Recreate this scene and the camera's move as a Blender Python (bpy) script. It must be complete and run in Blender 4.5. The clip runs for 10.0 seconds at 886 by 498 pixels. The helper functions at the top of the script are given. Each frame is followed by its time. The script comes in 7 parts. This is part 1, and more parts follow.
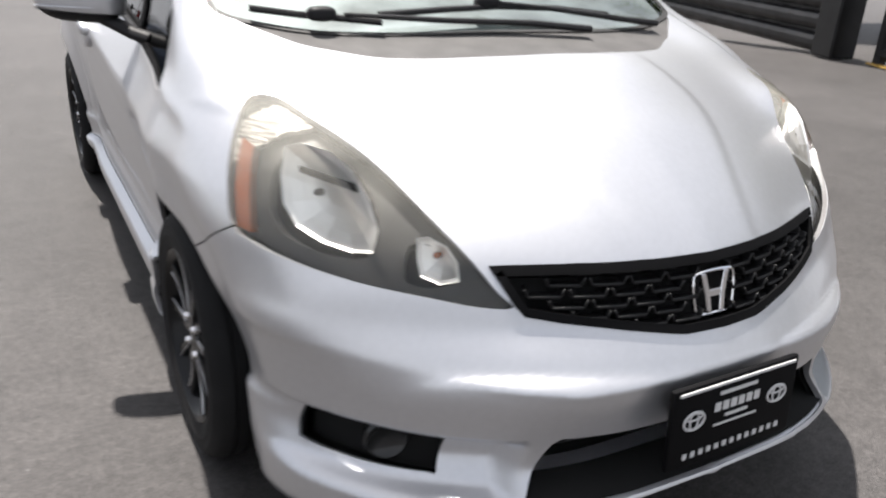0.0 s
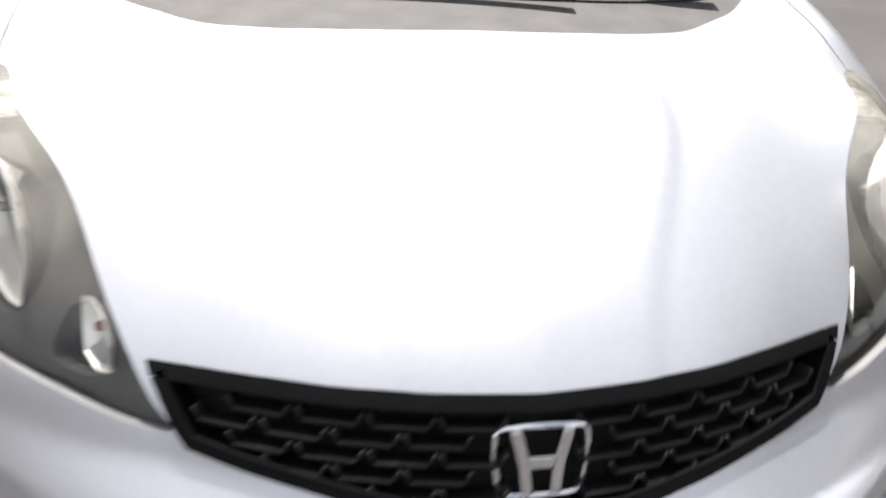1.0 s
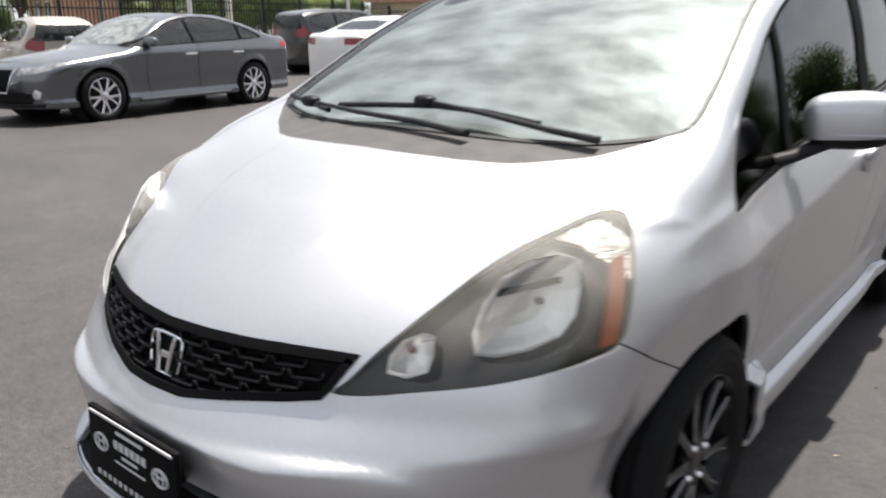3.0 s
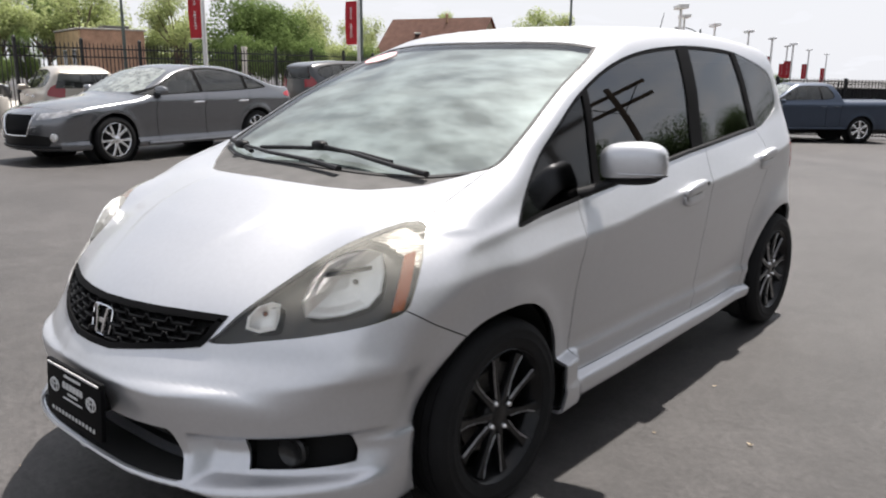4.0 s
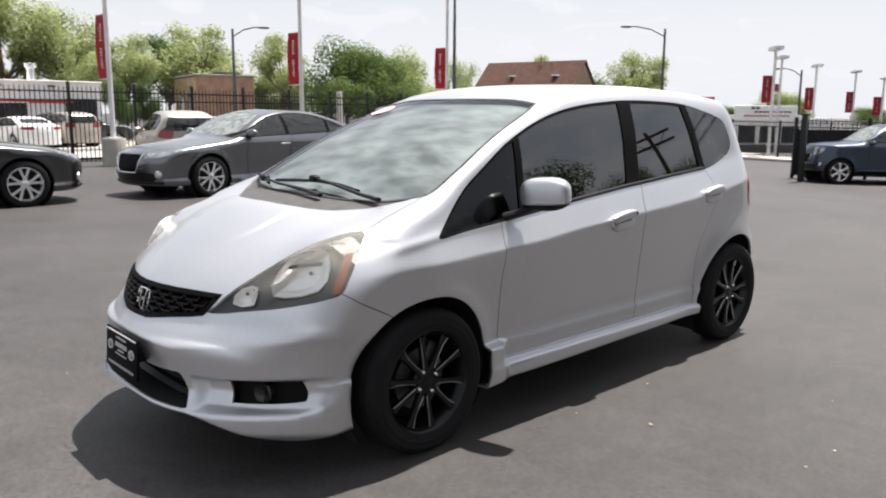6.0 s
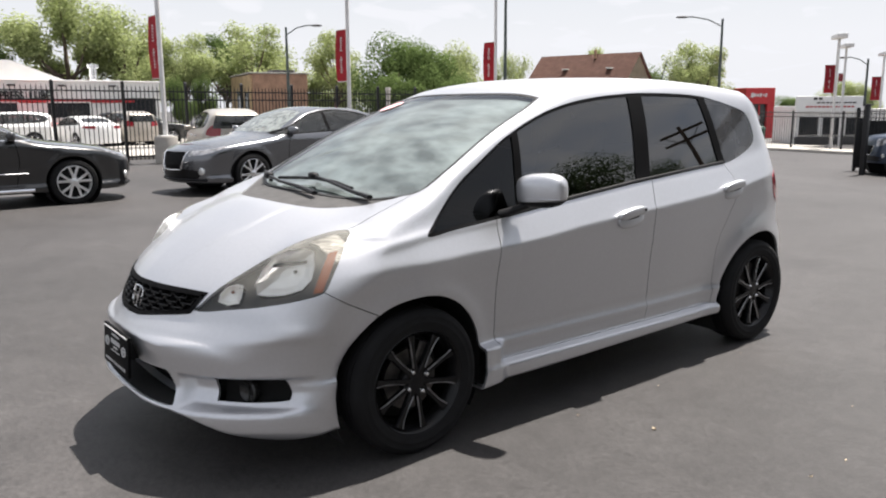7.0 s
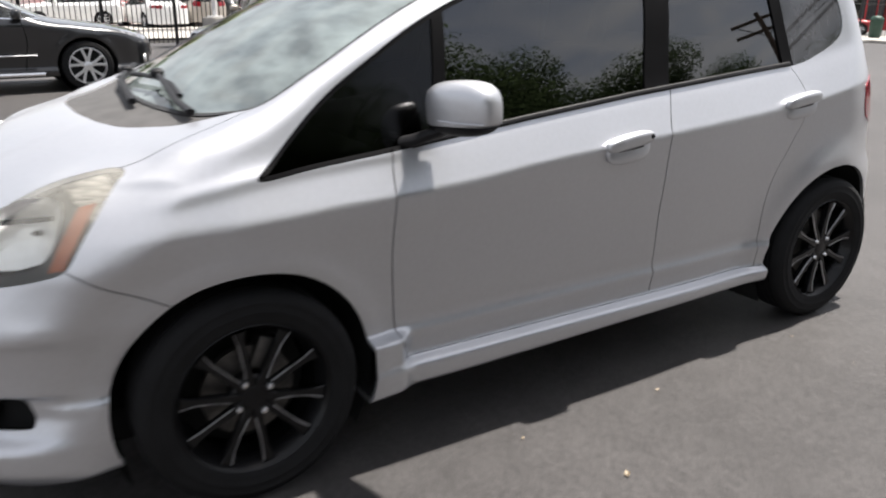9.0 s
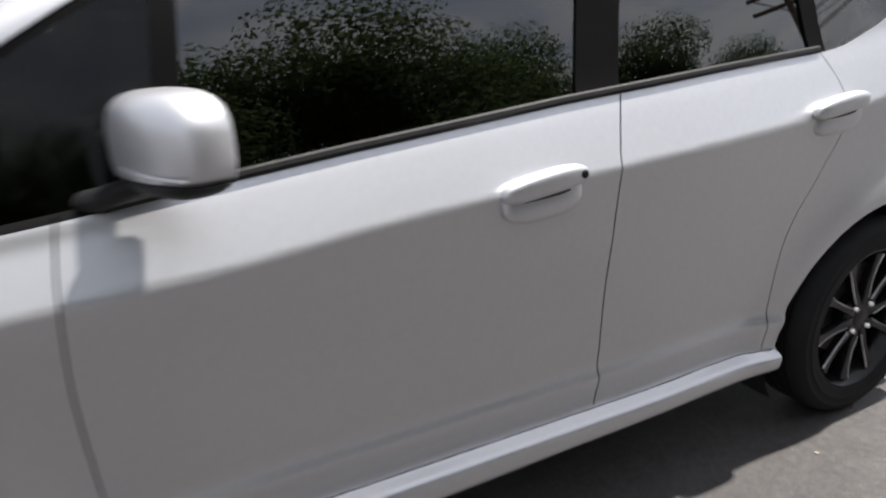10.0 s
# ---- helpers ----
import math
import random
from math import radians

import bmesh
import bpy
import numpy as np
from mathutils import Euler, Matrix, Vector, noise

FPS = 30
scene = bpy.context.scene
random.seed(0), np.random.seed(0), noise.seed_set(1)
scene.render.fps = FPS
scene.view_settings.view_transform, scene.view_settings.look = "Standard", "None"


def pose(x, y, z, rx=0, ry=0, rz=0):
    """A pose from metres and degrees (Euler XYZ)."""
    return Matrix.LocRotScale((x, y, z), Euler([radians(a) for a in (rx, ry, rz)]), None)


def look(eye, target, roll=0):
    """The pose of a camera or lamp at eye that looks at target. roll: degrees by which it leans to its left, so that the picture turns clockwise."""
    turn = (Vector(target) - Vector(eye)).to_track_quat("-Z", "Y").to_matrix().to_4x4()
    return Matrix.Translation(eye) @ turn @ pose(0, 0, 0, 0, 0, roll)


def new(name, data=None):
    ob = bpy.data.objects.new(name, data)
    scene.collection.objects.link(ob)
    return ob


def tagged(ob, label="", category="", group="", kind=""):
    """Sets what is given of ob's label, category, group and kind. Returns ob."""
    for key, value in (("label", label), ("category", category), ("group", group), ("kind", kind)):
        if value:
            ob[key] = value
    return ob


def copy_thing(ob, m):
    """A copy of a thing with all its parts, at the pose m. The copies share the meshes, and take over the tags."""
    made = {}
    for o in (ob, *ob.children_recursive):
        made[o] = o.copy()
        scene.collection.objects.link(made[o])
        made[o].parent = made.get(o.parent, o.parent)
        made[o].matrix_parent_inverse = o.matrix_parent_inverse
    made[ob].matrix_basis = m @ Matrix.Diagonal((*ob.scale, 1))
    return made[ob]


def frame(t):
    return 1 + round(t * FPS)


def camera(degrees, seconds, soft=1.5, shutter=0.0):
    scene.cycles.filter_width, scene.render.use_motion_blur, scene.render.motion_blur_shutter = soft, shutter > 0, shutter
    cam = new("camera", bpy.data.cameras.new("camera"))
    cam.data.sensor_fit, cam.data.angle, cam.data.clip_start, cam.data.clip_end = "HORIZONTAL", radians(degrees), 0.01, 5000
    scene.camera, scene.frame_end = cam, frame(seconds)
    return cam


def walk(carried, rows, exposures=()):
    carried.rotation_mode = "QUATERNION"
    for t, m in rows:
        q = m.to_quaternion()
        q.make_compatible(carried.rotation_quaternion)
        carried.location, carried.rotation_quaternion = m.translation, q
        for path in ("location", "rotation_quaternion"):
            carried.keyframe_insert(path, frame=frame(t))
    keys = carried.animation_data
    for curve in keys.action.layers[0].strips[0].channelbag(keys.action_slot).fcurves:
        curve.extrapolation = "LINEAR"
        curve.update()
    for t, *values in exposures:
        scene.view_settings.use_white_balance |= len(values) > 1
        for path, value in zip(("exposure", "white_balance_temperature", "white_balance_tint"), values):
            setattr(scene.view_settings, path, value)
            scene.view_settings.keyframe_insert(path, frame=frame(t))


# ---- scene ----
cam = camera(59.39, 10.0, soft=2.0, shutter=0.5)
PATH = [
    (0, pose(-1.133, -1.733, 1.253, 67.49, -2.93, -29.21)),
    (0.2, pose(-0.957, -1.686, 1.248, 66.10, -2.30, -27.09)),
    (0.5, pose(-0.660, -1.635, 1.259, 64.64, -0.97, -20.11)),
    (1, pose(-0.241, -1.468, 1.221, 63.79, -2.69, -9.22)),
    (1.5, pose(0.126, -1.312, 1.263, 62.01, -0.04, 6.26)),
    (2, pose(0.550, -1.351, 1.239, 66.10, 0.96, 30.59)),
    (2.5, pose(0.942, -1.510, 1.262, 69.51, 1.23, 37.62)),
    (3, pose(1.371, -1.605, 1.287, 73.74, 0.13, 39.39)),
    (4.5, pose(2.443, -1.895, 1.359, 77.99, -0.02, 42.38)),
    (5, pose(2.722, -1.955, 1.374, 78.78, 0.01, 45.52)),
    (5.5, pose(2.956, -2.039, 1.383, 79.84, -0.64, 46.29)),
    (7, pose(3.236, -1.758, 1.390, 79.74, 0.31, 51.98)),
    (7.5, pose(3.249, -1.614, 1.385, 79.50, -0.32, 52.66)),
    (8, pose(3.094, -1.377, 1.361, 78.31, -1.73, 53.89)),
    (8.5, pose(2.863, -1.009, 1.353, 74.05, -0.82, 55.56)),
    (9, pose(2.645, -0.545, 1.338, 71.68, -0.34, 58.38)),
    (9.5, pose(2.333, -0.092, 1.300, 72.30, -0.84, 58.76)),
    (10, pose(1.991, 0.385, 1.260, 70.49, 0.02, 59.88)),
]
walk(cam, PATH, exposures=[(0, 1.28, 6550, 12), (0.5, 1.32, 6550, 12), (1.0, 1.42, 6550, 12), (1.5, 1.3, 6550, 12), (2.0, 1.2, 6550, 12), (4.5, 1.05, 6550, 12), (7.5, 1.05, 6550, 12), (9.0, 1.18, 6550, 12), (10.0, 1.28, 6550, 12)])

# ---- sky and sun: high sun from behind the hatchback's tail, thin broken cloud ----
SUN_ELEVATION, SUN_AZIMUTH = radians(70), radians(-5)
world = bpy.data.worlds.new("sky")
scene.world = world
world.use_nodes = True
wt = world.node_tree
wt.nodes.clear()
sky = wt.nodes.new("ShaderNodeTexSky")
sky.sky_type, sky.sun_disc = "NISHITA", False
sky.sun_elevation, sky.sun_rotation = SUN_ELEVATION, SUN_AZIMUTH
sky.air_density, sky.dust_density = 1.2, 2.5
w_co = wt.nodes.new("ShaderNodeTexCoord")
w_sep = wt.nodes.new("ShaderNodeSeparateXYZ")
w_add = wt.nodes.new("ShaderNodeMath")
w_add.operation, w_add.inputs[1].default_value = "ADD", 0.18
w_div = wt.nodes.new("ShaderNodeVectorMath")
w_div.operation = "DIVIDE"
w_comb = wt.nodes.new("ShaderNodeCombineXYZ")
w_noise = wt.nodes.new("ShaderNodeTexNoise")
w_noise.inputs["Scale"].default_value, w_noise.inputs["Detail"].default_value, w_noise.inputs["Distortion"].default_value = 2.3, 9, 1.0
w_ramp = wt.nodes.new("ShaderNodeValToRGB")
w_ramp.color_ramp.elements[0].position, w_ramp.color_ramp.elements[0].color = 0.36, (0.42, 0.42, 0.42, 1)
w_ramp.color_ramp.elements[1].position, w_ramp.color_ramp.elements[1].color = 0.62, (1, 1, 1, 1)
w_mix = wt.nodes.new("ShaderNodeMixRGB")
w_mix.inputs[2].default_value = (6.9, 7.1, 7.45, 1)
w_low = wt.nodes.new("ShaderNodeMapRange")
w_low.inputs[1].default_value, w_low.inputs[2].default_value, w_low.inputs[3].default_value, w_low.inputs[4].default_value = 0.08, 0.42, 0.95, 0.0
w_max = wt.nodes.new("ShaderNodeMath")
w_max.operation = "MAXIMUM"
w_bg = wt.nodes.new("ShaderNodeBackground")
w_bg.inputs["Strength"].default_value = 0.063
w_out = wt.nodes.new("ShaderNodeOutputWorld")
for a, b in ((w_co.outputs["Generated"], w_sep.inputs[0]), (w_sep.outputs["Z"], w_add.inputs[0]), (w_add.outputs[0], w_comb.inputs[0]),
             (w_add.outputs[0], w_comb.inputs[1]), (w_add.outputs[0], w_comb.inputs[2]), (w_co.outputs["Generated"], w_div.inputs[0]),
             (w_comb.outputs[0], w_div.inputs[1]), (w_div.outputs[0], w_noise.inputs["Vector"]), (w_noise.outputs["Fac"], w_ramp.inputs[0]),
             (w_ramp.outputs[0], w_max.inputs[0]), (w_sep.outputs["Z"], w_low.inputs[0]), (w_low.outputs[0], w_max.inputs[1]), (w_max.outputs[0], w_mix.inputs[0]), (sky.outputs[0], w_mix.inputs[1]), (w_mix.outputs[0], w_bg.inputs[0]), (w_bg.outputs[0], w_out.inputs[0])):
    wt.links.new(a, b)
sun_data = bpy.data.lights.new("sun", "SUN")
sun_data.energy, sun_data.angle, sun_data.color = 5.0, radians(1.0), (1.0, 0.96, 0.9)
sun = new("sun", sun_data)
sun.matrix_world = look((10 * math.cos(SUN_ELEVATION) * math.sin(SUN_AZIMUTH), 10 * math.cos(SUN_ELEVATION) * math.cos(SUN_AZIMUTH), 10 * math.sin(SUN_ELEVATION)), (0, 0, 0))

# ---- materials ----
def material(name, color, rough=0.5, metal=0.0, vary=0.0, scale=8.0, fine=0.0, fine_scale=200.0, bump=0.0, bump_scale=60.0, coat=0.0, alpha=1.0,
             transmit=0.0, ior=1.45, spec=0.5, second=None, rand=0.0, stretch=(1, 1, 1), rough_vary=0.0):
    """A surface with broad blotches (vary), fine grain, relief, and an even spread between objects (rand)."""
    m = bpy.data.materials.new(name)
    m.use_nodes = True
    nt = m.node_tree
    p = nt.nodes["Principled BSDF"]
    col = (*color, 1)
    p.inputs["Base Color"].default_value = col
    p.inputs["Roughness"].default_value, p.inputs["Metallic"].default_value = rough, metal
    p.inputs["IOR"].default_value, p.inputs["Specular IOR Level"].default_value = ior, spec
    p.inputs["Coat Weight"].default_value, p.inputs["Coat Roughness"].default_value = coat, 0.04
    p.inputs["Alpha"].default_value, p.inputs["Transmission Weight"].default_value = alpha, transmit
    if not (vary or fine or bump or rand or rough_vary):
        return m
    tc = nt.nodes.new("ShaderNodeTexCoord")
    mp = nt.nodes.new("ShaderNodeMapping")
    mp.inputs["Scale"].default_value = stretch
    nt.links.new(tc.outputs["Object"], mp.inputs[0])

    def noise_node(s, detail=6):
        n = nt.nodes.new("ShaderNodeTexNoise")
        n.inputs["Scale"].default_value, n.inputs["Detail"].default_value = s, detail
        nt.links.new(mp.outputs[0], n.inputs["Vector"])
        return n
    last = None

    def blend(factor, a, b):
        mx = nt.nodes.new("ShaderNodeMixRGB")
        nt.links.new(factor, mx.inputs[0])
        for i, c in ((1, a), (2, b)):
            if hasattr(c, "is_output"):
                nt.links.new(c, mx.inputs[i])
            else:
                mx.inputs[i].default_value = c
        return mx.outputs[0]

    def shade(k):
        return tuple(min(1, c * k) for c in color) + (1,)
    if vary:
        n = noise_node(scale)
        r = nt.nodes.new("ShaderNodeValToRGB")
        r.color_ramp.elements[0].position, r.color_ramp.elements[1].position = 0.32, 0.68
        nt.links.new(n.outputs["Fac"], r.inputs[0])
        last = blend(r.outputs[0], shade(1 - vary), (*second, 1) if second else shade(1 + vary))
    if fine:
        n = noise_node(fine_scale, 3)
        mr = nt.nodes.new("ShaderNodeMapRange")
        mr.inputs[1].default_value, mr.inputs[2].default_value, mr.inputs[3].default_value, mr.inputs[4].default_value = 0.3, 0.7, 1 - fine, 1 + fine
        nt.links.new(n.outputs["Fac"], mr.inputs[0])
        mul = nt.nodes.new("ShaderNodeMixRGB")
        mul.blend_type, mul.inputs[0].default_value = "MULTIPLY", 1
        if last is None:
            mul.inputs[1].default_value = col
        else:
            nt.links.new(last, mul.inputs[1])
        nt.links.new(mr.outputs[0], mul.inputs[2])
        last = mul.outputs[0]
    if rand:
        oi = nt.nodes.new("ShaderNodeObjectInfo")
        mr = nt.nodes.new("ShaderNodeMapRange")
        mr.inputs[3].default_value, mr.inputs[4].default_value = 1 - rand, 1 + rand
        nt.links.new(oi.outputs["Random"], mr.inputs[0])
        mul = nt.nodes.new("ShaderNodeMixRGB")
        mul.blend_type, mul.inputs[0].default_value = "MULTIPLY", 1
        if last is None:
            mul.inputs[1].default_value = col
        else:
            nt.links.new(last, mul.inputs[1])
        nt.links.new(mr.outputs[0], mul.inputs[2])
        last = mul.outputs[0]
    if last is not None:
        nt.links.new(last, p.inputs["Base Color"])
    if rough_vary:
        n = noise_node(scale * 1.7)
        mr = nt.nodes.new("ShaderNodeMapRange")
        mr.inputs[1].default_value, mr.inputs[2].default_value, mr.inputs[3].default_value, mr.inputs[4].default_value = 0.3, 0.7, max(0, rough - rough_vary), rough + rough_vary
        nt.links.new(n.outputs["Fac"], mr.inputs[0])
        nt.links.new(mr.outputs[0], p.inputs["Roughness"])
    if bump:
        n = noise_node(bump_scale, 5)
        b = nt.nodes.new("ShaderNodeBump")
        b.inputs["Strength"].default_value, b.inputs["Distance"].default_value = bump, 0.01
        nt.links.new(n.outputs["Fac"], b.inputs["Height"])
        nt.links.new(b.outputs[0], p.inputs["Normal"])
    return m


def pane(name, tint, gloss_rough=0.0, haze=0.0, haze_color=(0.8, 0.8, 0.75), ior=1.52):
    """Thin glass: tinted see-through with mirror gloss by Fresnel, and some milky haze for weathered plastic and for
    painted-in sky sheen.
    """
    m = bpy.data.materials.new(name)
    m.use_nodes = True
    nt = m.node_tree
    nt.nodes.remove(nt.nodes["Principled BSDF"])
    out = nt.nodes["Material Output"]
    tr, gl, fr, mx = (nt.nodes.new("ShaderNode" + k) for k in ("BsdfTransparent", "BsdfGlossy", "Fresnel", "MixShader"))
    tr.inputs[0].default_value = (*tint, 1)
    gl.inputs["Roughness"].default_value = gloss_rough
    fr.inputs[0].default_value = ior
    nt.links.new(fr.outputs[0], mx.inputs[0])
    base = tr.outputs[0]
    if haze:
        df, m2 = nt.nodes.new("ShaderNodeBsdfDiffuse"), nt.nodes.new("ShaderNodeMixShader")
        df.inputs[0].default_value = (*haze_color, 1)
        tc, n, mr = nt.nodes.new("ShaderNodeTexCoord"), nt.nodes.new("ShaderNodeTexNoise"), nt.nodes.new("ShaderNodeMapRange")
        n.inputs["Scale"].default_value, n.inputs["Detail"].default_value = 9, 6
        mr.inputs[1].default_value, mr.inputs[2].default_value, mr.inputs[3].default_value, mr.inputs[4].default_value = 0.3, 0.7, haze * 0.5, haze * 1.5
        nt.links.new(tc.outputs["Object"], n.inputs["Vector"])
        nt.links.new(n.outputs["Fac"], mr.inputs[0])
        # haze grows with height: oxidised plastic, plus sunlit pallor painted towards the top
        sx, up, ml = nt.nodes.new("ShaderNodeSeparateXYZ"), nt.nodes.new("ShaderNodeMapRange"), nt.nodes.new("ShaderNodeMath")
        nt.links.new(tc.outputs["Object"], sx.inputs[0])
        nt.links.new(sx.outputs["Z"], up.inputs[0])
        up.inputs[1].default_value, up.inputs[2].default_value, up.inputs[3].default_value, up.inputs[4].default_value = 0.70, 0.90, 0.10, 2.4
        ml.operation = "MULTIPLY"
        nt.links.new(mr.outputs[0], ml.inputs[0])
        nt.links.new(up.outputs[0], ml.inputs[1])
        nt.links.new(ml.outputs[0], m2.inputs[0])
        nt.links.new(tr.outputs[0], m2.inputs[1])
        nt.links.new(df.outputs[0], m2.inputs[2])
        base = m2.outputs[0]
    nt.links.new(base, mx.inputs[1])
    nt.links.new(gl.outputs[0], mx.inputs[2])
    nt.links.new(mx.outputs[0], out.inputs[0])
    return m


SILVER = material("silver_paint", (0.563, 0.570, 0.593), 0.39, 0.82, vary=0.025, scale=0.8, fine=0.02, fine_scale=70, coat=0.4)
GREY_PAINT = material("grey_paint", (0.15, 0.155, 0.166), 0.27, 0.8, vary=0.02, scale=3, coat=0.9)
BLACK_PAINT = material("black_paint", (0.010, 0.0105, 0.012), 0.28, 0.0, vary=0.05, scale=3, coat=1.0, spec=0.5)
BLUE_PAINT = material("slate_blue_paint", (0.028, 0.042, 0.07), 0.35, 0.4, vary=0.04, scale=3, coat=0.6)
WHITE_PAINT = material("white_paint", (0.75, 0.75, 0.74), 0.35, vary=0.03, scale=2, coat=0.6)
RED_PAINT = material("red_paint", (0.38, 0.02, 0.025), 0.35, vary=0.05, scale=2, coat=0.6)
TAN_PAINT = material("champagne_paint", (0.42, 0.38, 0.33), 0.35, 0.4, vary=0.04, scale=2, coat=0.6)
GRILLE_BLACK = material("grille_black", (0.006, 0.006, 0.0065), 0.5, vary=0.2, scale=20, spec=0.35)
BLACK_PLASTIC = material("black_plastic", (0.012, 0.012, 0.013), 0.5, spec=0.2, vary=0.2, scale=20, bump=0.05, bump_scale=400)
GLOSS_BLACK = material("satin_black", (0.005, 0.005, 0.0055), 0.6, vary=0.1, scale=10, spec=0.06)
COWL_PLASTIC = material("weathered_plastic", (0.06, 0.058, 0.057), 0.75, vary=0.18, scale=14, fine=0.12, fine_scale=300, bump=0.1, bump_scale=300)
RUBBER = material("tyre_rubber", (0.0065, 0.0065, 0.007), 0.8, spec=0.3, vary=0.25, scale=14, fine=0.1, fine_scale=160, bump=0.15, bump_scale=220)
SEAL = material("rubber_seal", (0.012, 0.012, 0.012), 0.6, vary=0.1, scale=30)
CHROME = material("chrome", (0.80, 0.80, 0.81), 0.07, 1.0, vary=0.04, scale=40)
REFLECTOR = material("lamp_reflector", (0.94, 0.94, 0.93), 0.42, 0.9, vary=0.05, scale=30)
RIBBED = material("ribbed_reflector", (0.26, 0.25, 0.23), 0.4, 0.6, vary=0.55, scale=30, bump=0.9, bump_scale=45, stretch=(.6, .6, 5.0))
ALLOY = material("bright_alloy", (0.74, 0.74, 0.75), 0.26, 0.9, vary=0.06, scale=30)
# mottled bright colour: the glints on the black spoke edges, painted in
GLINT_EDGE = material("glint_spoke_edge", (0.30, 0.30, 0.31), 0.3, 0.8, vary=0.7, scale=9)
BLACK_ALLOY = material("black_alloy", (0.006, 0.006, 0.0065), 0.24, 0.0, vary=0.1, scale=20, spec=0.28)
DISC = material("brake_steel", (0.12, 0.115, 0.11), 0.45, 0.9, vary=0.15, scale=50)
DARK_VOID = material("underbody_black", (0.006, 0.006, 0.006), 0.9, vary=0.2, scale=10)
AMBER = material("amber_lens", (0.18, 0.042, 0.008), 0.22, vary=0.10, scale=60, coat=0.3)
RED_LENS = material("red_lens", (0.25, 0.012, 0.02), 0.12, vary=0.08, scale=40, coat=0.5)
HOUSING = material("lamp_housing", (0.018, 0.0175, 0.017), 0.45, vary=0.12, scale=30)
SEAT_CLOTH = material("dark_cloth", (0.03, 0.03, 0.032), 0.9, vary=0.2, scale=30, bump=0.2, bump_scale=300)
DASH = material("dash_plastic", (0.035, 0.035, 0.036), 0.6, vary=0.15, scale=20, bump=0.1, bump_scale=400)
TINT_GLASS = pane("tinted_glass", (0.06, 0.065, 0.065), 0.012, ior=2.1)
QUARTER_GLASS = pane("dark_quarter_glass", (0.05, 0.055, 0.05), 0.05, ior=1.42)
# rear quarter pane: bluish haze paints the sky's reflection over the dark tint
SMOKE_SHEEN_GLASS = pane("smoked_sheen_glass", (0.10, 0.105, 0.11), haze=0.04, haze_color=(0.5, 0.52, 0.56))
SCREEN_GLASS = pane("windscreen_glass", (0.78, 0.82, 0.80))
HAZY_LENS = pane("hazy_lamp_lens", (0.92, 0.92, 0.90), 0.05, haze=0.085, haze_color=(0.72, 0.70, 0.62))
# pale mottled colour: sky and clouds mirrored in the windscreen, painted in
SKY_SHEEN = material("painted_sky_sheen", (0.20, 0.225, 0.232), 0.5, 0.2, vary=0.5, scale=4.5, bump=0.6, bump_scale=6, stretch=(1.0, 2.2, 1.0))
PAPER = material("sticker_paper", (0.80, 0.45, 0.47), 0.6, vary=0.1, scale=30)
WHITE_INK = material("white_ink", (0.52, 0.52, 0.52), 0.5, vary=0.04, scale=40)
IRON = material("black_iron", (0.014, 0.014, 0.015), 0.5, 0.2, vary=0.2, scale=5)
POLE_WHITE = material("white_pole", (0.62, 0.61, 0.60), 0.45, vary=0.08, scale=3)
POLE_GREEN = material("weathered_green_pole", (0.07, 0.085, 0.08), 0.5, 0.3, vary=0.15, scale=4)
CONCRETE = material("concrete", (0.36, 0.34, 0.31), 0.9, vary=0.14, scale=2.2, fine=0.12, fine_scale=60, bump=0.25, bump_scale=60, rand=0.06)
ROAD_GREY = material("worn_road", (0.16, 0.155, 0.15), 0.92, vary=0.15, scale=0.6, fine=0.2, fine_scale=90)
BIN_GREEN = material("green_paint", (0.02, 0.06, 0.04), 0.5, vary=0.15, scale=4)
BANNER = material("red_banner", (0.30, 0.018, 0.03), 0.7, vary=0.12, scale=3)
STUCCO = material("white_wall", (0.66, 0.65, 0.63), 0.85, vary=0.06, scale=1.2, fine=0.05, fine_scale=40)
STUCCO_RED = material("red_wall", (0.40, 0.025, 0.03), 0.6, vary=0.1, scale=1.5)
ROOF_WHITE = material("white_roof", (0.72, 0.70, 0.68), 0.8, vary=0.06, scale=1)
BRICK_RED = material("brick_wall", (0.40, 0.24, 0.16), 0.9, vary=0.2, scale=1.5, fine=0.2, fine_scale=14)
BRICK_YELLOW = material("yellow_brick_wall", (0.50, 0.35, 0.20), 0.9, vary=0.15, scale=1.5, fine=0.15, fine_scale=14)
ROOF_BROWN = material("brown_shingles", (0.16, 0.085, 0.065), 0.9, vary=0.18, scale=2, fine=0.25, fine_scale=22)
SIDING = material("tan_siding", (0.60, 0.49, 0.36), 0.85, vary=0.08, scale=2)
DARK_PANE = material("dark_window", (0.02, 0.022, 0.025), 0.1, vary=0.2, scale=2)
BLACK_STEEL = material("black_painted_steel", (0.012, 0.012, 0.013), 0.42, 0.3, vary=0.35, scale=2.5, rough_vary=0.12)
MESH_SCREEN = material("black_privacy_mesh", (0.02, 0.02, 0.02), 0.9, vary=0.3, scale=3)
BARK = material("bark", (0.13, 0.10, 0.075), 0.95, vary=0.25, scale=3, bump=0.6, bump_scale=14)
YELLOW_LINE = material("faded_yellow_paint", (0.55, 0.34, 0.08), 0.8, vary=0.2, scale=4)
DRY_LEAF = material("pale_dry_leaf", (0.62, 0.52, 0.38), 0.8, vary=0.2, scale=60, rand=0.25)


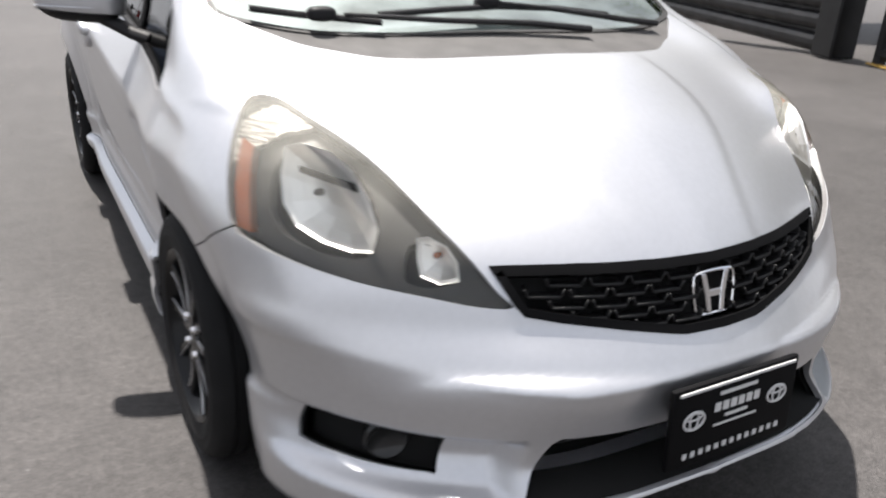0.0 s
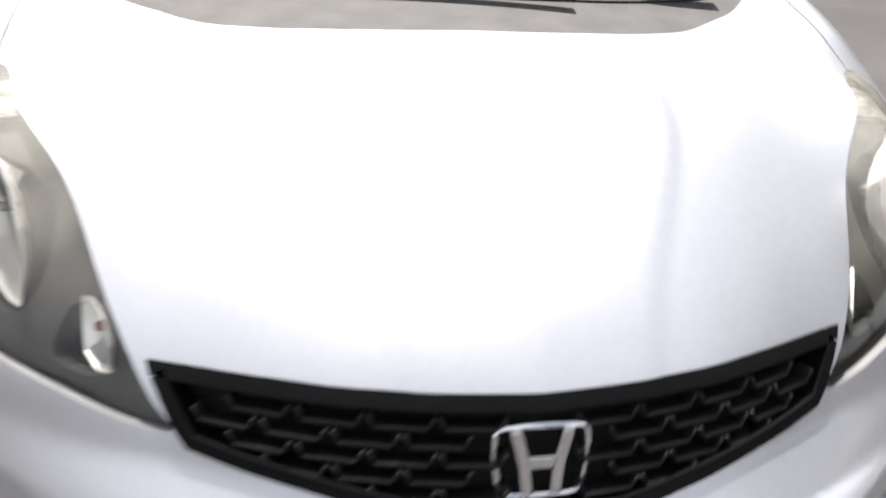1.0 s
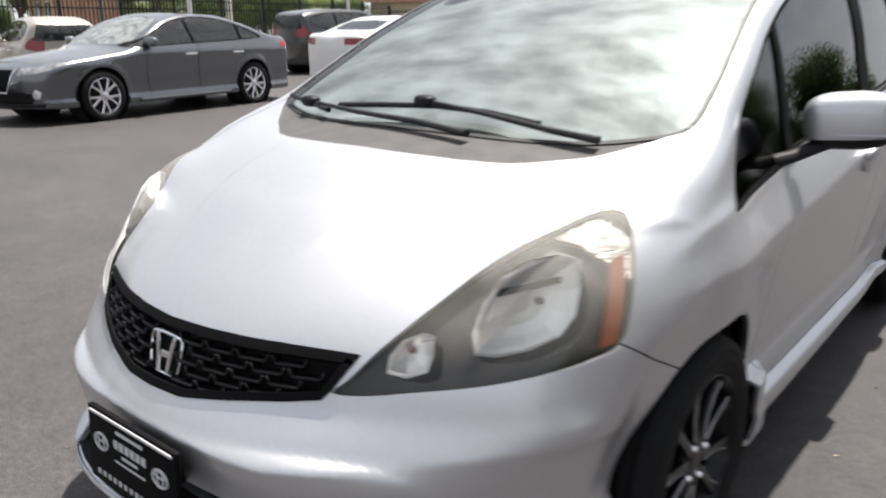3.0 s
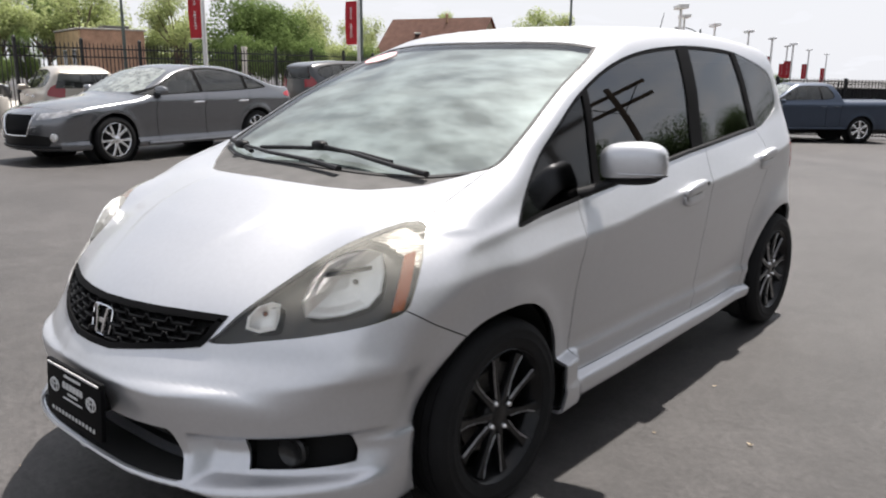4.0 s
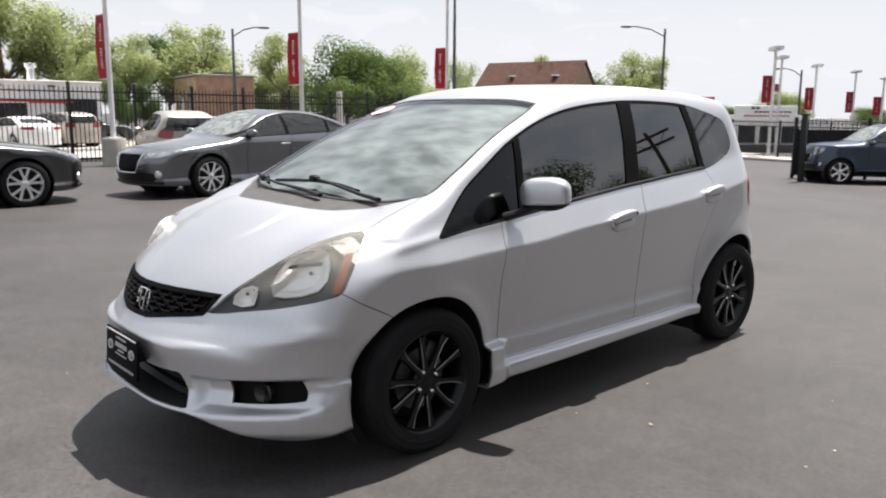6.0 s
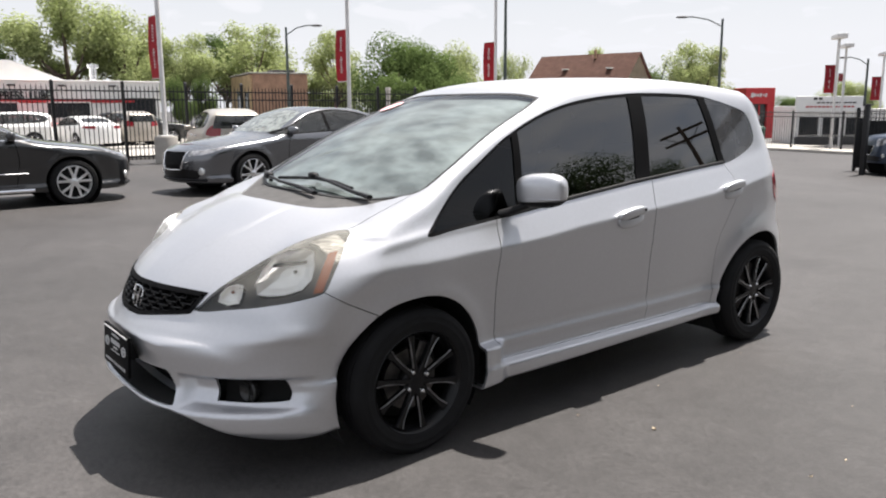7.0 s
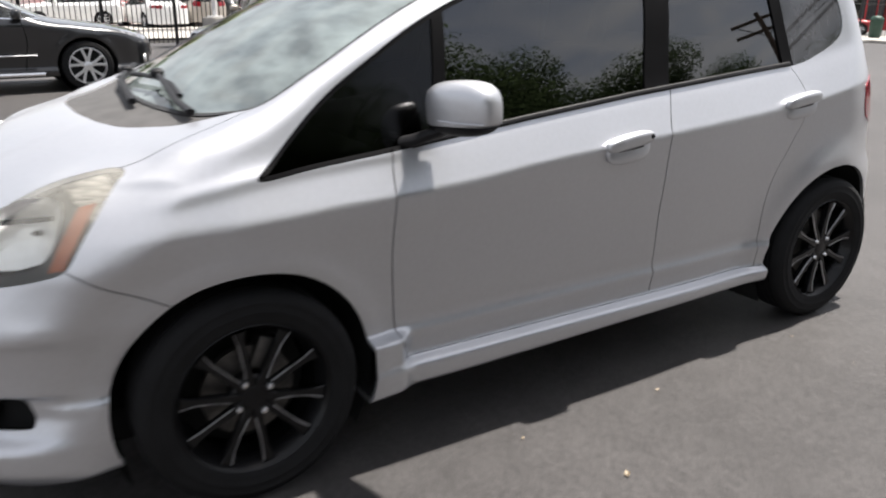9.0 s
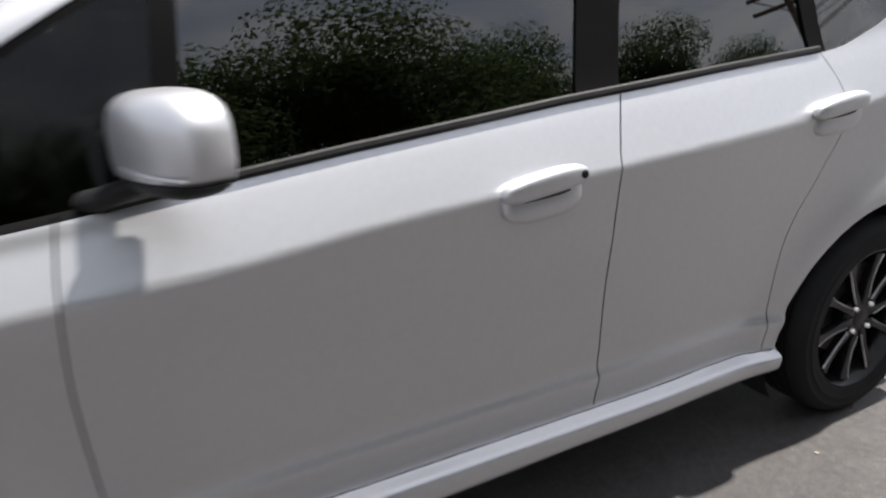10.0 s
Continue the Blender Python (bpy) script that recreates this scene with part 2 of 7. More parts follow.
def leaf_material(name, color):
    m = bpy.data.materials.new(name)
    m.use_nodes = True
    nt = m.node_tree
    nt.nodes.remove(nt.nodes["Principled BSDF"])
    df, tl, mx, geo, hsv = (nt.nodes.new("ShaderNode" + k) for k in ("BsdfDiffuse", "BsdfTranslucent", "MixShader", "NewGeometry", "HueSaturation"))
    mr = nt.nodes.new("ShaderNodeMapRange")
    mr.inputs[3].default_value, mr.inputs[4].default_value = 0.7, 1.35
    hsv.inputs["Color"].default_value = (*color, 1)
    nt.links.new(geo.outputs["Random Per Island"], mr.inputs[0])
    nt.links.new(mr.outputs[0], hsv.inputs["Value"])
    for s in (df, tl):
        nt.links.new(hsv.outputs[0], s.inputs[0])
    mx.inputs[0].default_value = 0.5
    nt.links.new(df.outputs[0], mx.inputs[1])
    nt.links.new(tl.outputs[0], mx.inputs[2])
    nt.links.new(mx.outputs[0], nt.nodes["Material Output"].inputs[0])
    return m


LEAF_LIGHT = leaf_material("spring_leaves", (0.34, 0.385, 0.18))
# darkened copy of the leaf colour: shade painted in for the mirrored trees
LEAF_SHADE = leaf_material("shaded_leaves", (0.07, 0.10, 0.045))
LEAF_DARK = leaf_material("deep_green_leaves", (0.125, 0.175, 0.062))


def asphalt_material():
    """Dark sealed asphalt: broad worn patches, fine grit, sparse pale specks and tar stains."""
    m = material("asphalt", (0.0455, 0.0425, 0.0417), 0.58, spec=0.40, vary=0.0, fine=0.42, fine_scale=150, bump=0.45, bump_scale=260)
    nt = m.node_tree
    p = nt.nodes["Principled BSDF"]
    grit = p.inputs["Base Color"].links[0].from_socket
    tc = nt.nodes.new("ShaderNodeTexCoord")

    def layer(kind, scale, a, b, lo, hi, src, mode="MULTIPLY"):
        n = nt.nodes.new("ShaderNodeTexNoise" if kind == "noise" else "ShaderNodeTexVoronoi")
        n.inputs["Scale"].default_value = scale
        if kind == "noise":
            n.inputs["Detail"].default_value = 7
        nt.links.new(tc.outputs["Object"], n.inputs["Vector"])
        mr = nt.nodes.new("ShaderNodeMapRange")
        mr.inputs[1].default_value, mr.inputs[2].default_value, mr.inputs[3].default_value, mr.inputs[4].default_value = a, b, lo, hi
        nt.links.new(n.outputs["Fac" if kind == "noise" else "Distance"], mr.inputs[0])
        mx = nt.nodes.new("ShaderNodeMixRGB")
        mx.blend_type, mx.inputs[0].default_value = mode, 1
        nt.links.new(src, mx.inputs[1])
        nt.links.new(mr.outputs[0], mx.inputs[2])
        return mx.outputs[0]
    c = layer("noise", 0.22, 0.35, 0.65, 0.82, 1.22, grit)
    c = layer("noise", 1.7, 0.3, 0.7, 0.88, 1.12, c)
    c = layer("noise", 9.0, 0.28, 0.72, 0.84, 1.16, c)
    c = layer("noise", 42.0, 0.3, 0.7, 0.72, 1.28, c)
    c = layer("voronoi", 5.0, 0.0, 0.035, 0.07, 0.0, c, "ADD")
    c = layer("noise", 0.9, 0.70, 0.78, 1.0, 0.72, c)
    nt.links.new(c, p.inputs["Base Color"])
    return m


ASPHALT = asphalt_material()

# ---- mesh tools ----
def link_part(name, mesh, mat, parent=None, label=""):
    mesh.materials.append(mat)
    ob = new(name, mesh)
    ob.parent = parent
    return tagged(ob, label) if label else ob


def part(name, bm, mat, parent=None, label="", smooth=True):
    """Links a bmesh as ONE mesh object under a thing or a part."""
    bm.normal_update()
    me = bpy.data.meshes.new(name)
    bm.to_mesh(me)
    bm.free()
    if smooth:
        me.shade_smooth()
        me.set_sharp_from_angle(angle=radians(38))
    return link_part(name, me, mat, parent, label)


def thing(name, label, category, group="", at=(0, 0, 0), turn=0):
    ob = tagged(new(name), label, category, group)
    ob.matrix_world = pose(*at, 0, 0, turn)
    return ob


def box(bm, size, at=(0, 0, 0), rot=(0, 0, 0), bevel=0.0, taper=1.0, segments=2):
    """A bevelled block; taper narrows its top in x and y."""
    m = pose(*at, *rot)
    r = bmesh.ops.create_cube(bm, size=1)
    vs = r["verts"]
    for v in vs:
        k = taper if v.co.z > 0 else 1
        v.co = Vector((v.co.x * size[0] * k, v.co.y * size[1] * k, v.co.z * size[2]))
    if bevel:
        es = list({e for v in vs for e in v.link_edges})
        out = bmesh.ops.bevel(bm, geom=es, offset=bevel, segments=segments, affect="EDGES", profile=0.6)
        vs = list({v for f in out["faces"] for v in f.verts} | {v for v in vs if v.is_valid})
    for v in vs:
        v.co = m @ v.co
    return bm


def lathe(bm, profile, at=(0, 0, 0), rot=(0, 0, 0), n=32, closed=False):
    """Turns (radius, height) pairs round z."""
    m = pose(*at, *rot)
    rings = [[bm.verts.new(m @ Vector((r * math.cos(2 * math.pi * i / n), r * math.sin(2 * math.pi * i / n), z))) for i in range(n)] for r, z in profile]
    pairs = list(zip(rings, rings[1:])) + ([(rings[-1], rings[0])] if closed else [])
    for a, b in pairs:
        for i in range(n):
            bm.faces.new((a[i], a[(i + 1) % n], b[(i + 1) % n], b[i]))
    if not closed:
        if profile[0][0] > 1e-6:
            bm.faces.new(rings[0][::-1])
        if profile[-1][0] > 1e-6:
            bm.faces.new(rings[-1])
    return bm


def tube(bm, path, radius, n=8, flat=1.0, up=(0, 0, 1)):
    """A rod along points; radius may be one number or one a point; flat squashes it."""
    rad = radius if isinstance(radius, (list, tuple)) else [radius] * len(path)
    pts = [Vector(p) for p in path]
    rings = []
    for i, p in enumerate(pts):
        d = (pts[min(i + 1, len(pts) - 1)] - pts[max(i - 1, 0)]).normalized()
        u = Vector(up)
        if abs(d.dot(u)) > 0.97:
            u = Vector((1, 0, 0))
        s = d.cross(u).normalized()
        u = s.cross(d)
        rings.append([bm.verts.new(p + s * (rad[i] * math.cos(2 * math.pi * k / n)) + u * (rad[i] * flat * math.sin(2 * math.pi * k / n))) for k in range(n)])
    for a, b in zip(rings, rings[1:]):
        for k in range(n):
            bm.faces.new((a[k], a[(k + 1) % n], b[(k + 1) % n], b[k]))
    bm.faces.new(rings[0][::-1])
    bm.faces.new(rings[-1])
    return bm


def prism(bm, outline, depth, m, bevel=0.0):
    """A flat outline in x, y thickened along z, placed by the matrix m."""
    vs = [bm.verts.new((x, y, 0)) for x, y in outline]
    f = bm.faces.new(vs)
    r = bmesh.ops.extrude_face_region(bm, geom=[f])
    top = [v for v in r["geom"] if isinstance(v, bmesh.types.BMVert)]
    for v in top:
        v.co.z += depth
    allv = vs + top
    if bevel:
        es = [e for e in {e for v in top for e in v.link_edges} if all(w in top for w in e.verts)]
        out = bmesh.ops.bevel(bm, geom=es, offset=bevel, segments=2, affect="EDGES")
        allv = list({v for v in allv if v.is_valid} | set(out["verts"]))
    for v in allv:
        v.co = m @ v.co
    bmesh.ops.recalc_face_normals(bm, faces=bm.faces[:])
    return bm


def smooth_loop(points, per=6, closed=True):
    """Catmull-Rom through points of any dimension."""
    p = np.asarray(points, float)
    n, out = len(p), []
    for i in range(n if closed else n - 1):
        a, b, c, d = (p[(i + k) % n] if closed else p[min(max(i + k, 0), n - 1)] for k in (-1, 0, 1, 2))
        for t in np.arange(per) / per:
            out.append(0.5 * (2 * b + (c - a) * t + (2 * a - 5 * b + 4 * c - d) * t * t + (3 * b - a - 3 * c + d) * t ** 3))
    if not closed:
        out.append(p[-1])
    return np.array(out)


def inset(poly, d):
    """Moves a closed outline inwards by d."""
    a = np.roll(poly, -1, 0) - np.roll(poly, 1, 0)
    area = np.sum(poly[:, 0] * np.roll(poly[:, 1], -1) - np.roll(poly[:, 0], -1) * poly[:, 1])
    nrm = np.stack([-a[:, 1], a[:, 0]], 1) / (np.linalg.norm(a, axis=1)[:, None] + 1e-9)
    return poly + nrm * d * np.sign(area)


def inside(poly, p):
    """Which of the points p lie in the closed outline."""
    hit = np.zeros(len(p), bool)
    for (x0, y0), (x1, y1) in zip(poly, np.roll(poly, -1, 0)):
        if y0 != y1:
            c = (y0 > p[:, 1]) != (y1 > p[:, 1])
            hit ^= c & (p[:, 0] < (x1 - x0) * (p[:, 1] - y0) / (y1 - y0) + x0)
    return hit


def distance(line, p):
    """How far the points p lie from an open polyline."""
    best = np.full(len(p), 1e9)
    for a, b in zip(line, line[1:]):
        ab = b - a
        t = np.clip(((p - a) @ ab) / (ab @ ab + 1e-12), 0, 1)
        best = np.minimum(best, np.linalg.norm(p - a - t[:, None] * ab, axis=1))
    return best


def set_normals(me, v, n, t=None):
    """Gives each vertex its own normal; those of zero length take the mean of their faces."""
    n = n.copy()
    if t is not None:
        fn = np.cross(v[t[:, 1]] - v[t[:, 0]], v[t[:, 2]] - v[t[:, 0]])
        acc = np.stack([sum(np.bincount(t[:, j], fn[:, k], len(v)) for j in range(3)) for k in range(3)], 1)
        bare = np.abs(n).sum(1) < 1e-9
        n[bare] = acc[bare]
    n /= np.linalg.norm(n, axis=1)[:, None] + 1e-12
    layer = me.attributes.new("custom_normal", "FLOAT_VECTOR", "POINT")
    layer.data.foreach_set("vector", n.astype(np.float32).ravel())
    me.update()


class Skin:
    """Half a car's outer skin (x >= 0) as triangles, grown from a field and cut along outlines."""

    def __init__(self, field, low, high, h):
        self.field = field
        xs = -h / 2 + h * np.arange(int((high[0]) / h) + 2)
        ys, zs = np.arange(low[1], high[1] + h, h), np.arange(low[2], high[2] + h, h)
        g = np.empty((len(xs), len(ys), len(zs)), np.float32)
        yy, zz = np.meshgrid(ys, zs, indexing="ij")
        for i, x in enumerate(xs):
            g[i] = field(np.full_like(yy, x), yy, zz)
        s = g < 0
        n = [k - 1 for k in g.shape]
        corner = [(i, j, k) for i in (0, 1) for j in (0, 1) for k in (0, 1)]
        cut = lambda a, c: a[c[0]:c[0] + n[0], c[1]:c[1] + n[1], c[2]:c[2] + n[2]]
        count = sum(cut(s, c).astype(np.int8) for c in corner)
        cells = np.argwhere((count > 0) & (count < 8))
        index = -np.ones(n, np.int64)
        index[tuple(cells.T)] = np.arange(len(cells))
        acc, num = np.zeros((len(cells), 3)), np.zeros(len(cells))
        for a in corner:
            for ax in range(3):
                if a[ax]:
                    continue
                b = list(a)
                b[ax] = 1
                fa, fb = g[tuple((cells + a).T)], g[tuple((cells + b).T)]
                m = (fa < 0) != (fb < 0)
                t = np.where(m, fa / np.where(m, fa - fb, 1), 0)
                p = cells + np.array(a, float)
                p[:, ax] += t
                acc[m] += p[m]
                num[m] += 1
        v = acc / num[:, None] * h + np.array([xs[0], ys[0], zs[0]])
        middle = cells[:, 0] == 0
        for _ in range(3):
            v[middle, 0] = 0
            f, gr = self.grad(v)
            d = gr * (f / (np.sum(gr * gr, 1) + 1e-6))[:, None]
            v -= np.clip(d, -h, h)
        v[middle, 0] = 0
        quads = []
        for ax in range(3):
            o1, o2 = [k for k in range(3) if k != ax]
            sl0, sl1 = [slice(None)] * 3, [slice(None)] * 3
            sl0[ax], sl1[ax] = slice(0, -1), slice(1, None)
            e = np.argwhere(s[tuple(sl0)] != s[tuple(sl1)])
            e = e[(e[:, o1] > 0) & (e[:, o2] > 0) & (e[:, o1] < n[o1]) & (e[:, o2] < n[o2])]
            q = []
            for da, db in ((-1, -1), (0, -1), (0, 0), (-1, 0)):
                c = e.copy()
                c[:, o1] += da
                c[:, o2] += db
                q.append(index[tuple(c.T)])
            quads.append(np.stack(q, 1))
        q = np.concatenate(quads)
        ea, eb = np.concatenate([q[:, 0], q[:, 1], q[:, 2], q[:, 3]]), np.concatenate([q[:, 1], q[:, 2], q[:, 3], q[:, 0]])
        deg = np.bincount(ea, minlength=len(v)) + np.bincount(eb, minlength=len(v)) + 1e-9
        for _ in range(4):
            mean = np.stack([np.bincount(ea, v[eb, k], len(v)) + np.bincount(eb, v[ea, k], len(v)) for k in range(3)], 1) / deg[:, None]
            v = v + .5 * (mean - v)
            v[middle, 0] = 0
            f, gr = self.grad(v)
            v -= np.clip(gr * (f / (np.sum(gr * gr, 1) + 1e-6))[:, None], -h, h)
            v[middle, 0] = 0
        self.v, self.n = v, self.normals(v)
        fn = np.cross(v[q[:, 2]] - v[q[:, 0]], v[q[:, 3]] - v[q[:, 1]])
        flip = np.sum(fn * self.n[q].sum(1), 1) < 0
        q[flip] = q[flip][:, ::-1]
        short = np.linalg.norm(v[q[:, 0]] - v[q[:, 2]], axis=1) <= np.linalg.norm(v[q[:, 1]] - v[q[:, 3]], axis=1)
        self.t = np.concatenate([q[short][:, [0, 1, 2]], q[short][:, [0, 2, 3]], q[~short][:, [0, 1, 3]], q[~short][:, [1, 2, 3]]])
        self.name = np.zeros(len(self.t), int)

    def grad(self, v, e=1e-4):
        f = self.field(*v.T)
        return f, np.stack([(self.field(*(v + d).T) - self.field(*(v - d).T)) / (2 * e) for d in np.eye(3) * e], 1)

    def normals(self, v):
        w = v.copy()
        w[:, 0] = np.maximum(w[:, 0], 1e-6)
        _, g = self.grad(w, 8e-3)
        g[v[:, 0] < 1e-6, 0] = 0
        return g / (np.linalg.norm(g, axis=1)[:, None] + 1e-9)

    def flat(self, view, p):
        return np.stack([p @ view[0], p @ view[1]], 1)

    def centres(self):
        return self.v[self.t].mean(1)

    def facing(self, view, least=0.05):
        return self.n[self.t].mean(1) @ view[2] > least

    def cut(self, view, line, closed=True, least=0.05, where=None):
        """Splits the triangles along an outline seen in a view (u, v, towards the eye), on the faces that look that way."""
        line = np.asarray(line, float)
        ends = np.roll(line, -1, 0) if closed else line[1:]
        for a, b in zip(line, ends):
            d = b - a
            length = np.hypot(*d)
            if length < 1e-6:
                continue
            d = d / length
            p = self.flat(view, self.v) - a
            along, off = p @ d, p @ np.array([-d[1], d[0]])
            near = (along > -0.06) & (along < length + 0.06) & (np.abs(off) < 0.06)
            ids = np.flatnonzero(near[self.t[:, 0]])
            if len(ids):
                ids = ids[self.n[self.t[ids]].mean(1) @ view[2] > least]
            if where is not None and len(ids):
                ids = ids[where(self.v[self.t[ids]].mean(1))]
            if not len(ids):
                continue
            off = np.where(np.abs(off) < 2e-5, 0, off)
            tri = self.t[ids]
            e = np.sort(np.concatenate([tri[:, [0, 1]], tri[:, [1, 2]], tri[:, [2, 0]]]), 1)
            e = np.unique(e, axis=0)
            o0, o1 = off[e[:, 0]], off[e[:, 1]]
            k = o0 / np.where(o0 * o1 < 0, o0 - o1, 1)
            s = along[e[:, 0]] + k * (along[e[:, 1]] - along[e[:, 0]])
            e, k = e[(o0 * o1 < 0) & (s > -0.004) & (s < length + 0.004)], k[(o0 * o1 < 0) & (s > -0.004) & (s < length + 0.004)]
            if not len(e):
                continue
            base = len(self.v)
            self.v = np.concatenate([self.v, self.v[e[:, 0]] + k[:, None] * (self.v[e[:, 1]] - self.v[e[:, 0]])])
            nn = self.n[e[:, 0]] + k[:, None] * (self.n[e[:, 1]] - self.n[e[:, 0]])
            self.n = np.concatenate([self.n, nn / (np.linalg.norm(nn, axis=1)[:, None] + 1e-9)])
            key = {(int(x), int(y)): base + i for i, (x, y) in enumerate(e)}
            mark = np.zeros(len(self.v), bool)
            mark[e.ravel()] = True
            cand = np.flatnonzero(mark[self.t[:, 0]] | mark[self.t[:, 1]])
            drop, add, names = [], [], []
            for i in cand:
                t = self.t[i]
                m = [key.get((min(t[j], t[(j + 1) % 3]), max(t[j], t[(j + 1) % 3]))) for j in range(3)]
                c = sum(x is not None for x in m)
                if c == 0:
                    continue
                drop.append(i)
                if c == 1:
                    j = next(j for j in range(3) if m[j] is not None)
                    x, y, z = t[j], t[(j + 1) % 3], t[(j + 2) % 3]
                    new_t = [(x, m[j], z), (m[j], y, z)]
                elif c == 2:
                    j = next(j for j in range(3) if m[j] is None)
                    x, y, z = t[j], t[(j + 1) % 3], t[(j + 2) % 3]
                    p1, p2 = m[(j + 1) % 3], m[(j + 2) % 3]
                    new_t = [(x, y, p1), (x, p1, p2), (p2, p1, z)]
                else:
                    new_t = [(t[0], m[0], m[2]), (m[0], t[1], m[1]), (m[2], m[1], t[2]), (m[0], m[1], m[2])]
                add += new_t
                names += [self.name[i]] * len(new_t)
            m = len(drop)
            self.t[drop], self.name[drop] = add[:m], names[:m]
            self.t = np.concatenate([self.t, np.array(add[m:], int)])
            self.name = np.concatenate([self.name, np.array(names[m:], int)])

    def region(self, view, poly, least=0.05):
        return inside(np.asarray(poly, float), self.flat(view, self.centres())) & self.facing(view, least)

    def groove(self, view, line, width=0.005, least=0.05, where=None):
        """Marks a thin open joint along a line for removal (name -1)."""
        line = np.asarray(line, float)
        d = np.gradient(line, axis=0)
        nrm = np.stack([-d[:, 1], d[:, 0]], 1) / (np.linalg.norm(d, axis=1)[:, None] + 1e-9)
        self.cut(view, line + nrm * width / 2, False, least, where)
        self.cut(view, line - nrm * width / 2, False, least, where)
        c = (distance(line, self.flat(view, self.centres())) < width / 2) & self.facing(view, least)
        if where is not None:
            c &= where(self.centres())
        self.name[c] = -1

    def mesh(self, pick, side=0, offset=0.0, rim=0.0):
        """The picked triangles as a mesh: side 1 left, -1 right, 0 both halves in one. offset along the normal; rim: depth of the turned-in edge."""
        t = self.t[pick]
        used, inv = np.unique(t, return_inverse=True)
        v, n, t = self.v[used] + self.n[used] * offset, self.n[used].copy(), inv.reshape(-1, 3)
        if offset:
            v[self.v[used][:, 0] < 1e-6, 0] = 0
        if rim:
            e = np.concatenate([t[:, [0, 1]], t[:, [1, 2]], t[:, [2, 0]]])
            es, first, cnt = np.unique(np.sort(e, 1), axis=0, return_index=True, return_counts=True)
            b = e[first[cnt == 1]]
            b = b[~((self.v[used][b[:, 0], 0] < 1e-6) & (self.v[used][b[:, 1], 0] < 1e-6))]
            r, k = np.unique(b, return_inverse=True)
            k = k.reshape(-1, 2)
            o1, o2 = len(v), len(v) + len(r)
            v = np.concatenate([v, v[r], v[r] - n[r] * rim])
            n = np.concatenate([n, np.zeros((2 * len(r), 3))])
            t = np.concatenate([t, np.stack([o1 + k[:, 1], o1 + k[:, 0], o2 + k[:, 0]], 1), np.stack([o1 + k[:, 1], o2 + k[:, 0], o2 + k[:, 1]], 1)])
        flipx = np.array([-1, 1, 1])
        if side == -1:
            v, n, t = v * flipx, n * flipx, t[:, ::-1]
        elif side == 0:
            m = len(v)
            t = np.concatenate([t, t[:, ::-1] + m])
            v, n = np.concatenate([v, v * flipx]), np.concatenate([n, n * flipx])
        me = bpy.data.meshes.new("skin")
        me.from_pydata(v.tolist(), [], t.tolist())
        me.shade_smooth()
        set_normals(me, v, n, t)
        return me


def make_view(d):
    """Axes of a view towards a thing from the direction d: across, up, towards the eye."""
    d = np.asarray(d, float) / np.linalg.norm(d)
    u = np.cross([0, 0, 1.0], d)
    u /= np.linalg.norm(u)
    return np.array([u, np.cross(d, u), d])


SIDE_VIEW = (np.array([0, 1.0, 0]), np.array([0, 0, 1.0]), np.array([1.0, 0, 0]))
FRONT_VIEW = (np.array([1.0, 0, 0]), np.array([0, 0, 1.0]), np.array([0, -1.0, 0]))
REAR_VIEW = (np.array([1.0, 0, 0]), np.array([0, 0, 1.0]), np.array([0, 1.0, 0]))
TOP_VIEW = (np.array([1.0, 0, 0]), np.array([0, 1.0, 0]), np.array([0, 0, 1.0]))

# ---- the silver hatchback: its skin as one smooth field ----
def pchip(xs, ys):
    """Monotone cubic through the given knots, as a function on arrays."""
    xs, ys = np.asarray(xs, float), np.asarray(ys, float)
    h, d = np.diff(xs), np.diff(ys) / np.diff(xs)
    m = np.zeros(len(xs))
    m[0], m[-1] = d[0], d[-1]
    for i in range(1, len(xs) - 1):
        if d[i - 1] * d[i] > 0:
            w1, w2 = 2 * h[i] + h[i - 1], h[i] + 2 * h[i - 1]
            m[i] = (w1 + w2) / (w1 / d[i - 1] + w2 / d[i])

    def at(x):
        x = np.clip(x, xs[0], xs[-1])
        i = np.clip(np.searchsorted(xs, x) - 1, 0, len(xs) - 2)
        t = (x - xs[i]) / h[i]
        return (ys[i] * (1 + 2 * t) * (1 - t) ** 2 + m[i] * h[i] * t * (1 - t) ** 2
                + ys[i + 1] * t * t * (3 - 2 * t) + m[i + 1] * h[i] * t * t * (t - 1))
    return at


def smax(a, b, k):
    """The larger of two fields, blended over a width k."""
    h = np.maximum(k - np.abs(a - b), 0) / k
    return np.maximum(a, b) + h * h * k / 4


def step(a, b, x):
    t = np.clip((x - a) / (b - a), 0, 1)
    return t * t * (3 - 2 * t)


# centre line of hood, windscreen and roof; sweep back and crown across it
TOP_Z = pchip([-.90, -.86, -.83, -.80, -.70, -.60, -.50, -.40, -.30, -.2, -.1, 0, .2, .4, .6, .87, 1.0, 1.3, 1.7, 2.2, 2.6, 3.0, 3.3],
              [.55, .62, .69, .728, .808, .868, .915, .955, .985, 1.004, 1.022, 1.048, 1.160, 1.272, 1.363, 1.467, 1.508, 1.548, 1.558, 1.54, 1.50, 1.43, 1.36])
SWEEP = pchip([-.9, -.75, -.2, .05, .5, 1.0, 2.0, 3.0], [.58, .56, .40, .10, .16, .24, .1, .15])
CROWN = pchip([-.9, -.2, .1, 1.0, 3.0], [.02, .07, .055, .055, .09])
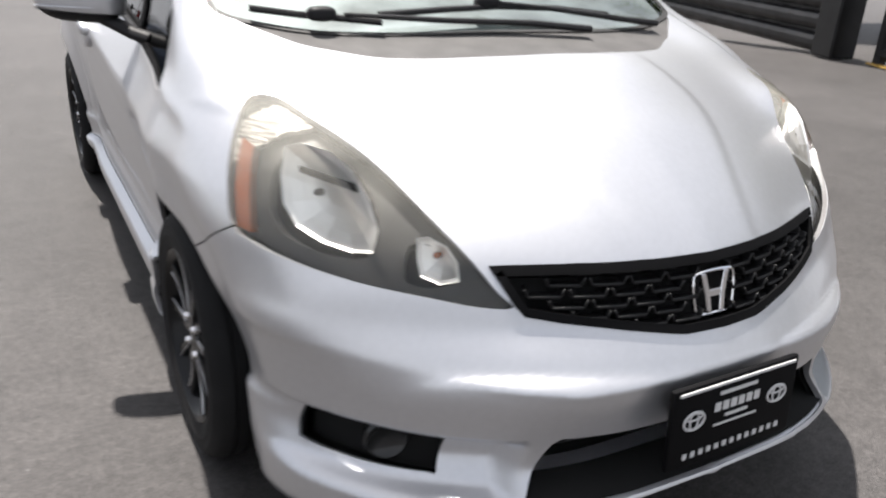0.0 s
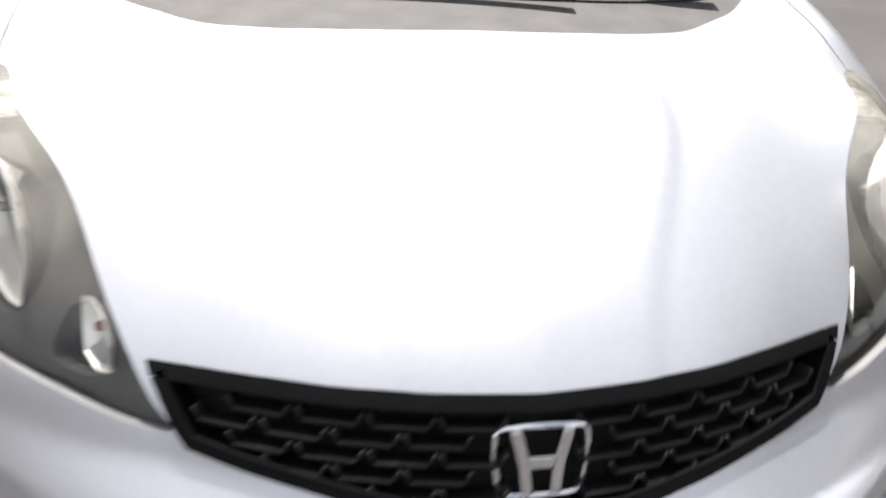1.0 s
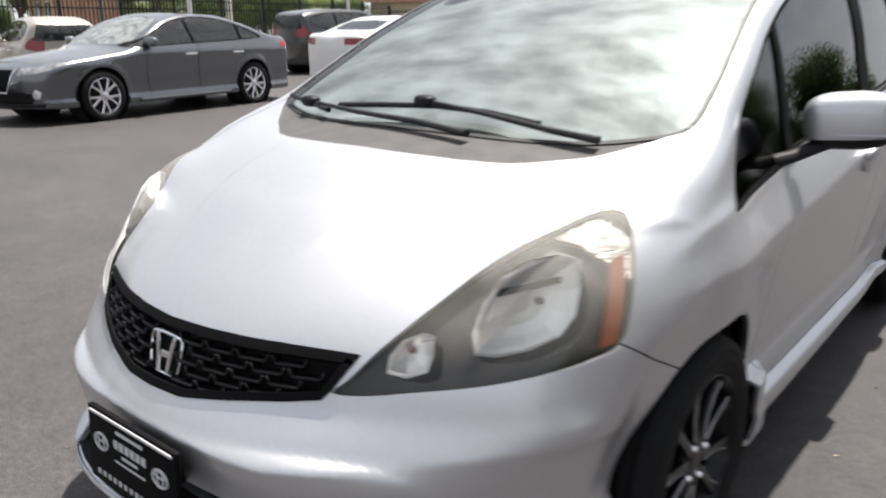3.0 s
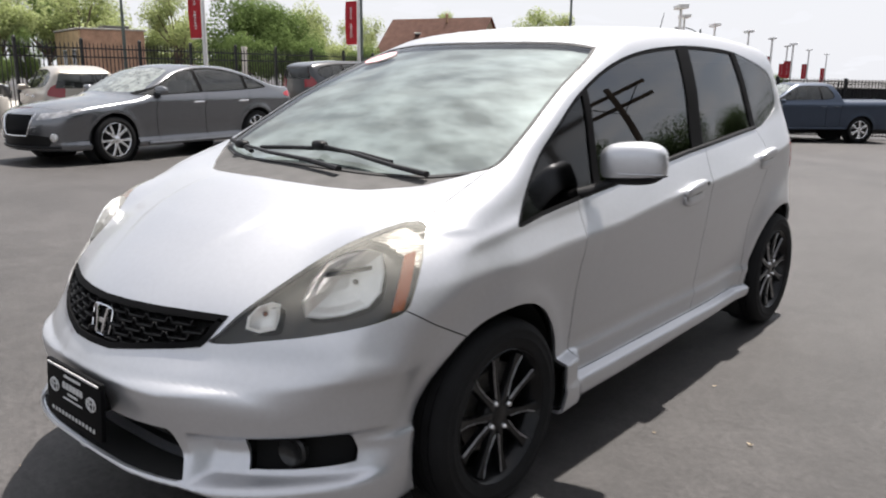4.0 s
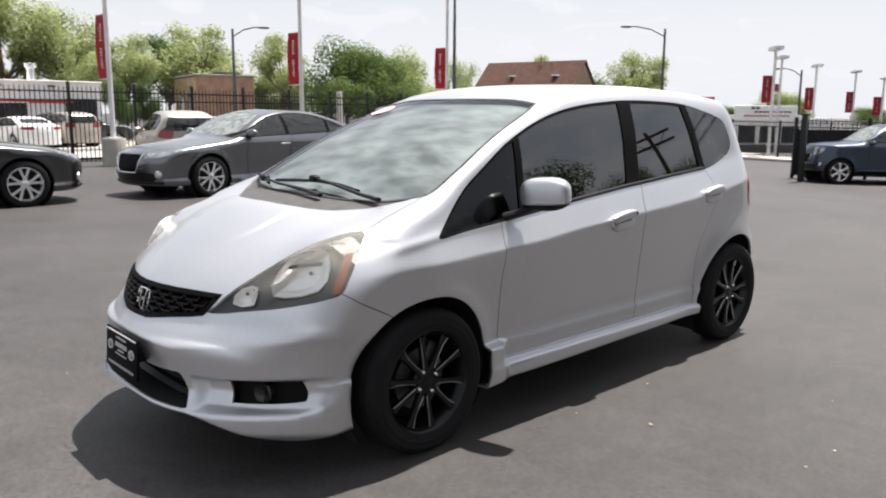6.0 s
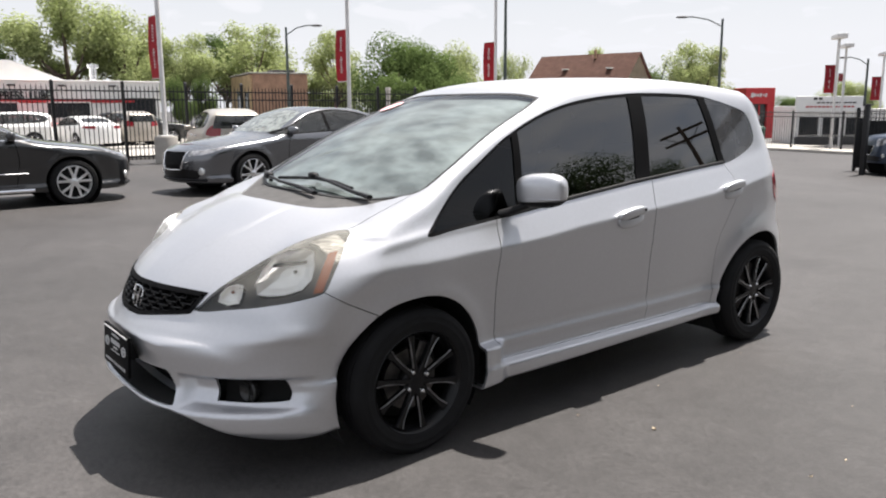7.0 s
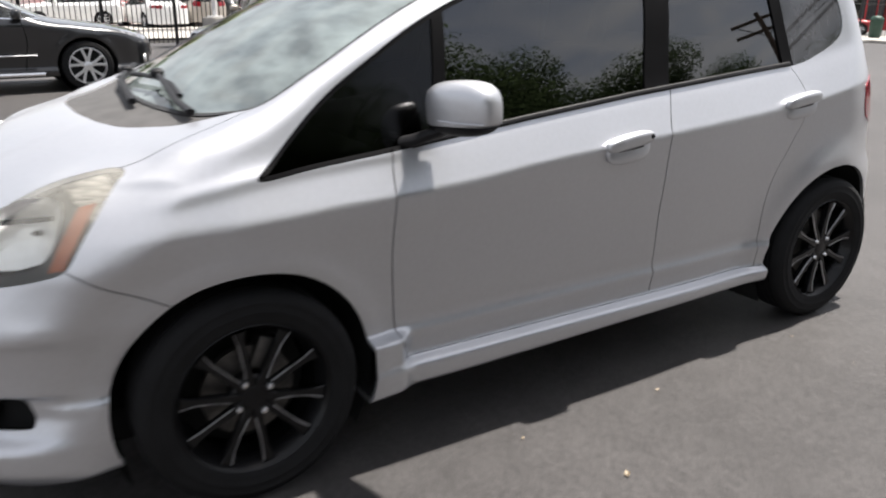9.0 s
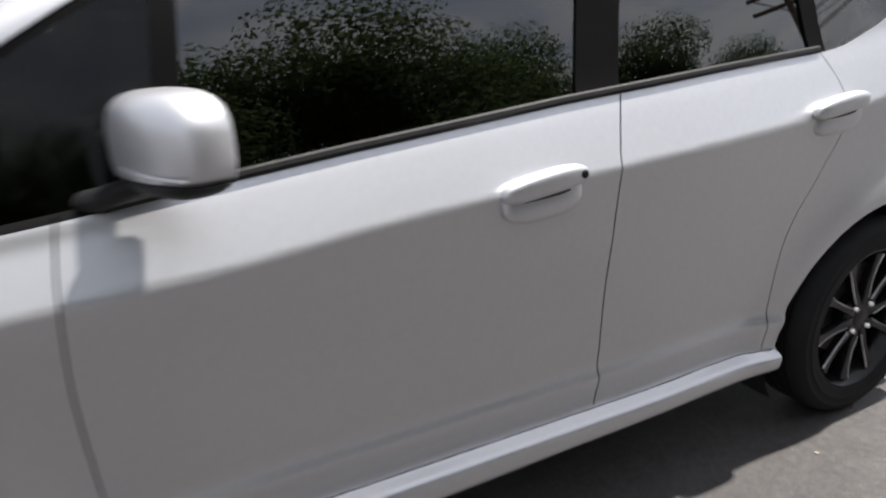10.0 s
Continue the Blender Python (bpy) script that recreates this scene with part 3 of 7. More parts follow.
# half width: at the shoulder, and what the section takes off below and above it
WIDE = pchip([-.9, -.6, -.35, -.15, 0, .35, .8, 1.6, 2.2, 2.5, 2.8, 3.0, 3.2], [.76, .77, .785, .80, .825, .838, .845, .845, .824, .820, .806, .785, .75])
SHOULDER = pchip([-.9, -.3, .2, .6, .95, 1.3, 1.69, 2.27, 2.63, 3.0], [.70, .78, .80, .815, .850, .875, .902, .945, .998, 1.03])
BELOW = pchip([.15, .20, .255, .268, .276, .283, .289, .297, .33, .362, .374, .393, .408, .45, .60, .75, .90],
              [.046, .036, .031, .032, .037, .050, .065, .069, .0650, .0565, .0545, .0625, .0632, .056, .034, .012, 0])
ABOVE = pchip([-.012, 0, .004, .02, .10, .16, .26, .38, .52, .62, .8], [0, 0, .0012, .0090, .0480, .077, .105, .137, .190, .238, .40])
NOSE = pchip([.15, .18, .22, .27, .31, .36, .45, .50, .517, .53, .58, .64, .70, .76, .9], [-.80, -.885, -.925, -.93, -.900, -.872, -.888, -.904, -.912, -.906, -.877, -.852, -.828, -.78, -.6])
TAIL = pchip([.2, .3, .45, .6, .7, .9, 1.1, 1.4, 1.5], [3.12, 3.19, 3.21, 3.2, 3.15, 3.12, 3.03, 2.86, 2.80])


# how far the nose sweeps back towards its corners: at the bumper and at lamp height
SWEEP_LOW = pchip([0, .2, .3, .4, .5, .6, .7, .8, .95], [0, .006, .020, .050, .104, .181, .293, .452, .80])
SWEEP_HIGH = pchip([0, .2, .3, .4, .5, .6, .7, .8, .95], [0, .028, .063, .107, .142, .196, .284, .425, .75])
# the fender swells above the wheel arch, the bumper ahead of it
FENDER_SWELL = pchip([-.9, -.3, 0, .25, .55], [.058, .058, .046, .018, 0])
BUMPER_SWELL = pchip([-.9, -.65, -.45, -.3, -.1], [.062, .056, .030, .004, 0])


BELT_RIDGE = pchip([-.4, -.3, -.2, -.05, .03, .42, .7], [.805, .834, .862, .888, .900, .922, .945])


def body_field(x, y, z):
    """Below zero inside the painted shell of the hatchback (nose to -y, its left to +x)."""
    x = np.abs(x)
    top = (z - TOP_Z(y - SWEEP(y) * x * x) + CROWN(y) * x * x) * .87
    crease = .14 + .13 * step(-.82, -.42, y)
    top = top - .006 * (1 - step(-.02, .02, x - crease)) * (1 - step(-.35, -.2, y)) * .8
    v = z - SHOULDER(y)
    front = 1 - step(-.1, .45, y)
    under = BELOW(z) * step(.02, -.12, v) * (1 - .75 * front) * (1 - .6 * step(2.0, 2.5, y)) * (1 - .75 * step(.505, .435, y) * step(.386, .370, z)) + front * np.maximum(-v - .25, 0) * .03
    under = under + .003 * step(0, -.05, v) * step(.45, .9, y)
    over = ABOVE(v) + front * .07 * np.maximum(v - .02, 0)
    rise = step(.45, .82, z)
    under = under + np.minimum(np.maximum(.574 - z, 0) * .15, .022) * step(-.12, -.36, y)
    swell = FENDER_SWELL(y) * rise + BUMPER_SWELL(y) * (1 - rise)
    flare = .0
    for hub in (0, 2.5):
        r = np.hypot(y - hub, z - .305)
        flare = flare + (.012 if hub == 0 else .026) * np.exp(-((r - .37) / np.where(r > .37, .045 if hub == 0 else .085, .045)) ** 2) * step(-.05, .1, z - .22)
    flare = flare + .004 * np.exp(-((z - .578) / np.where(z > .578, .085, .065)) ** 2) * step(-.12, -.32, y)
    ridge = .005 * np.exp(-((z - BELT_RIDGE(y)) / .017) ** 2) * step(-.32, -.2, y) * step(.62, .40, y)
    side = x - ridge - (WIDE(y) - (under * (v < .02) + np.where(v > -.02, over, 0)) + flare + swell)
    lift = .115 * np.maximum(x - .33, 0) * step(.36, .48, z) * step(.82, .56, z)
    square = step(.61, .53, z)
    nose = (NOSE(z - lift) + SWEEP_LOW(x) * square + SWEEP_HIGH(x) * (1 - square) - y) * .85
    scoop = step(.405, .435, x - .25 * (.36 - z)) * (1 - step(.72, .80, x)) * step(.282, .304, z) * step(.012, -.010, z - .398 - .03 * np.maximum(x - .42, 0))
    nose = nose + .040 * scoop
    tail = (y - TAIL(z) + .34 * x * x + .9 * x ** 6) * .9
    base = .17 + .102 * step(.74, .40, x) * step(-.35, -.55, y) + .02 * step(-.2, .2, y) + .011 * step(.3, .5, y) + .02 * step(.6, 1.9, y) - z
    f = smax(top, side, .05 - .015 * step(0, .4, y) + .05 * step(.7, 1.4, y))
    f = smax(f, nose, .045 + .03 * step(.60, .5, z))
    f = smax(f, tail, .09)
    bulge = .058 * np.exp(-((x - .685) ** 2 + (y + .385) ** 2 * .8 + (z - .835) ** 2) / .017)
    bulge = bulge + .020 * np.exp(-((x - .72) ** 2 + (z - .955) ** 2) / .022) * step(-.50, -.08, y) * step(.42, -.06, y)
    return smax(f - bulge, base, .02)


HATCH = thing("hatchback_car", "silver five-door hatchback with black alloy wheels parked on asphalt", "car")
skin = Skin(body_field, (0, -.97, .15), (.92, 3.27, 1.58), .0125)
BODY, HOOD, BUMPER, FENDER, DOOR_F, DOOR_R, GLASS, TRIM, LAMP, GRILLE, INTAKE, FOG, COWL, SCREEN, BUMPER_R, TAIL_LAMP, FRAME, AMBER_PART, SKIRT = range(19)

# outline of the side glass with its black frames, front corner first
DLO = smooth_loop([(.047, .893), (.10, .945), (.241, 1.061), (.365, 1.141), (.582, 1.262), (.841, 1.365), (1.117, 1.427), (1.474, 1.460), (1.793, 1.463),
                   (2.091, 1.450), (2.289, 1.414), (2.438, 1.374), (2.490, 1.345), (2.522, 1.28), (2.527, 1.215), (2.487, 1.166), (2.366, 1.117), (2.195, 1.078), (1.809, 1.054), (1.359, 1.018),
                   (.9, .973), (.502, .929), (.2, .905)], 5)
PILLARS = [[(0.630, 1.30), (0.578, 0.90)], [(0.670, 1.32), (0.621, 0.90)], [(1.476, 1.50), (1.393, 0.98)], [(1.584, 1.50), (1.505, 0.98)], [(2.056, 1.50), (2.154, 1.04)], [(2.117, 1.50), (2.210, 1.04)]]
skin.cut(SIDE_VIEW, DLO)
DLO_IN = inset(DLO, .013)
skin.cut(SIDE_VIEW, DLO_IN)
for line in PILLARS:
    skin.cut(SIDE_VIEW, line, False)
in_dlo = skin.region(SIDE_VIEW, DLO)
skin.name[in_dlo] = TRIM
c = skin.flat(SIDE_VIEW, skin.centres())
lean = lambda line: c[:, 0] > line[1][0] + (line[0][0] - line[1][0]) * (c[:, 1] - line[1][1]) / (line[0][1] - line[1][1])
after = [lean(line) for line in PILLARS]
clear = skin.region(SIDE_VIEW, DLO_IN) & ~(after[0] & ~after[1]) & ~(after[2] & ~after[3]) & ~(after[4] & ~after[5])
skin.name[clear] = GLASS
skin.name[in_dlo & after[5]] = GLASS

# windscreen, cowl and hood in plan
SCREEN_LINE = smooth_loop([(.0, -.092), (.14, -.088), (.28, -.074), (.40, -.048), (.51, -.015), (.612, .03), (.672, .07), (.697, .125), (.690, .24), (.665, .41), (.632, .60), (.604, .775),
                           (.568, .893), (.550, .913), (.42, .915), (.2, .878), (0, .862)], 5, False)
SCREEN_LINE = np.concatenate([SCREEN_LINE, SCREEN_LINE[::-1][1:-1] * [-1, 1]])
skin.cut(TOP_VIEW, SCREEN_LINE)
SCREEN_IN = inset(SCREEN_LINE, .016)
skin.cut(TOP_VIEW, SCREEN_IN)
skin.name[skin.region(TOP_VIEW, SCREEN_LINE) & (skin.name == BODY) & (skin.centres()[:, 2] > .95)] = TRIM
skin.name[skin.region(TOP_VIEW, SCREEN_IN) & (skin.centres()[:, 2] > 1.0)] = SCREEN
COWL_EDGE = smooth_loop([(0, -.262), (.113, -.260), (.25, -.238), (.347, -.208), (.409, -.178), (.482, -.119), (.54, -.075), (.59, -.022), (.645, .04), (.688, .115)], 5, False)
COWL_LINE = np.concatenate([COWL_EDGE, [(.690, .16), (0, .16)]])
skin.cut(TOP_VIEW, COWL_EDGE, False, where=lambda p: (p[:, 1] < .2) & (p[:, 2] > .9))
low_front = lambda p: (p[:, 1] < .25) & (p[:, 2] > .9)
skin.name[skin.region(TOP_VIEW, COWL_LINE) & (skin.name == BODY) & low_front(skin.centres())] = COWL

# headlamp outline, seen from ahead and above its corner
LAMP_VIEW = make_view((.813, -.543, .205))
LAMP_3D = np.array([(.717, -.241, .932), (.669, -.267, .933), (.632, -.345, .913), (.593, -.419, .884), (.546, -.488, .841), (.510, -.563, .794), (.477, -.638, .747), (.451, -.689, .708), (.423, -.725, .666),
                    (.402, -.744, .642), (.46, -.723, .644), (.543, -.679, .659), (.645, -.603, .676), (.731, -.518, .697), (.778, -.455, .714), (.802, -.406, .733), (.797, -.369, .782),
                    (.776, -.320, .845), (.744, -.274, .898)])
LAMP_LINE = skin.flat(LAMP_VIEW, smooth_loop(LAMP_3D, 3))
skin.cut(LAMP_VIEW, LAMP_LINE)
skin.name[skin.region(LAMP_VIEW, LAMP_LINE)] = LAMP

AMBER_3D = np.array([(.796, -.412, .735), (.789, -.380, .785), (.768, -.337, .848), (.751, -.316, .875), (.742, -.352, .866), (.765, -.394, .812), (.777, -.428, .757), (.780, -.441, .730)])
AMBER_LINE = skin.flat(LAMP_VIEW, AMBER_3D)
skin.cut(LAMP_VIEW, AMBER_LINE)
skin.name[skin.region(LAMP_VIEW, AMBER_LINE) & (skin.name == LAMP)] = AMBER_PART
# openings of the headlamp's housing for its two bowls
def bowl_loop(at, shape):
    return smooth_loop(skin.flat(LAMP_VIEW, np.array([at]))[0] + np.array(shape), 2)


MAIN_AT, TURN_AT = (.667, -.497, .796), (.523, -.650, .715)
MAIN_SHAPE = [(-.103, -.078), (-.109, -.037), (-.082, .014), (-.041, .060), (.010, .082), (.072, .088), (.106, .076), (.110, .025), (.097, -.027), (.062, -.064), (0, -.082), (-.062, -.086)]
TURN_SHAPE = [(-.049, -.031), (-.041, 0), (-.014, .025), (.023, .035), (.045, .027), (.039, -.010), (.027, -.039), (-.014, -.045)]
BOWLS = [bowl_loop(MAIN_AT, MAIN_SHAPE), bowl_loop(TURN_AT, TURN_SHAPE)]
for loop in BOWLS:
    skin.cut(LAMP_VIEW, loop)
# grille, intake and fog lamp openings seen from ahead
GRILLE_LINE = np.array([(-.43, .708), (-.28, .7115), (0, .7115), (.28, .7115), (.43, .708), (.425, .695), (.40, .645), (.385, .627), (.33, .617), (.25, .606), (.092, .581), (-.092, .581), (-.25, .606),
                        (-.33, .617), (-.385, .627), (-.40, .645), (-.425, .695)])
skin.cut(FRONT_VIEW, GRILLE_LINE, where=lambda p: p[:, 1] < -.5)
skin.name[skin.region(FRONT_VIEW, GRILLE_LINE) & (skin.centres()[:, 1] < -.5) & (skin.name != LAMP)] = GRILLE
GRILLE_IN = inset(GRILLE_LINE, .016)
skin.cut(FRONT_VIEW, GRILLE_IN, where=lambda p: p[:, 1] < -.5)
skin.name[(skin.name == GRILLE) & ~skin.region(FRONT_VIEW, GRILLE_IN)] = FRAME
INTAKE_LINE = np.array([(-.345, .416), (-.27, .412), (-.14, .404), (0, .401), (.14, .404), (.27, .412), (.345, .416), (.360, .405), (.382, .36), (.418, .296), (.40, .291), (.2, .289), (0, .288), (-.2, .289), (-.40, .291), (-.418, .296), (-.382, .36), (-.360, .405)])
skin.cut(FRONT_VIEW, INTAKE_LINE, where=lambda p: p[:, 1] < -.6)
skin.name[skin.region(FRONT_VIEW, INTAKE_LINE) & (skin.centres()[:, 1] < -.6)] = INTAKE
FOG_LINE = smooth_loop([(.512, .404), (.60, .407), (.700, .402), (.708, .398), (.720, .335), (.712, .322), (.64, .316), (.545, .316), (.528, .322)], 3)
skin.cut(FRONT_VIEW, FOG_LINE, where=lambda p: p[:, 1] < -.3)
skin.name[skin.region(FRONT_VIEW, FOG_LINE) & (skin.centres()[:, 1] < -.3)] = FOG

# wheel openings
for hub, r in ((0, .357), (2.5, .362)):
    a = np.linspace(0, 2 * np.pi, 72, endpoint=False)
    ring = np.stack([hub + r * np.cos(a), .305 + r * 1.01 * np.sin(a)], 1)
    skin.cut(SIDE_VIEW, ring, least=-.2)
    skin.name[skin.region(SIDE_VIEW, ring, -.6) & (skin.centres()[:, 0] > .4)] = -2
    skin.name[(np.hypot(skin.centres()[:, 1] - hub, skin.centres()[:, 2] - .305) < r) & (skin.centres()[:, 0] > .45) & (skin.centres()[:, 2] < .4)] = -2

# open joints between panels
HOOD_SIDE = smooth_loop([(.42, -.725), (.451, -.689), (.477, -.638), (.51, -.563), (.546, -.488), (.61, -.39), (.688, -.245), (.697, -.13), (.692, -.034), (.685, .06), (.680, .115)], 5, False)
upper = lambda p: (p[:, 1] < .2) & (p[:, 2] > .68)
skin.groove(TOP_VIEW, HOOD_SIDE[30:], .0035, where=upper)
SEAM = smooth_loop([(-.41, .735), (-.336, .688), (-.277, .658), (-.218, .628), (-.15, .592)], 4, False)
skin.groove(SIDE_VIEW, SEAM, .0035)
DOOR_FRONT = smooth_loop([(.437, .93), (.421, .82), (.419, .66), (.432, .5), (.446, .38), (.462, .335), (.478, .296)], 5, False)
DOOR_MID = smooth_loop([(1.512, 1.03), (1.485, .95), (1.47, .887), (1.472, .77), (1.480, .6), (1.502, .40), (1.505, .296)], 5, False)
DOOR_REAR = smooth_loop([(2.17, 1.085), (2.222, 1.0), (2.226, .90), (2.17, .79), (2.105, .66), (2.085, .5), (2.09, .296)], 5, False)
for line in (DOOR_FRONT, DOOR_MID, DOOR_REAR):
    skin.groove(SIDE_VIEW, line, .004 if line is not DOOR_REAR else .0028)
SKIRT_LINE = smooth_loop([(.478, .2915), (.9, .2905), (1.4, .2905), (1.9, .2905), (2.135, .2905)], 8, False)
skin.groove(SIDE_VIEW, SKIRT_LINE, .0025)
REAR_SEAM = smooth_loop([(2.80, .53), (2.88, .62), (2.98, .68), (3.3, .70)], 5, False)
skin.groove(SIDE_VIEW, REAR_SEAM, .005, least=-.2)
TAIL_LINE = smooth_loop([(2.70, .85), (2.665, .95), (2.70, .995), (2.99, 1.02), (3.2, 1.02), (3.2, .80), (2.9, .80)], 4)
skin.cut(SIDE_VIEW, TAIL_LINE, least=-.1)
skin.name[skin.region(SIDE_VIEW, TAIL_LINE, -.1) & (skin.centres()[:, 0] > .45) & (skin.name == BODY)] = TAIL_LAMP

# which panel each face belongs to
p = skin.centres()
rest = skin.name == BODY
line_y = lambda line, z: np.interp(-z, -line[:, 1], line[:, 0])
seam_z = np.interp(p[:, 1], SEAM[:, 0], SEAM[:, 1])
hood_x = np.interp(p[:, 1], HOOD_SIDE[:, 1], HOOD_SIDE[:, 0])
is_hood = rest & (p[:, 1] < .12) & (p[:, 0] < hood_x) & (p[:, 2] > .70) & (skin.n[skin.t].mean(1)[:, 2] > .2)
skin.name[is_hood] = HOOD
rest &= ~is_hood
is_bump = rest & (p[:, 1] < -.1) & ((p[:, 2] < seam_z) | (p[:, 1] < -.40)) & (p[:, 2] < .74)
skin.name[is_bump] = BUMPER
rest &= ~is_bump
belt = np.interp(p[:, 1], [.0, .05, .5, 1.36, 2.16], [.90, .893, .929, 1.018, 1.078])
front_y, mid_y, rear_y = (line_y(k, p[:, 2]) for k in (DOOR_FRONT, DOOR_MID, DOOR_REAR))
side_on = rest & (p[:, 0] > .5) & (p[:, 2] < belt + .02)
skin.name[side_on & (p[:, 1] > front_y) & (p[:, 1] < mid_y)] = DOOR_F
skin.name[side_on & (p[:, 1] > mid_y) & (p[:, 1] < rear_y)] = DOOR_R
skin.name[side_on & (p[:, 1] < front_y)] = FENDER
skin.name[side_on & (p[:, 1] > .478) & (p[:, 1] < 2.3) & (p[:, 2] < .2905)] = SKIRT
skin.name[rest & (p[:, 1] > 2.7) & (p[:, 2] < np.interp(p[:, 1], REAR_SEAM[:, 0], REAR_SEAM[:, 1]))] = BUMPER_R


def fair(me, flat=False):
    """Evens out a pane's normals, so that it mirrors like one sheet of glass."""
    n = len(me.vertices)
    co = np.empty(n * 3)
    me.vertices.foreach_get("co", co)
    co = co.reshape(-1, 3)
    nrm = np.array([tuple(v.vector) for v in me.vertex_normals])
    loops = np.empty(len(me.loops), int)
    me.loops.foreach_get("vertex_index", loops)
    split = np.array([tuple(q.vector) for q in me.corner_normals])
    nrm[loops] = split
    y, z = co[:, 1] - co[:, 1].mean(), co[:, 2] - co[:, 2].mean()
    a = np.stack([np.ones(n), y * (not flat), z * (not flat)], 1)
    fit = a @ np.linalg.lstsq(a, nrm, rcond=None)[0]
    me.attributes["custom_normal"].data.foreach_set("vector", (fit / np.linalg.norm(fit, axis=1)[:, None]).astype(np.float32).ravel())
    me.update()
    return me


def skin_part(name, pick, mat, parent, side=0, offset=0.0, rim=0.012, label=""):
    return link_part(name, skin.mesh(pick, side, offset, rim), mat, parent, label)


shell = skin_part("body", skin.name == BODY, SILVER, HATCH)
hood = skin_part("hood", skin.name == HOOD, SILVER, HATCH)
bumper = skin_part("front_bumper", skin.name == BUMPER, SILVER, HATCH)
skin_part("rear_bumper", skin.name == BUMPER_R, SILVER, HATCH)
skin_part("windshield", skin.name == SCREEN, SCREEN_GLASS, HATCH, 0, -.003, 0, "windscreen with its sky reflection painted on a sheet behind it").visible_shadow = False
skin_part("windshield_seal", (skin.name == TRIM) & ~skin.region(SIDE_VIEW, DLO), SEAL, HATCH, 0, -.002, .006)
skin_part("cowl", skin.name == COWL, COWL_PLASTIC, HATCH, 0, -.006, .01, "sun-bleached grey plastic cowl")
for sd in (1, -1):
    skin_part("front_fender", skin.name == FENDER, SILVER, HATCH, sd)
    fd = skin_part("front_door", skin.name == DOOR_F, SILVER, HATCH, sd)
    rd = skin_part("rear_door", skin.name == DOOR_R, SILVER, HATCH, sd)
    skin_part("side_skirt", skin.name == SKIRT, SILVER, HATCH, sd)
    skin_part("tail_lamp", skin.name == TAIL_LAMP, RED_LENS, HATCH, sd, .004)
    side_trim = (skin.name == TRIM) & skin.region(SIDE_VIEW, DLO)
    skin_part("window_frame", side_trim, GLOSS_BLACK, HATCH, sd, -.003, .01)
    g = skin.name == GLASS
    cc = skin.flat(SIDE_VIEW, skin.centres())
    aft = [cc[:, 0] > l[1][0] + (l[0][0] - l[1][0]) * (cc[:, 1] - l[1][1]) / (l[0][1] - l[1][1]) for l in PILLARS]
    for nm, pk, par in (("quarter_window", g & ~aft[0], HATCH), ("door_window", g & aft[1] & ~aft[2], fd), ("door_window", g & aft[3] & ~aft[4], rd), ("rear_quarter_window", g & aft[5], HATCH)):
        pane_ob = skin_part(nm, pk, QUARTER_GLASS if nm == "quarter_window" else TINT_GLASS if "rear" not in nm else SMOKE_SHEEN_GLASS, par, sd, -.008 if "rear" not in nm else -.002, 0, "dark tinted glass")
        fair(pane_ob.data, nm == "quarter_window")

# dark lining behind every joint and opening
lining = skin_part("inner_shell", (skin.name != GLASS) & (skin.name != SCREEN) & (skin.name != LAMP) & (skin.name != GRILLE) & (skin.name != FOG) & (skin.name != INTAKE) & (skin.name != FRAME) & (skin.name != AMBER_PART) & (skin.name != -2), DARK_VOID, HATCH, 0, -.022, 0)


def surface_y(x, z, a=-1.05, b=-.2):
    """Where the nose's skin lies at x, z."""
    for _ in range(40):
        m = (a + b) / 2
        a, b = (m, b) if body_field(np.array([x]), np.array([m]), np.array([z]))[0] > 0 else (a, m)
    return a


def surface_x(y, z, a=1.1, b=.2):
    for _ in range(40):
        m = (a + b) / 2
        a, b = (m, b) if body_field(np.array([m]), np.array([y]), np.array([z]))[0] > 0 else (a, m)
    return a


def surface_z(x, y, a=1.8, b=.5):
    for _ in range(40):
        m = (a + b) / 2
        a, b = (m, b) if body_field(np.array([x]), np.array([y]), np.array([m]))[0] > 0 else (a, m)
    return a


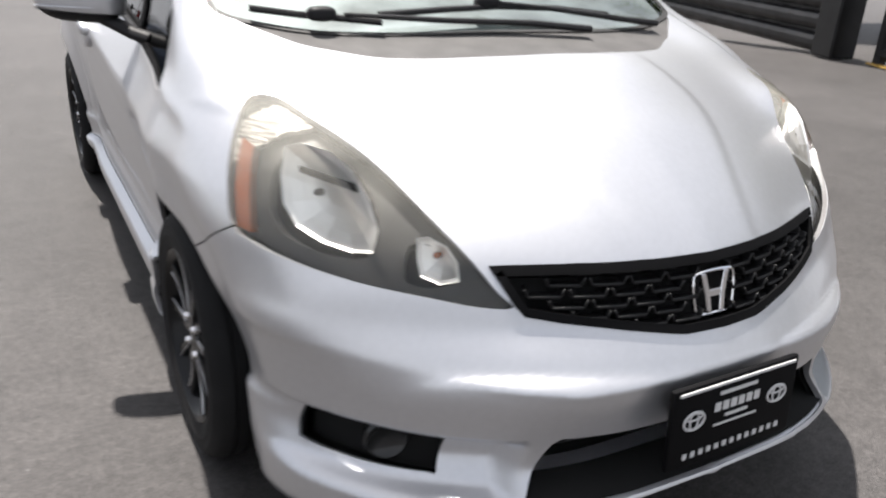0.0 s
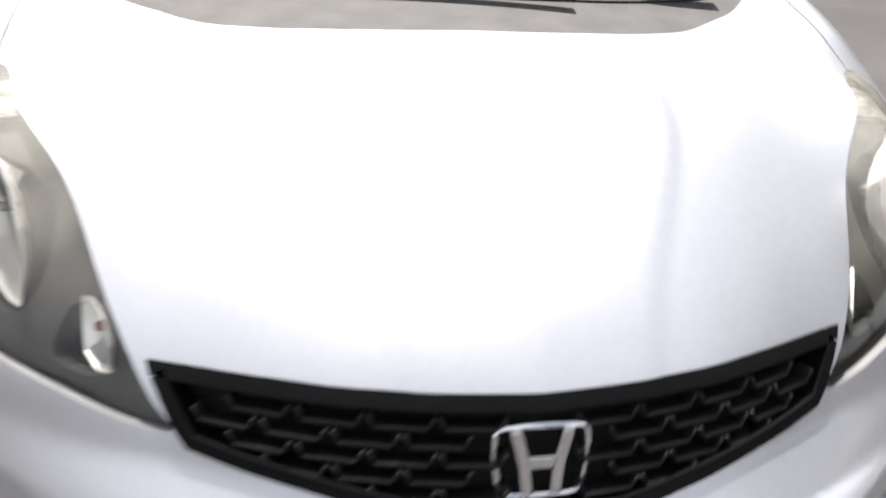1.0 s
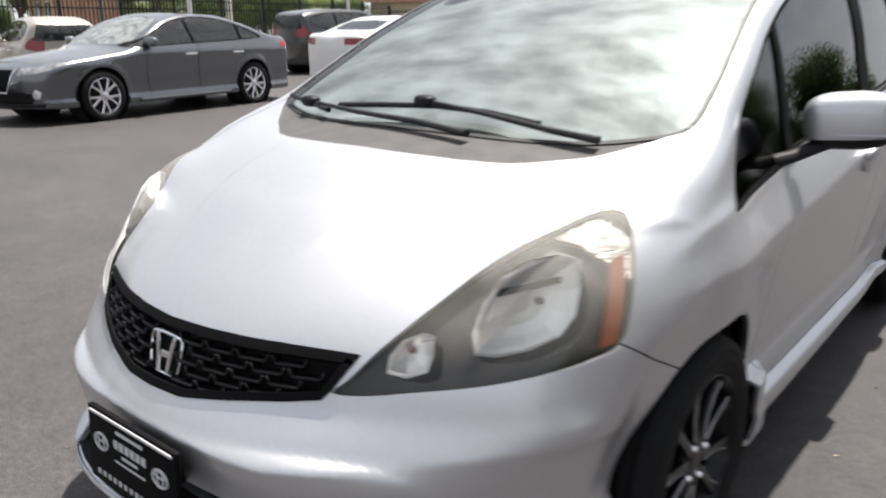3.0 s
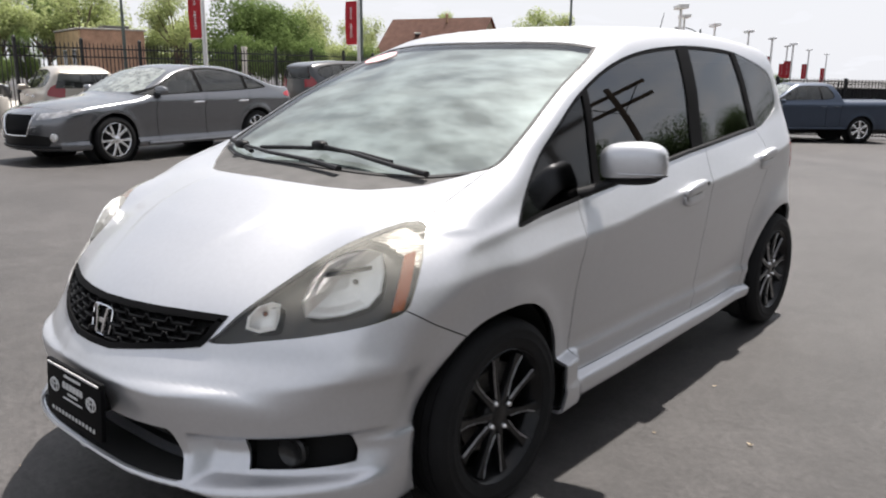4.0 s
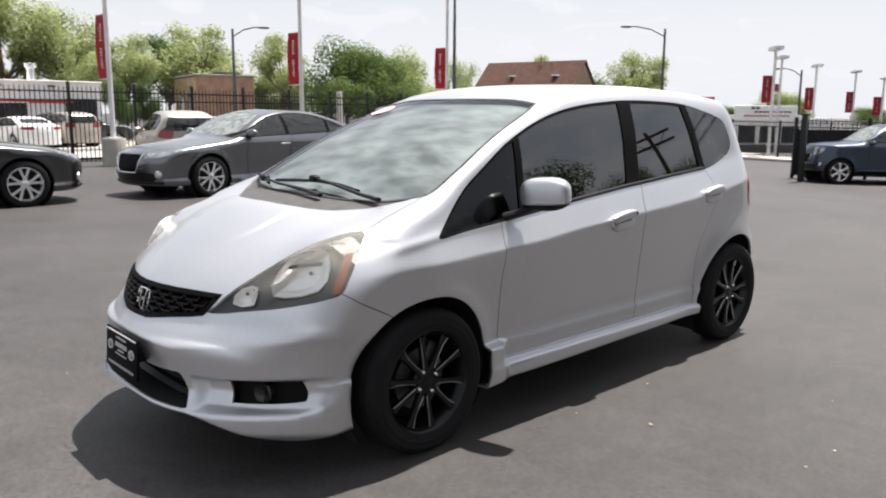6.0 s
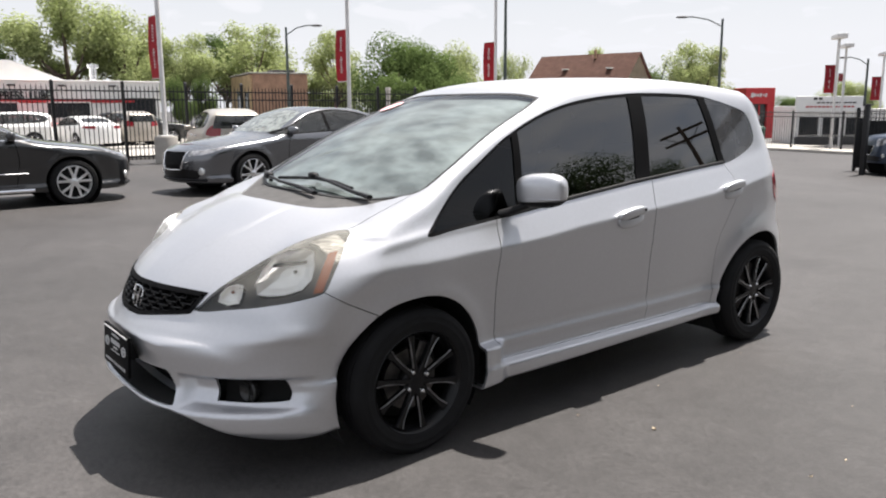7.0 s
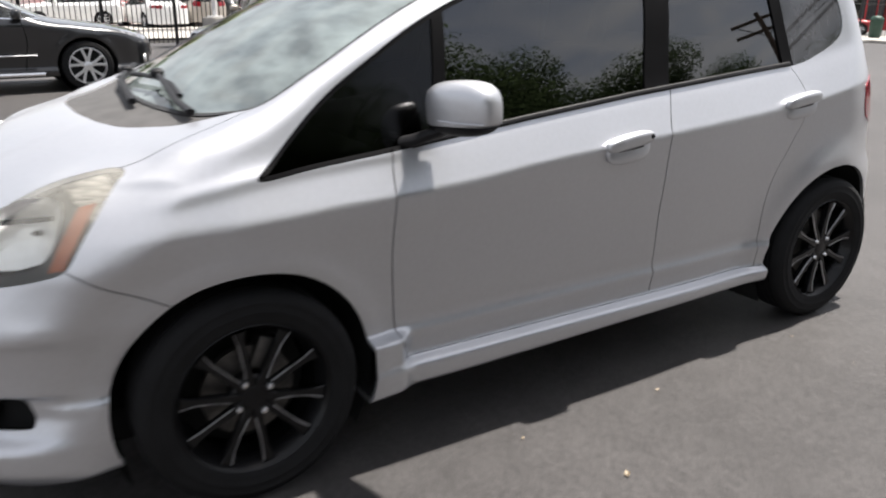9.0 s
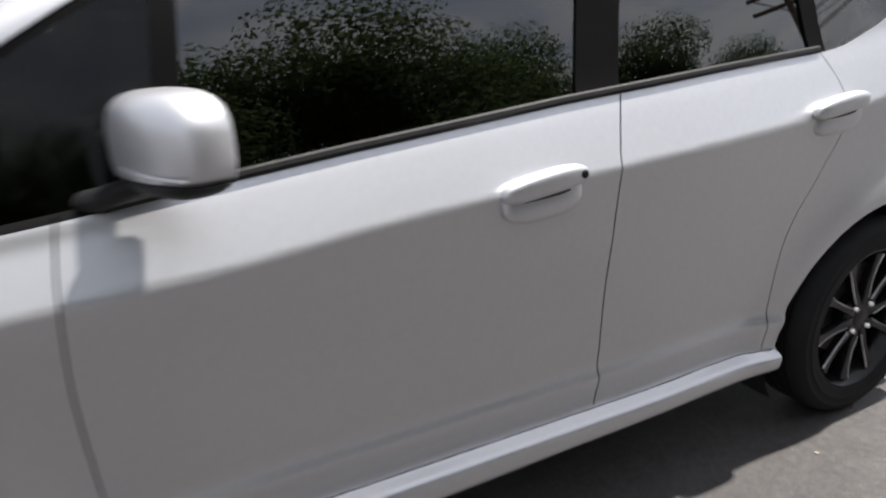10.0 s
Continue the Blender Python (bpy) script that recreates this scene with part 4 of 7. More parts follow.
# ---- headlamps ----
LAMP_DIR = Vector(LAMP_VIEW[2])
for sd in (1, -1):
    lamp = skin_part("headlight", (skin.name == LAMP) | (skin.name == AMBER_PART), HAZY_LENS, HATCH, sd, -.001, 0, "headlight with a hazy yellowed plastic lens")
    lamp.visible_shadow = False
    solid = (skin.name == LAMP) & ~skin.region(LAMP_VIEW, BOWLS[0]) & ~skin.region(LAMP_VIEW, BOWLS[1])
    skin_part("lamp_housing", solid, HOUSING, lamp, sd, -.030, .03)
    skin_part("side_reflector", skin.name == AMBER_PART, AMBER, lamp, sd, -.006, .02, "amber side reflector")
    flip = lambda v: (v[0] * sd, v[1], v[2])
    axis = Vector((LAMP_DIR.x * sd, LAMP_DIR.y, LAMP_DIR.z))
    right = Vector((LAMP_VIEW[0][0] * sd, LAMP_VIEW[0][1], LAMP_VIEW[0][2])) * sd
    up = axis.cross(right)
    for nm, at, loop, dep in (("main_reflector", MAIN_AT, MAIN_SHAPE, .034), ("turn_reflector", TURN_AT, TURN_SHAPE, .020)):
        m = Matrix.Translation(Vector(flip(at)) - axis * .026) @ Matrix((right, up, axis)).transposed().to_4x4()
        edge, wide = smooth_loop(loop, 1), dep > .03
        bm = bmesh.new()
        rings = [[bm.verts.new(m @ Vector((u * k * sd, v * k, h))) for u, v in edge] for k, h in ((1.015, -.004), (.97, -.008), (.86, -dep * .36), (.68, -dep * .66), (.45, -dep * .88), (.2, -dep))]
        for r0, r1 in zip(rings, rings[1:]):
            for i in range(len(edge)):
                bm.faces.new((r0[i], r0[(i + 1) % len(edge)], r1[(i + 1) % len(edge)], r1[i]))
        bm.faces.new(rings[-1])
        bmesh.ops.recalc_face_normals(bm, faces=bm.faces[:])
        part(nm, bm, REFLECTOR, lamp, "bright mirror bowl", smooth=False)
        if wide:
            bm = bmesh.new()
            lathe(bm, [(.007, -.045), (.007, -.020), (.005, -.012), (0, -.010)], at=(.035 * sd, .004, 0), n=16)
            bm.transform(m)
            part("bulb", bm, DISC, lamp)
            bm = bmesh.new()
            prism(bm, [(-.050 * sd, .020), (.078 * sd, .034), (.080 * sd, .046), (-.040 * sd, .034)], .006, m @ Matrix.Translation((0, 0, -.020)), .001)
            part("reflector_step", bm, HOUSING, lamp)
        else:
            bm = bmesh.new()
            lathe(bm, [(.006, -.03), (.007, -.010), (.005, -.005), (0, -.003)], at=(.004 * sd, .004, 0), n=16)
            bm.transform(m)
            part("bulb", bm, AMBER, lamp, "orange bulb")
    near_tip = (skin.name == LAMP) & (skin.centres()[:, 1] > -.365 - .6 * (skin.centres()[:, 2] - .89)) & (skin.centres()[:, 1] < -.275)
    skin_part("marker_reflector", near_tip, RIBBED, lamp, sd, -.014, .01, "ribbed mirror of the side marker")

# ---- grille with its staggered mesh, emblem, dealer plate ----
grille = skin_part("grille", skin.name == FRAME, GLOSS_BLACK, HATCH, 0, .004, .03, "black honeycomb grille with a chrome emblem")
skin_part("grille_backing", (skin.name == GRILLE), DARK_VOID, grille, 0, -.04, 0)
row = 0
zz = .600
while zz < .70:
    half = float(np.interp(zz, [.58, .606, .627, .645, .695, .71], [.10, .25, .37, .39, .415, .42])) - .02
    n = int(half / .038)
    for i in range(-n, n + 1):
        x = i * .076 / 1.0 + (.038 if row % 2 else 0)
        if abs(x) > half - .01 or abs(x) < .06:
            continue
        y0, y1 = surface_y(abs(x) - .03, zz), surface_y(abs(x) + .03, zz)
        bm = bmesh.new()
        ang = math.degrees(math.atan2(y1 - y0, .06)) * (1 if x > 0 else -1)
        box(bm, (.060, .026, .0065), (0, 0, 0), (-12, 0, 0), .002, segments=1)
        for s2 in (1, -1):
            box(bm, (.0055, .024, .017), (.033 * s2, .002, .0085), (0, 28 * s2, 0), .0015, segments=1)
        bm.transform(pose(x, (y0 + y1) / 2 + .016, zz, 0, 0, ang))
        part("grille_slat", bm, GRILLE_BLACK, grille)
    zz += .0185
    row += 1

bm = bmesh.new()
EM_Z, EM_Y = .637, surface_y(0, .637) + .018
loop = .93 * smooth_loop([(-.046, .043), (0, .0455), (.046, .043), (.0565, .034), (.0565, 0), (.0505, -.034), (.040, -.043), (0, -.0445), (-.040, -.043), (-.0505, -.034), (-.0565, 0), (-.0565, .034)], 4)
lean_m = Matrix.Translation((0, EM_Y, EM_Z)) @ Matrix.Rotation(radians(90 - 14), 4, "X")
pts = [lean_m @ Vector((u, v, 0)) for u, v in loop]
rings = []
for i, q in enumerate(pts):
    d = (pts[(i + 1) % len(pts)] - pts[i - 1]).normalized()
    nrm = lean_m.to_3x3() @ Vector((0, 0, 1))
    sv = d.cross(nrm)
    rings.append([bm.verts.new(q + sv * .0042 * math.cos(a) + nrm * .006 * math.sin(a)) for a in (k * math.pi / 4 for k in range(8))])
for i in range(len(rings)):
    a, b = rings[i], rings[(i + 1) % len(rings)]
    for k in range(8):
        bm.faces.new((a[k], a[(k + 1) % 8], b[(k + 1) % 8], b[k]))
bmesh.ops.recalc_face_normals(bm, faces=bm.faces[:])
emblem = part("emblem", bm, CHROME, grille, "chrome emblem in a rounded frame")
for s2 in (1, -1):
    bm = bmesh.new()
    prism(bm, [(s2 * .010, -.039), (s2 * .022, -.039), (s2 * .026, -.004), (s2 * .037, .039), (s2 * .024, .039), (s2 * .014, .002)], .009, lean_m, .002)
    part("emblem_bar", bm, CHROME, emblem)
bm = bmesh.new()
prism(bm, [(-.018, -.008), (.018, -.008), (.017, .006), (-.017, .006)], .007, lean_m, .0015)
part("emblem_bar", bm, CHROME, emblem)

PLATE_M = pose(0, -.929, .428, 90 - 4, 0, 0)
bm = bmesh.new()
box(bm, (.335, .168, .014), (0, 0, 0), (0, 0, 0), .006)
bm.transform(PLATE_M)
plate = part("dealer_plate", bm, GLOSS_BLACK, HATCH, "black dealer plate with white print")
bm = bmesh.new()
box(bm, (.20, .05, .06), (0, -.883, .43), (0, 0, 0), .008)
part("plate_bracket", bm, BLACK_PLASTIC, plate)
bm = bmesh.new()
box(bm, (.31, .006, .004), (0, .0735, .008), (0, 0, 0), .001)
box(bm, (.100, .007, .002), (0, .054, .008), (0, 0, 0))
for k in range(6):
    box(bm, (.015, .018, .002), (-.052 + .021 * k, .026, .008), (0, 0, 0))
box(bm, (.06, .006, .002), (0, .004, .008), (0, 0, 0))
box(bm, (.115, .004, .002), (0, -.012, .008), (0, 0, 0))
for k in range(13):
    box(bm, (.010, .011, .002), (-.126 + .021 * k, -.060, .008), (0, 0, 0))
for s2 in (1, -1):
    ringp = [Vector((s2 * .112 + .026 * math.cos(a), .013 + .018 * math.sin(a), .008)) for a in np.linspace(0, 2 * math.pi, 25)]
    tube(bm, ringp, .0025, 6)
    tube(bm, [Vector((s2 * .112 + .011 * math.cos(a), .013 + .018 * math.sin(a), .008)) for a in np.linspace(0, 2 * math.pi, 17)], .002, 6)
    tube(bm, [Vector((s2 * .112 + .020 * math.cos(a), .021 + .007 * math.sin(a), .008)) for a in np.linspace(0, 2 * math.pi, 17)], .002, 6)
bm.transform(PLATE_M)
part("plate_print", bm, WHITE_INK, plate, "white bars and rings")

# ---- lower intake and fog lamps ----
intake = skin_part("lower_intake", skin.name == INTAKE, DARK_VOID, HATCH, 0, -.15, 0)
bm = bmesh.new()
rows = [[bm.verts.new((x, surface_y(min(abs(x), .42), .289) + d, z)) for d, z in ((.002, .2865), (.012, .2895), (.06, .291), (.15, .296), (.15, .280), (.002, .276))] for x in np.linspace(-.41, .41, 25)]
for r0, r1 in zip(rows, rows[1:]):
    for k in range(6):
        bm.faces.new((r0[k], r0[(k + 1) % 6], r1[(k + 1) % 6], r1[k]))
bmesh.ops.recalc_face_normals(bm, faces=bm.faces[:])
part("intake_shelf", bm, SILVER, bumper)
for k in range(3):
    bm = bmesh.new()
    zi = .332 + .022 * k
    tube(bm, [(x, surface_y(abs(x), zi) + .11, zi) for x in np.linspace(-.33, .33, 13)], .006, 6)
    part("intake_slat", bm, BLACK_PLASTIC, intake)
for sd in (1, -1):
    fog = skin_part("fog_recess", skin.name == FOG, DARK_VOID, HATCH, sd, -.055, 0)
    fy = surface_y(.585, .345)
    bm = bmesh.new()
    lathe(bm, [(.044, -.02), (.046, 0), (.040, .006), (.036, .002), (.02, -.004), (0, -.006)], n=24)
    bm.transform(Matrix.Translation((.585 * sd, fy + .035, .345)) @ Vector((.25 * sd, -1, .05)).to_track_quat("Z", "Y").to_matrix().to_4x4())
    part("fog_lamp", bm, material("fog_lens", (.02, .02, .02), .2, .0) if sd == 1 else bpy.data.materials["fog_lens"], fog, "round fog lamp")

# ---- wheels ----
def spoke_mesh(bm, a):
    """One spoke of the black alloy wheel, at the angle a."""
    prof = [(.030, .0135, .070, .030), (.06, .0115, .074, .028), (.11, .0095, .071, .026), (.16, .0105, .073, .026), (.198, .0175, .078, .024)]
    rings = []
    for r, w, z, dep in prof:
        rings.append([bm.verts.new(pose(0, 0, 0, 0, 0, a) @ Vector(q)) for q in ((r, -w, z - .004), (r, -w * .75, z), (r, w * .75, z), (r, w, z - .004), (r, w * .8, z - dep), (r, -w * .8, z - dep))])
    for p0, p1 in zip(rings, rings[1:]):
        for k in range(6):
            bm.faces.new((p0[k], p0[(k + 1) % 6], p1[(k + 1) % 6], p1[k]))
    bm.faces.new(rings[0][::-1])
    bm.faces.new(rings[-1])
    bmesh.ops.recalc_face_normals(bm, faces=bm.faces[:])


def alloy_wheel(parent, x, y, sd, turn=0.0):
    """A black ten-spoke alloy wheel with its tyre, brake disc and nuts."""
    m = pose(x * sd, y, .305, 0, 90 * sd, 0) @ pose(0, 0, 0, 0, 0, turn)

    def add(name, bm, mat, par, label=""):
        bm.transform(m)
        return part(name, bm, mat, par, label)
    bm = bmesh.new()
    lathe(bm, [(.186, -.085), (.196, -.07), (.190, -.05), (.184, .03), (.190, .055), (.203, .074), (.2085, .086), (.213, .090), (.217, .086), (.214, .06), (.21, -.085)], n=64, closed=True)
    wheel = add("wheel", bm, BLACK_ALLOY, parent, "black ten-spoke alloy wheel")
    bm = bmesh.new()
    prof = [(.208, -.080), (.222, -.090), (.252, -.0955), (.277, -.094), (.292, -.086), (.3005, -.074), (.3035, -.060)]
    for g in (-.045, -.015, .015, .045):
        prof += [(.305, g - .011), (.305, g - .004), (.297, g - .003), (.297, g + .003), (.305, g + .004), (.305, g + .011)]
    prof += [(.3035, .060), (.3005, .074), (.292, .086), (.277, .094), (.2745, .0955), (.270, .0945), (.252, .0955), (.2495, .097), (.246, .0955), (.228, .092), (.218, .090), (.208, .080)]
    lathe(bm, prof, n=72, closed=True)
    add("tyre", bm, RUBBER, wheel)
    for k in range(10):
        bm = bmesh.new()
        spoke_mesh(bm, 36 * k)
        add("spoke", bm, BLACK_ALLOY, wheel)
        # added strip that paints a highlight along one edge of the spoke
        bm = bmesh.new()
        s2 = 1 if k % 2 else -1
        tube(bm, [pose(0, 0, 0, 0, 0, 36 * k) @ Vector(q) for q in ((.062, s2 * .0105, .0725), (.11, s2 * .0088, .0695), (.16, s2 * .0098, .0715), (.196, s2 * .0165, .0765))], .0030, 6)
        add("spoke_edge", bm, GLINT_EDGE, wheel, "bright strip for the glint on the spoke edge")
    bm = bmesh.new()
    lathe(bm, [(.034, .045), (.034, .068), (.031, .072), (.022, .0735), (0, .074)], n=28)
    add("centre_cap", bm, BLACK_ALLOY, wheel)
    bm = bmesh.new()
    lathe(bm, [(.062, .03), (.062, .058), (.055, .066), (.030, .067)], n=32)
    add("hub", bm, BLACK_ALLOY, wheel)
    for k in range(4):
        bm = bmesh.new()
        lathe(bm, [(.0095, .055), (.0095, .077), (.006, .082), (0, .083)], at=(.05 * math.cos(radians(90 * k + 20)), .05 * math.sin(radians(90 * k + 20)), 0), n=10)
        add("lug_nut", bm, ALLOY, wheel, "bright lug nut")
    bm = bmesh.new()
    lathe(bm, [(.06, .0), (.128, .0), (.128, .02), (.06, .02)], n=40, closed=True)
    add("brake_disc", bm, DISC, wheel)
    bm = bmesh.new()
    box(bm, (.09, .055, .05), (-.10, .06, .018), (0, 0, -31), .008)
    add("brake_caliper", bm, DISC, wheel)
    bm = bmesh.new()
    lathe(bm, [(.0, -.05), (.18, -.05), (.18, -.045), (0, -.045)], n=32)
    add("wheel_back", bm, DARK_VOID, wheel)
    return wheel


for sd in (1, -1):
    alloy_wheel(HATCH, .738, 0, sd, 8 if sd == 1 else 20)
    alloy_wheel(HATCH, .727, 2.5, sd, 27 if sd == 1 else 3)
    for hub in (0, 2.5):
        bm = bmesh.new()
        a = np.linspace(-.55, math.pi + .55, 30)
        rows = [[bm.verts.new((x * sd, hub + .372 * math.cos(t), .305 + .376 * math.sin(t))) for t in a] for x in (.50, .65, .762)]
        for r0, r1 in zip(rows, rows[1:]):
            for k in range(len(a) - 1):
                bm.faces.new((r0[k], r0[k + 1], r1[k + 1], r1[k]))
        bm.faces.new(rows[0])
        part("wheel_arch_liner", bm, DARK_VOID, HATCH)

bm = bmesh.new()
box(bm, (1.30, 3.5, .10), (0, 1.20, .235), (0, 0, 0), .02)
part("underbody", bm, DARK_VOID, HATCH)
bm = bmesh.new()
box(bm, (1.0, .9, .3), (0, -.2, .45), (0, 0, 0), .02)
part("engine_bay", bm, DARK_VOID, HATCH)

# ---- mirrors, handles, wipers, aerial, spoiler, interior ----
def superellipsoid(bm, size, e=.55, n=36, m=22):
    sgn = lambda v, p: math.copysign(abs(v) ** p, v)
    rows = []
    for i in range(m + 1):
        v = -math.pi / 2 + math.pi * i / m
        rows.append([bm.verts.new((size[0] * sgn(math.cos(v), e) * sgn(math.cos(2 * math.pi * j / n), e), size[1] * sgn(math.cos(v), e) * sgn(math.sin(2 * math.pi * j / n), e), size[2] * sgn(math.sin(v), e))) for j in range(n)])
    for r0, r1 in zip(rows, rows[1:]):
        for j in range(n):
            bm.faces.new((r0[j], r0[(j + 1) % n], r1[(j + 1) % n], r1[j]))
    bmesh.ops.remove_doubles(bm, verts=bm.verts[:], dist=1e-5)
    return bm


for sd in (1, -1):
    turn_m = Matrix.Translation((.912 * sd, .590, 1.045)) @ Matrix.Rotation(radians(17 * sd), 4, "Z") @ Matrix.Rotation(radians(-3 * sd), 4, "Y")

    def shape(bm, low, high):
        for v in bm.verts:
            u = (v.co.x * sd) / .112
            v.co.z *= 1 - .10 * max(u, 0) ** 2 + .02 * u
            v.co.y *= 1 - .16 * max(u, 0)
            if v.co.y > .030:
                v.co.y = .030 + (v.co.y - .030) * .25
            v.co.z = min(max(v.co.z, low), high)
        bm.transform(turn_m)
        return bm
    bm = superellipsoid(bmesh.new(), (.112, .062, .073), .62)
    mirror = part("side_mirror", shape(bm, -.044, 1), SILVER, HATCH, "silver side mirror on a black foot")
    bm = superellipsoid(bmesh.new(), (.110, .060, .072), .62)
    part("mirror_base", shape(bm, -1, -.0445), BLACK_PLASTIC, mirror, "black lower shell")
    bm = bmesh.new()
    tube(bm, [turn_m @ Vector((u * sd, -.064 + .018 * (u / .1) ** 2 * (1 if u > 0 else .6), -.030 - .004 * u / .1)) for u in np.linspace(-.04, .103, 9)], .0022, 6)
    part("mirror_seam", bm, SILVER, mirror)
    bm = bmesh.new()
    box(bm, (.15, .004, .09), (0, 0, 0), (0, 0, 0), .0015)
    bm.transform(turn_m @ Matrix.Translation((.0, .030, .0)))
    part("mirror_glass", bm, CHROME, mirror)
    bm = bmesh.new()
    tube(bm, [(.765 * sd, .485, .940), (.80 * sd, .505, .952), (.85 * sd, .55, .978), (.89 * sd, .58, 1.0)], [.026, .025, .024, .028], 12, .7)
    part("mirror_foot", bm, BLACK_PLASTIC, mirror)
    for yc, zc, nm in ((1.268, .878, "front"), (2.185, .950, "rear")):
        xs = surface_x(yc, zc)
        m = Matrix.Translation((xs * sd, yc, zc)) @ Matrix.Rotation(radians(4.5), 4, "X")
        bm = superellipsoid(bmesh.new(), (.017, .094, .043), .7)
        bm.transform(m @ Matrix.Translation((.0, 0, -.022)) @ Matrix.Rotation(radians(-9 * sd), 4, "Y"))
        h0 = part("door_handle", bm, SILVER, HATCH, "silver pull handle")
        bm = superellipsoid(bmesh.new(), (.020, .100, .0235), .66)
        for v in bm.verts:
            v.co.z += .05 * v.co.y - .35 * v.co.y ** 2
        bm.transform(m @ Matrix.Translation((.013 * sd, 0, .010)))
        part("grip", bm, SILVER, h0)
        bm = superellipsoid(bmesh.new(), (.006, .062, .006), .8)
        bm.transform(m @ Matrix.Translation((.012 * sd, .0, -.016)))
        part("handle_gap", bm, COWL_PLASTIC, h0)
        if nm == "front":
            bm = bmesh.new()
            lathe(bm, [(.0085, 0), (.0085, .006), (.006, .008), (0, .0075)], n=14)
            bm.transform(m @ Matrix.Translation((.025 * sd, .082, .014)) @ Matrix.Rotation(radians(90 * sd), 4, "Y"))
            part("keyhole", bm, BLACK_PLASTIC, h0)
    # belt seal under the windows
    bm = bmesh.new()
    ys = np.linspace(.50, 2.17, 30)
    zs = np.interp(ys, [.502, .9, 1.359, 1.809, 2.17], [.934, .979, 1.024, 1.060, 1.084])
    tube(bm, [((surface_x(a, b) + .001) * sd, a, b) for a, b in zip(ys, zs)], .0095, 8, 1.0)
    part("belt_moulding", bm, BLACK_PLASTIC, HATCH)
    # black sill of the front fender's trailing edge
    bm = bmesh.new()
    box(bm, (.03, .05, .12), (.735 * sd, 2.84, .25), (0, 0, 0), .01)
    part("mudguard", bm, BLACK_PLASTIC, HATCH)

def wiper_set(blade, arm, hub):
    bm = bmesh.new()
    lift = lambda x, y, h: (x, y, surface_z(abs(x), y) + h)
    tube(bm, [lift(*q, .022) for q in blade], .010, 8, .8)
    w = part("wiper", bm, BLACK_PLASTIC, HATCH, "black windscreen wiper")
    bm = bmesh.new()
    tube(bm, [lift(*q, .016 + .02 * k / len(arm)) for k, q in enumerate(arm)], [.014, .012, .010, .008][:len(arm)], 8, .7)
    part("wiper_arm", bm, BLACK_PLASTIC, w)
    bm = superellipsoid(bmesh.new(), (.034, .022, .017), .7)
    bm.transform(Matrix.Translation(lift(*hub, .03)) @ Matrix.Rotation(radians(-8), 4, "Z"))
    part("wiper_joint", bm, BLACK_PLASTIC, w)


wiper_set([(-.33, -.010), (-.15, -.004), (.02, .008), (.20, .005), (.36, -.012)], [(.53, -.028), (.40, -.030), (.20, -.012), (-.01, .012)], (-.02, .012))
wiper_set([(-.62, .055), (-.52, .02), (-.42, -.015), (-.34, -.05)], [(.22, -.115), (.05, -.098), (-.2, -.072), (-.42, -.015)], (-.47, .0))
bm = bmesh.new()
tube(bm, [(0, 2.56, 1.495), (0, 2.59, 1.55), (0, 2.65, 1.69)], [.008, .003, .002], 8)
part("aerial", bm, BLACK_PLASTIC, HATCH)
bm = bmesh.new()
rows = []
for x in np.linspace(-.56, .56, 17):
    root, end, lip = surface_z(abs(x), 2.46), 3.02 - .48 * x * x, 1.405 - .23 * x * x
    near = surface_z(abs(x), 2.60)
    rows.append([bm.verts.new(q) for q in ((x, 2.46, root + .001), (x, 2.60, near + .006), (x, 2.76, (near + lip) / 2 + .012), (x, end - .02, lip + .004), (x, end, lip - .006), (x, end - .012, lip - .024), (x, 2.72, near - .075), (x, 2.50, root - .05))])
for r0, r1 in zip(rows, rows[1:]):
    for k in range(8):
        bm.faces.new((r0[k], r0[(k + 1) % 8], r1[(k + 1) % 8], r1[k]))
bm.faces.new(rows[0])
bm.faces.new(rows[-1][::-1])
bmesh.ops.recalc_face_normals(bm, faces=bm.faces[:])
part("roof_spoiler", bm, SILVER, HATCH)

# added sheet, no part of the car: carries the windscreen's painted reflection
skin_part("sunshade", skin.name == SCREEN, SKY_SHEEN, HATCH, 0, -.022, 0, "mottled pale sheet with the windscreen's cloud reflection painted in")
bm = bmesh.new()
m = Vector((0, 0, 0))
oval = [(.085 * math.cos(a), .06 * math.sin(a)) for a in np.linspace(0, 2 * math.pi, 24, endpoint=False)]
STICKER_X, STICKER_Y = -.468, .768
rings = [[bm.verts.new((STICKER_X + u * k, STICKER_Y + v * k, surface_z(abs(STICKER_X + u * k), STICKER_Y + v * k) + .003)) for u, v in oval] for k in (1, .6, .2)]
for r0, r1 in zip(rings, rings[1:]):
    for i in range(len(oval)):
        bm.faces.new((r0[i], r0[(i + 1) % len(oval)], r1[(i + 1) % len(oval)], r1[i]))
bm.faces.new(rings[-1])
part("windscreen_sticker", bm, PAPER, HATCH, "pale pink oval paper sticker")
bm = bmesh.new()
box(bm, (1.28, .5, .22), (0, .25, .80), (0, 0, 0), .06)
part("dashboard", bm, DASH, HATCH)
for x in (.36, -.36):
    bm = bmesh.new()
    box(bm, (.50, .50, .16), (x, 1.05, .55), (6, 0, 0), .05)
    box(bm, (.48, .16, .62), (x, 1.34, .86), (-14, 0, 0), .06)
    box(bm, (.26, .10, .18), (x, 1.44, 1.24), (-10, 0, 0), .04)
    part("front_seat", bm, SEAT_CLOTH, HATCH, "dark cloth front seat")
bm = bmesh.new()
box(bm, (1.2, .5, .16), (0, 2.0, .58), (6, 0, 0), .05)
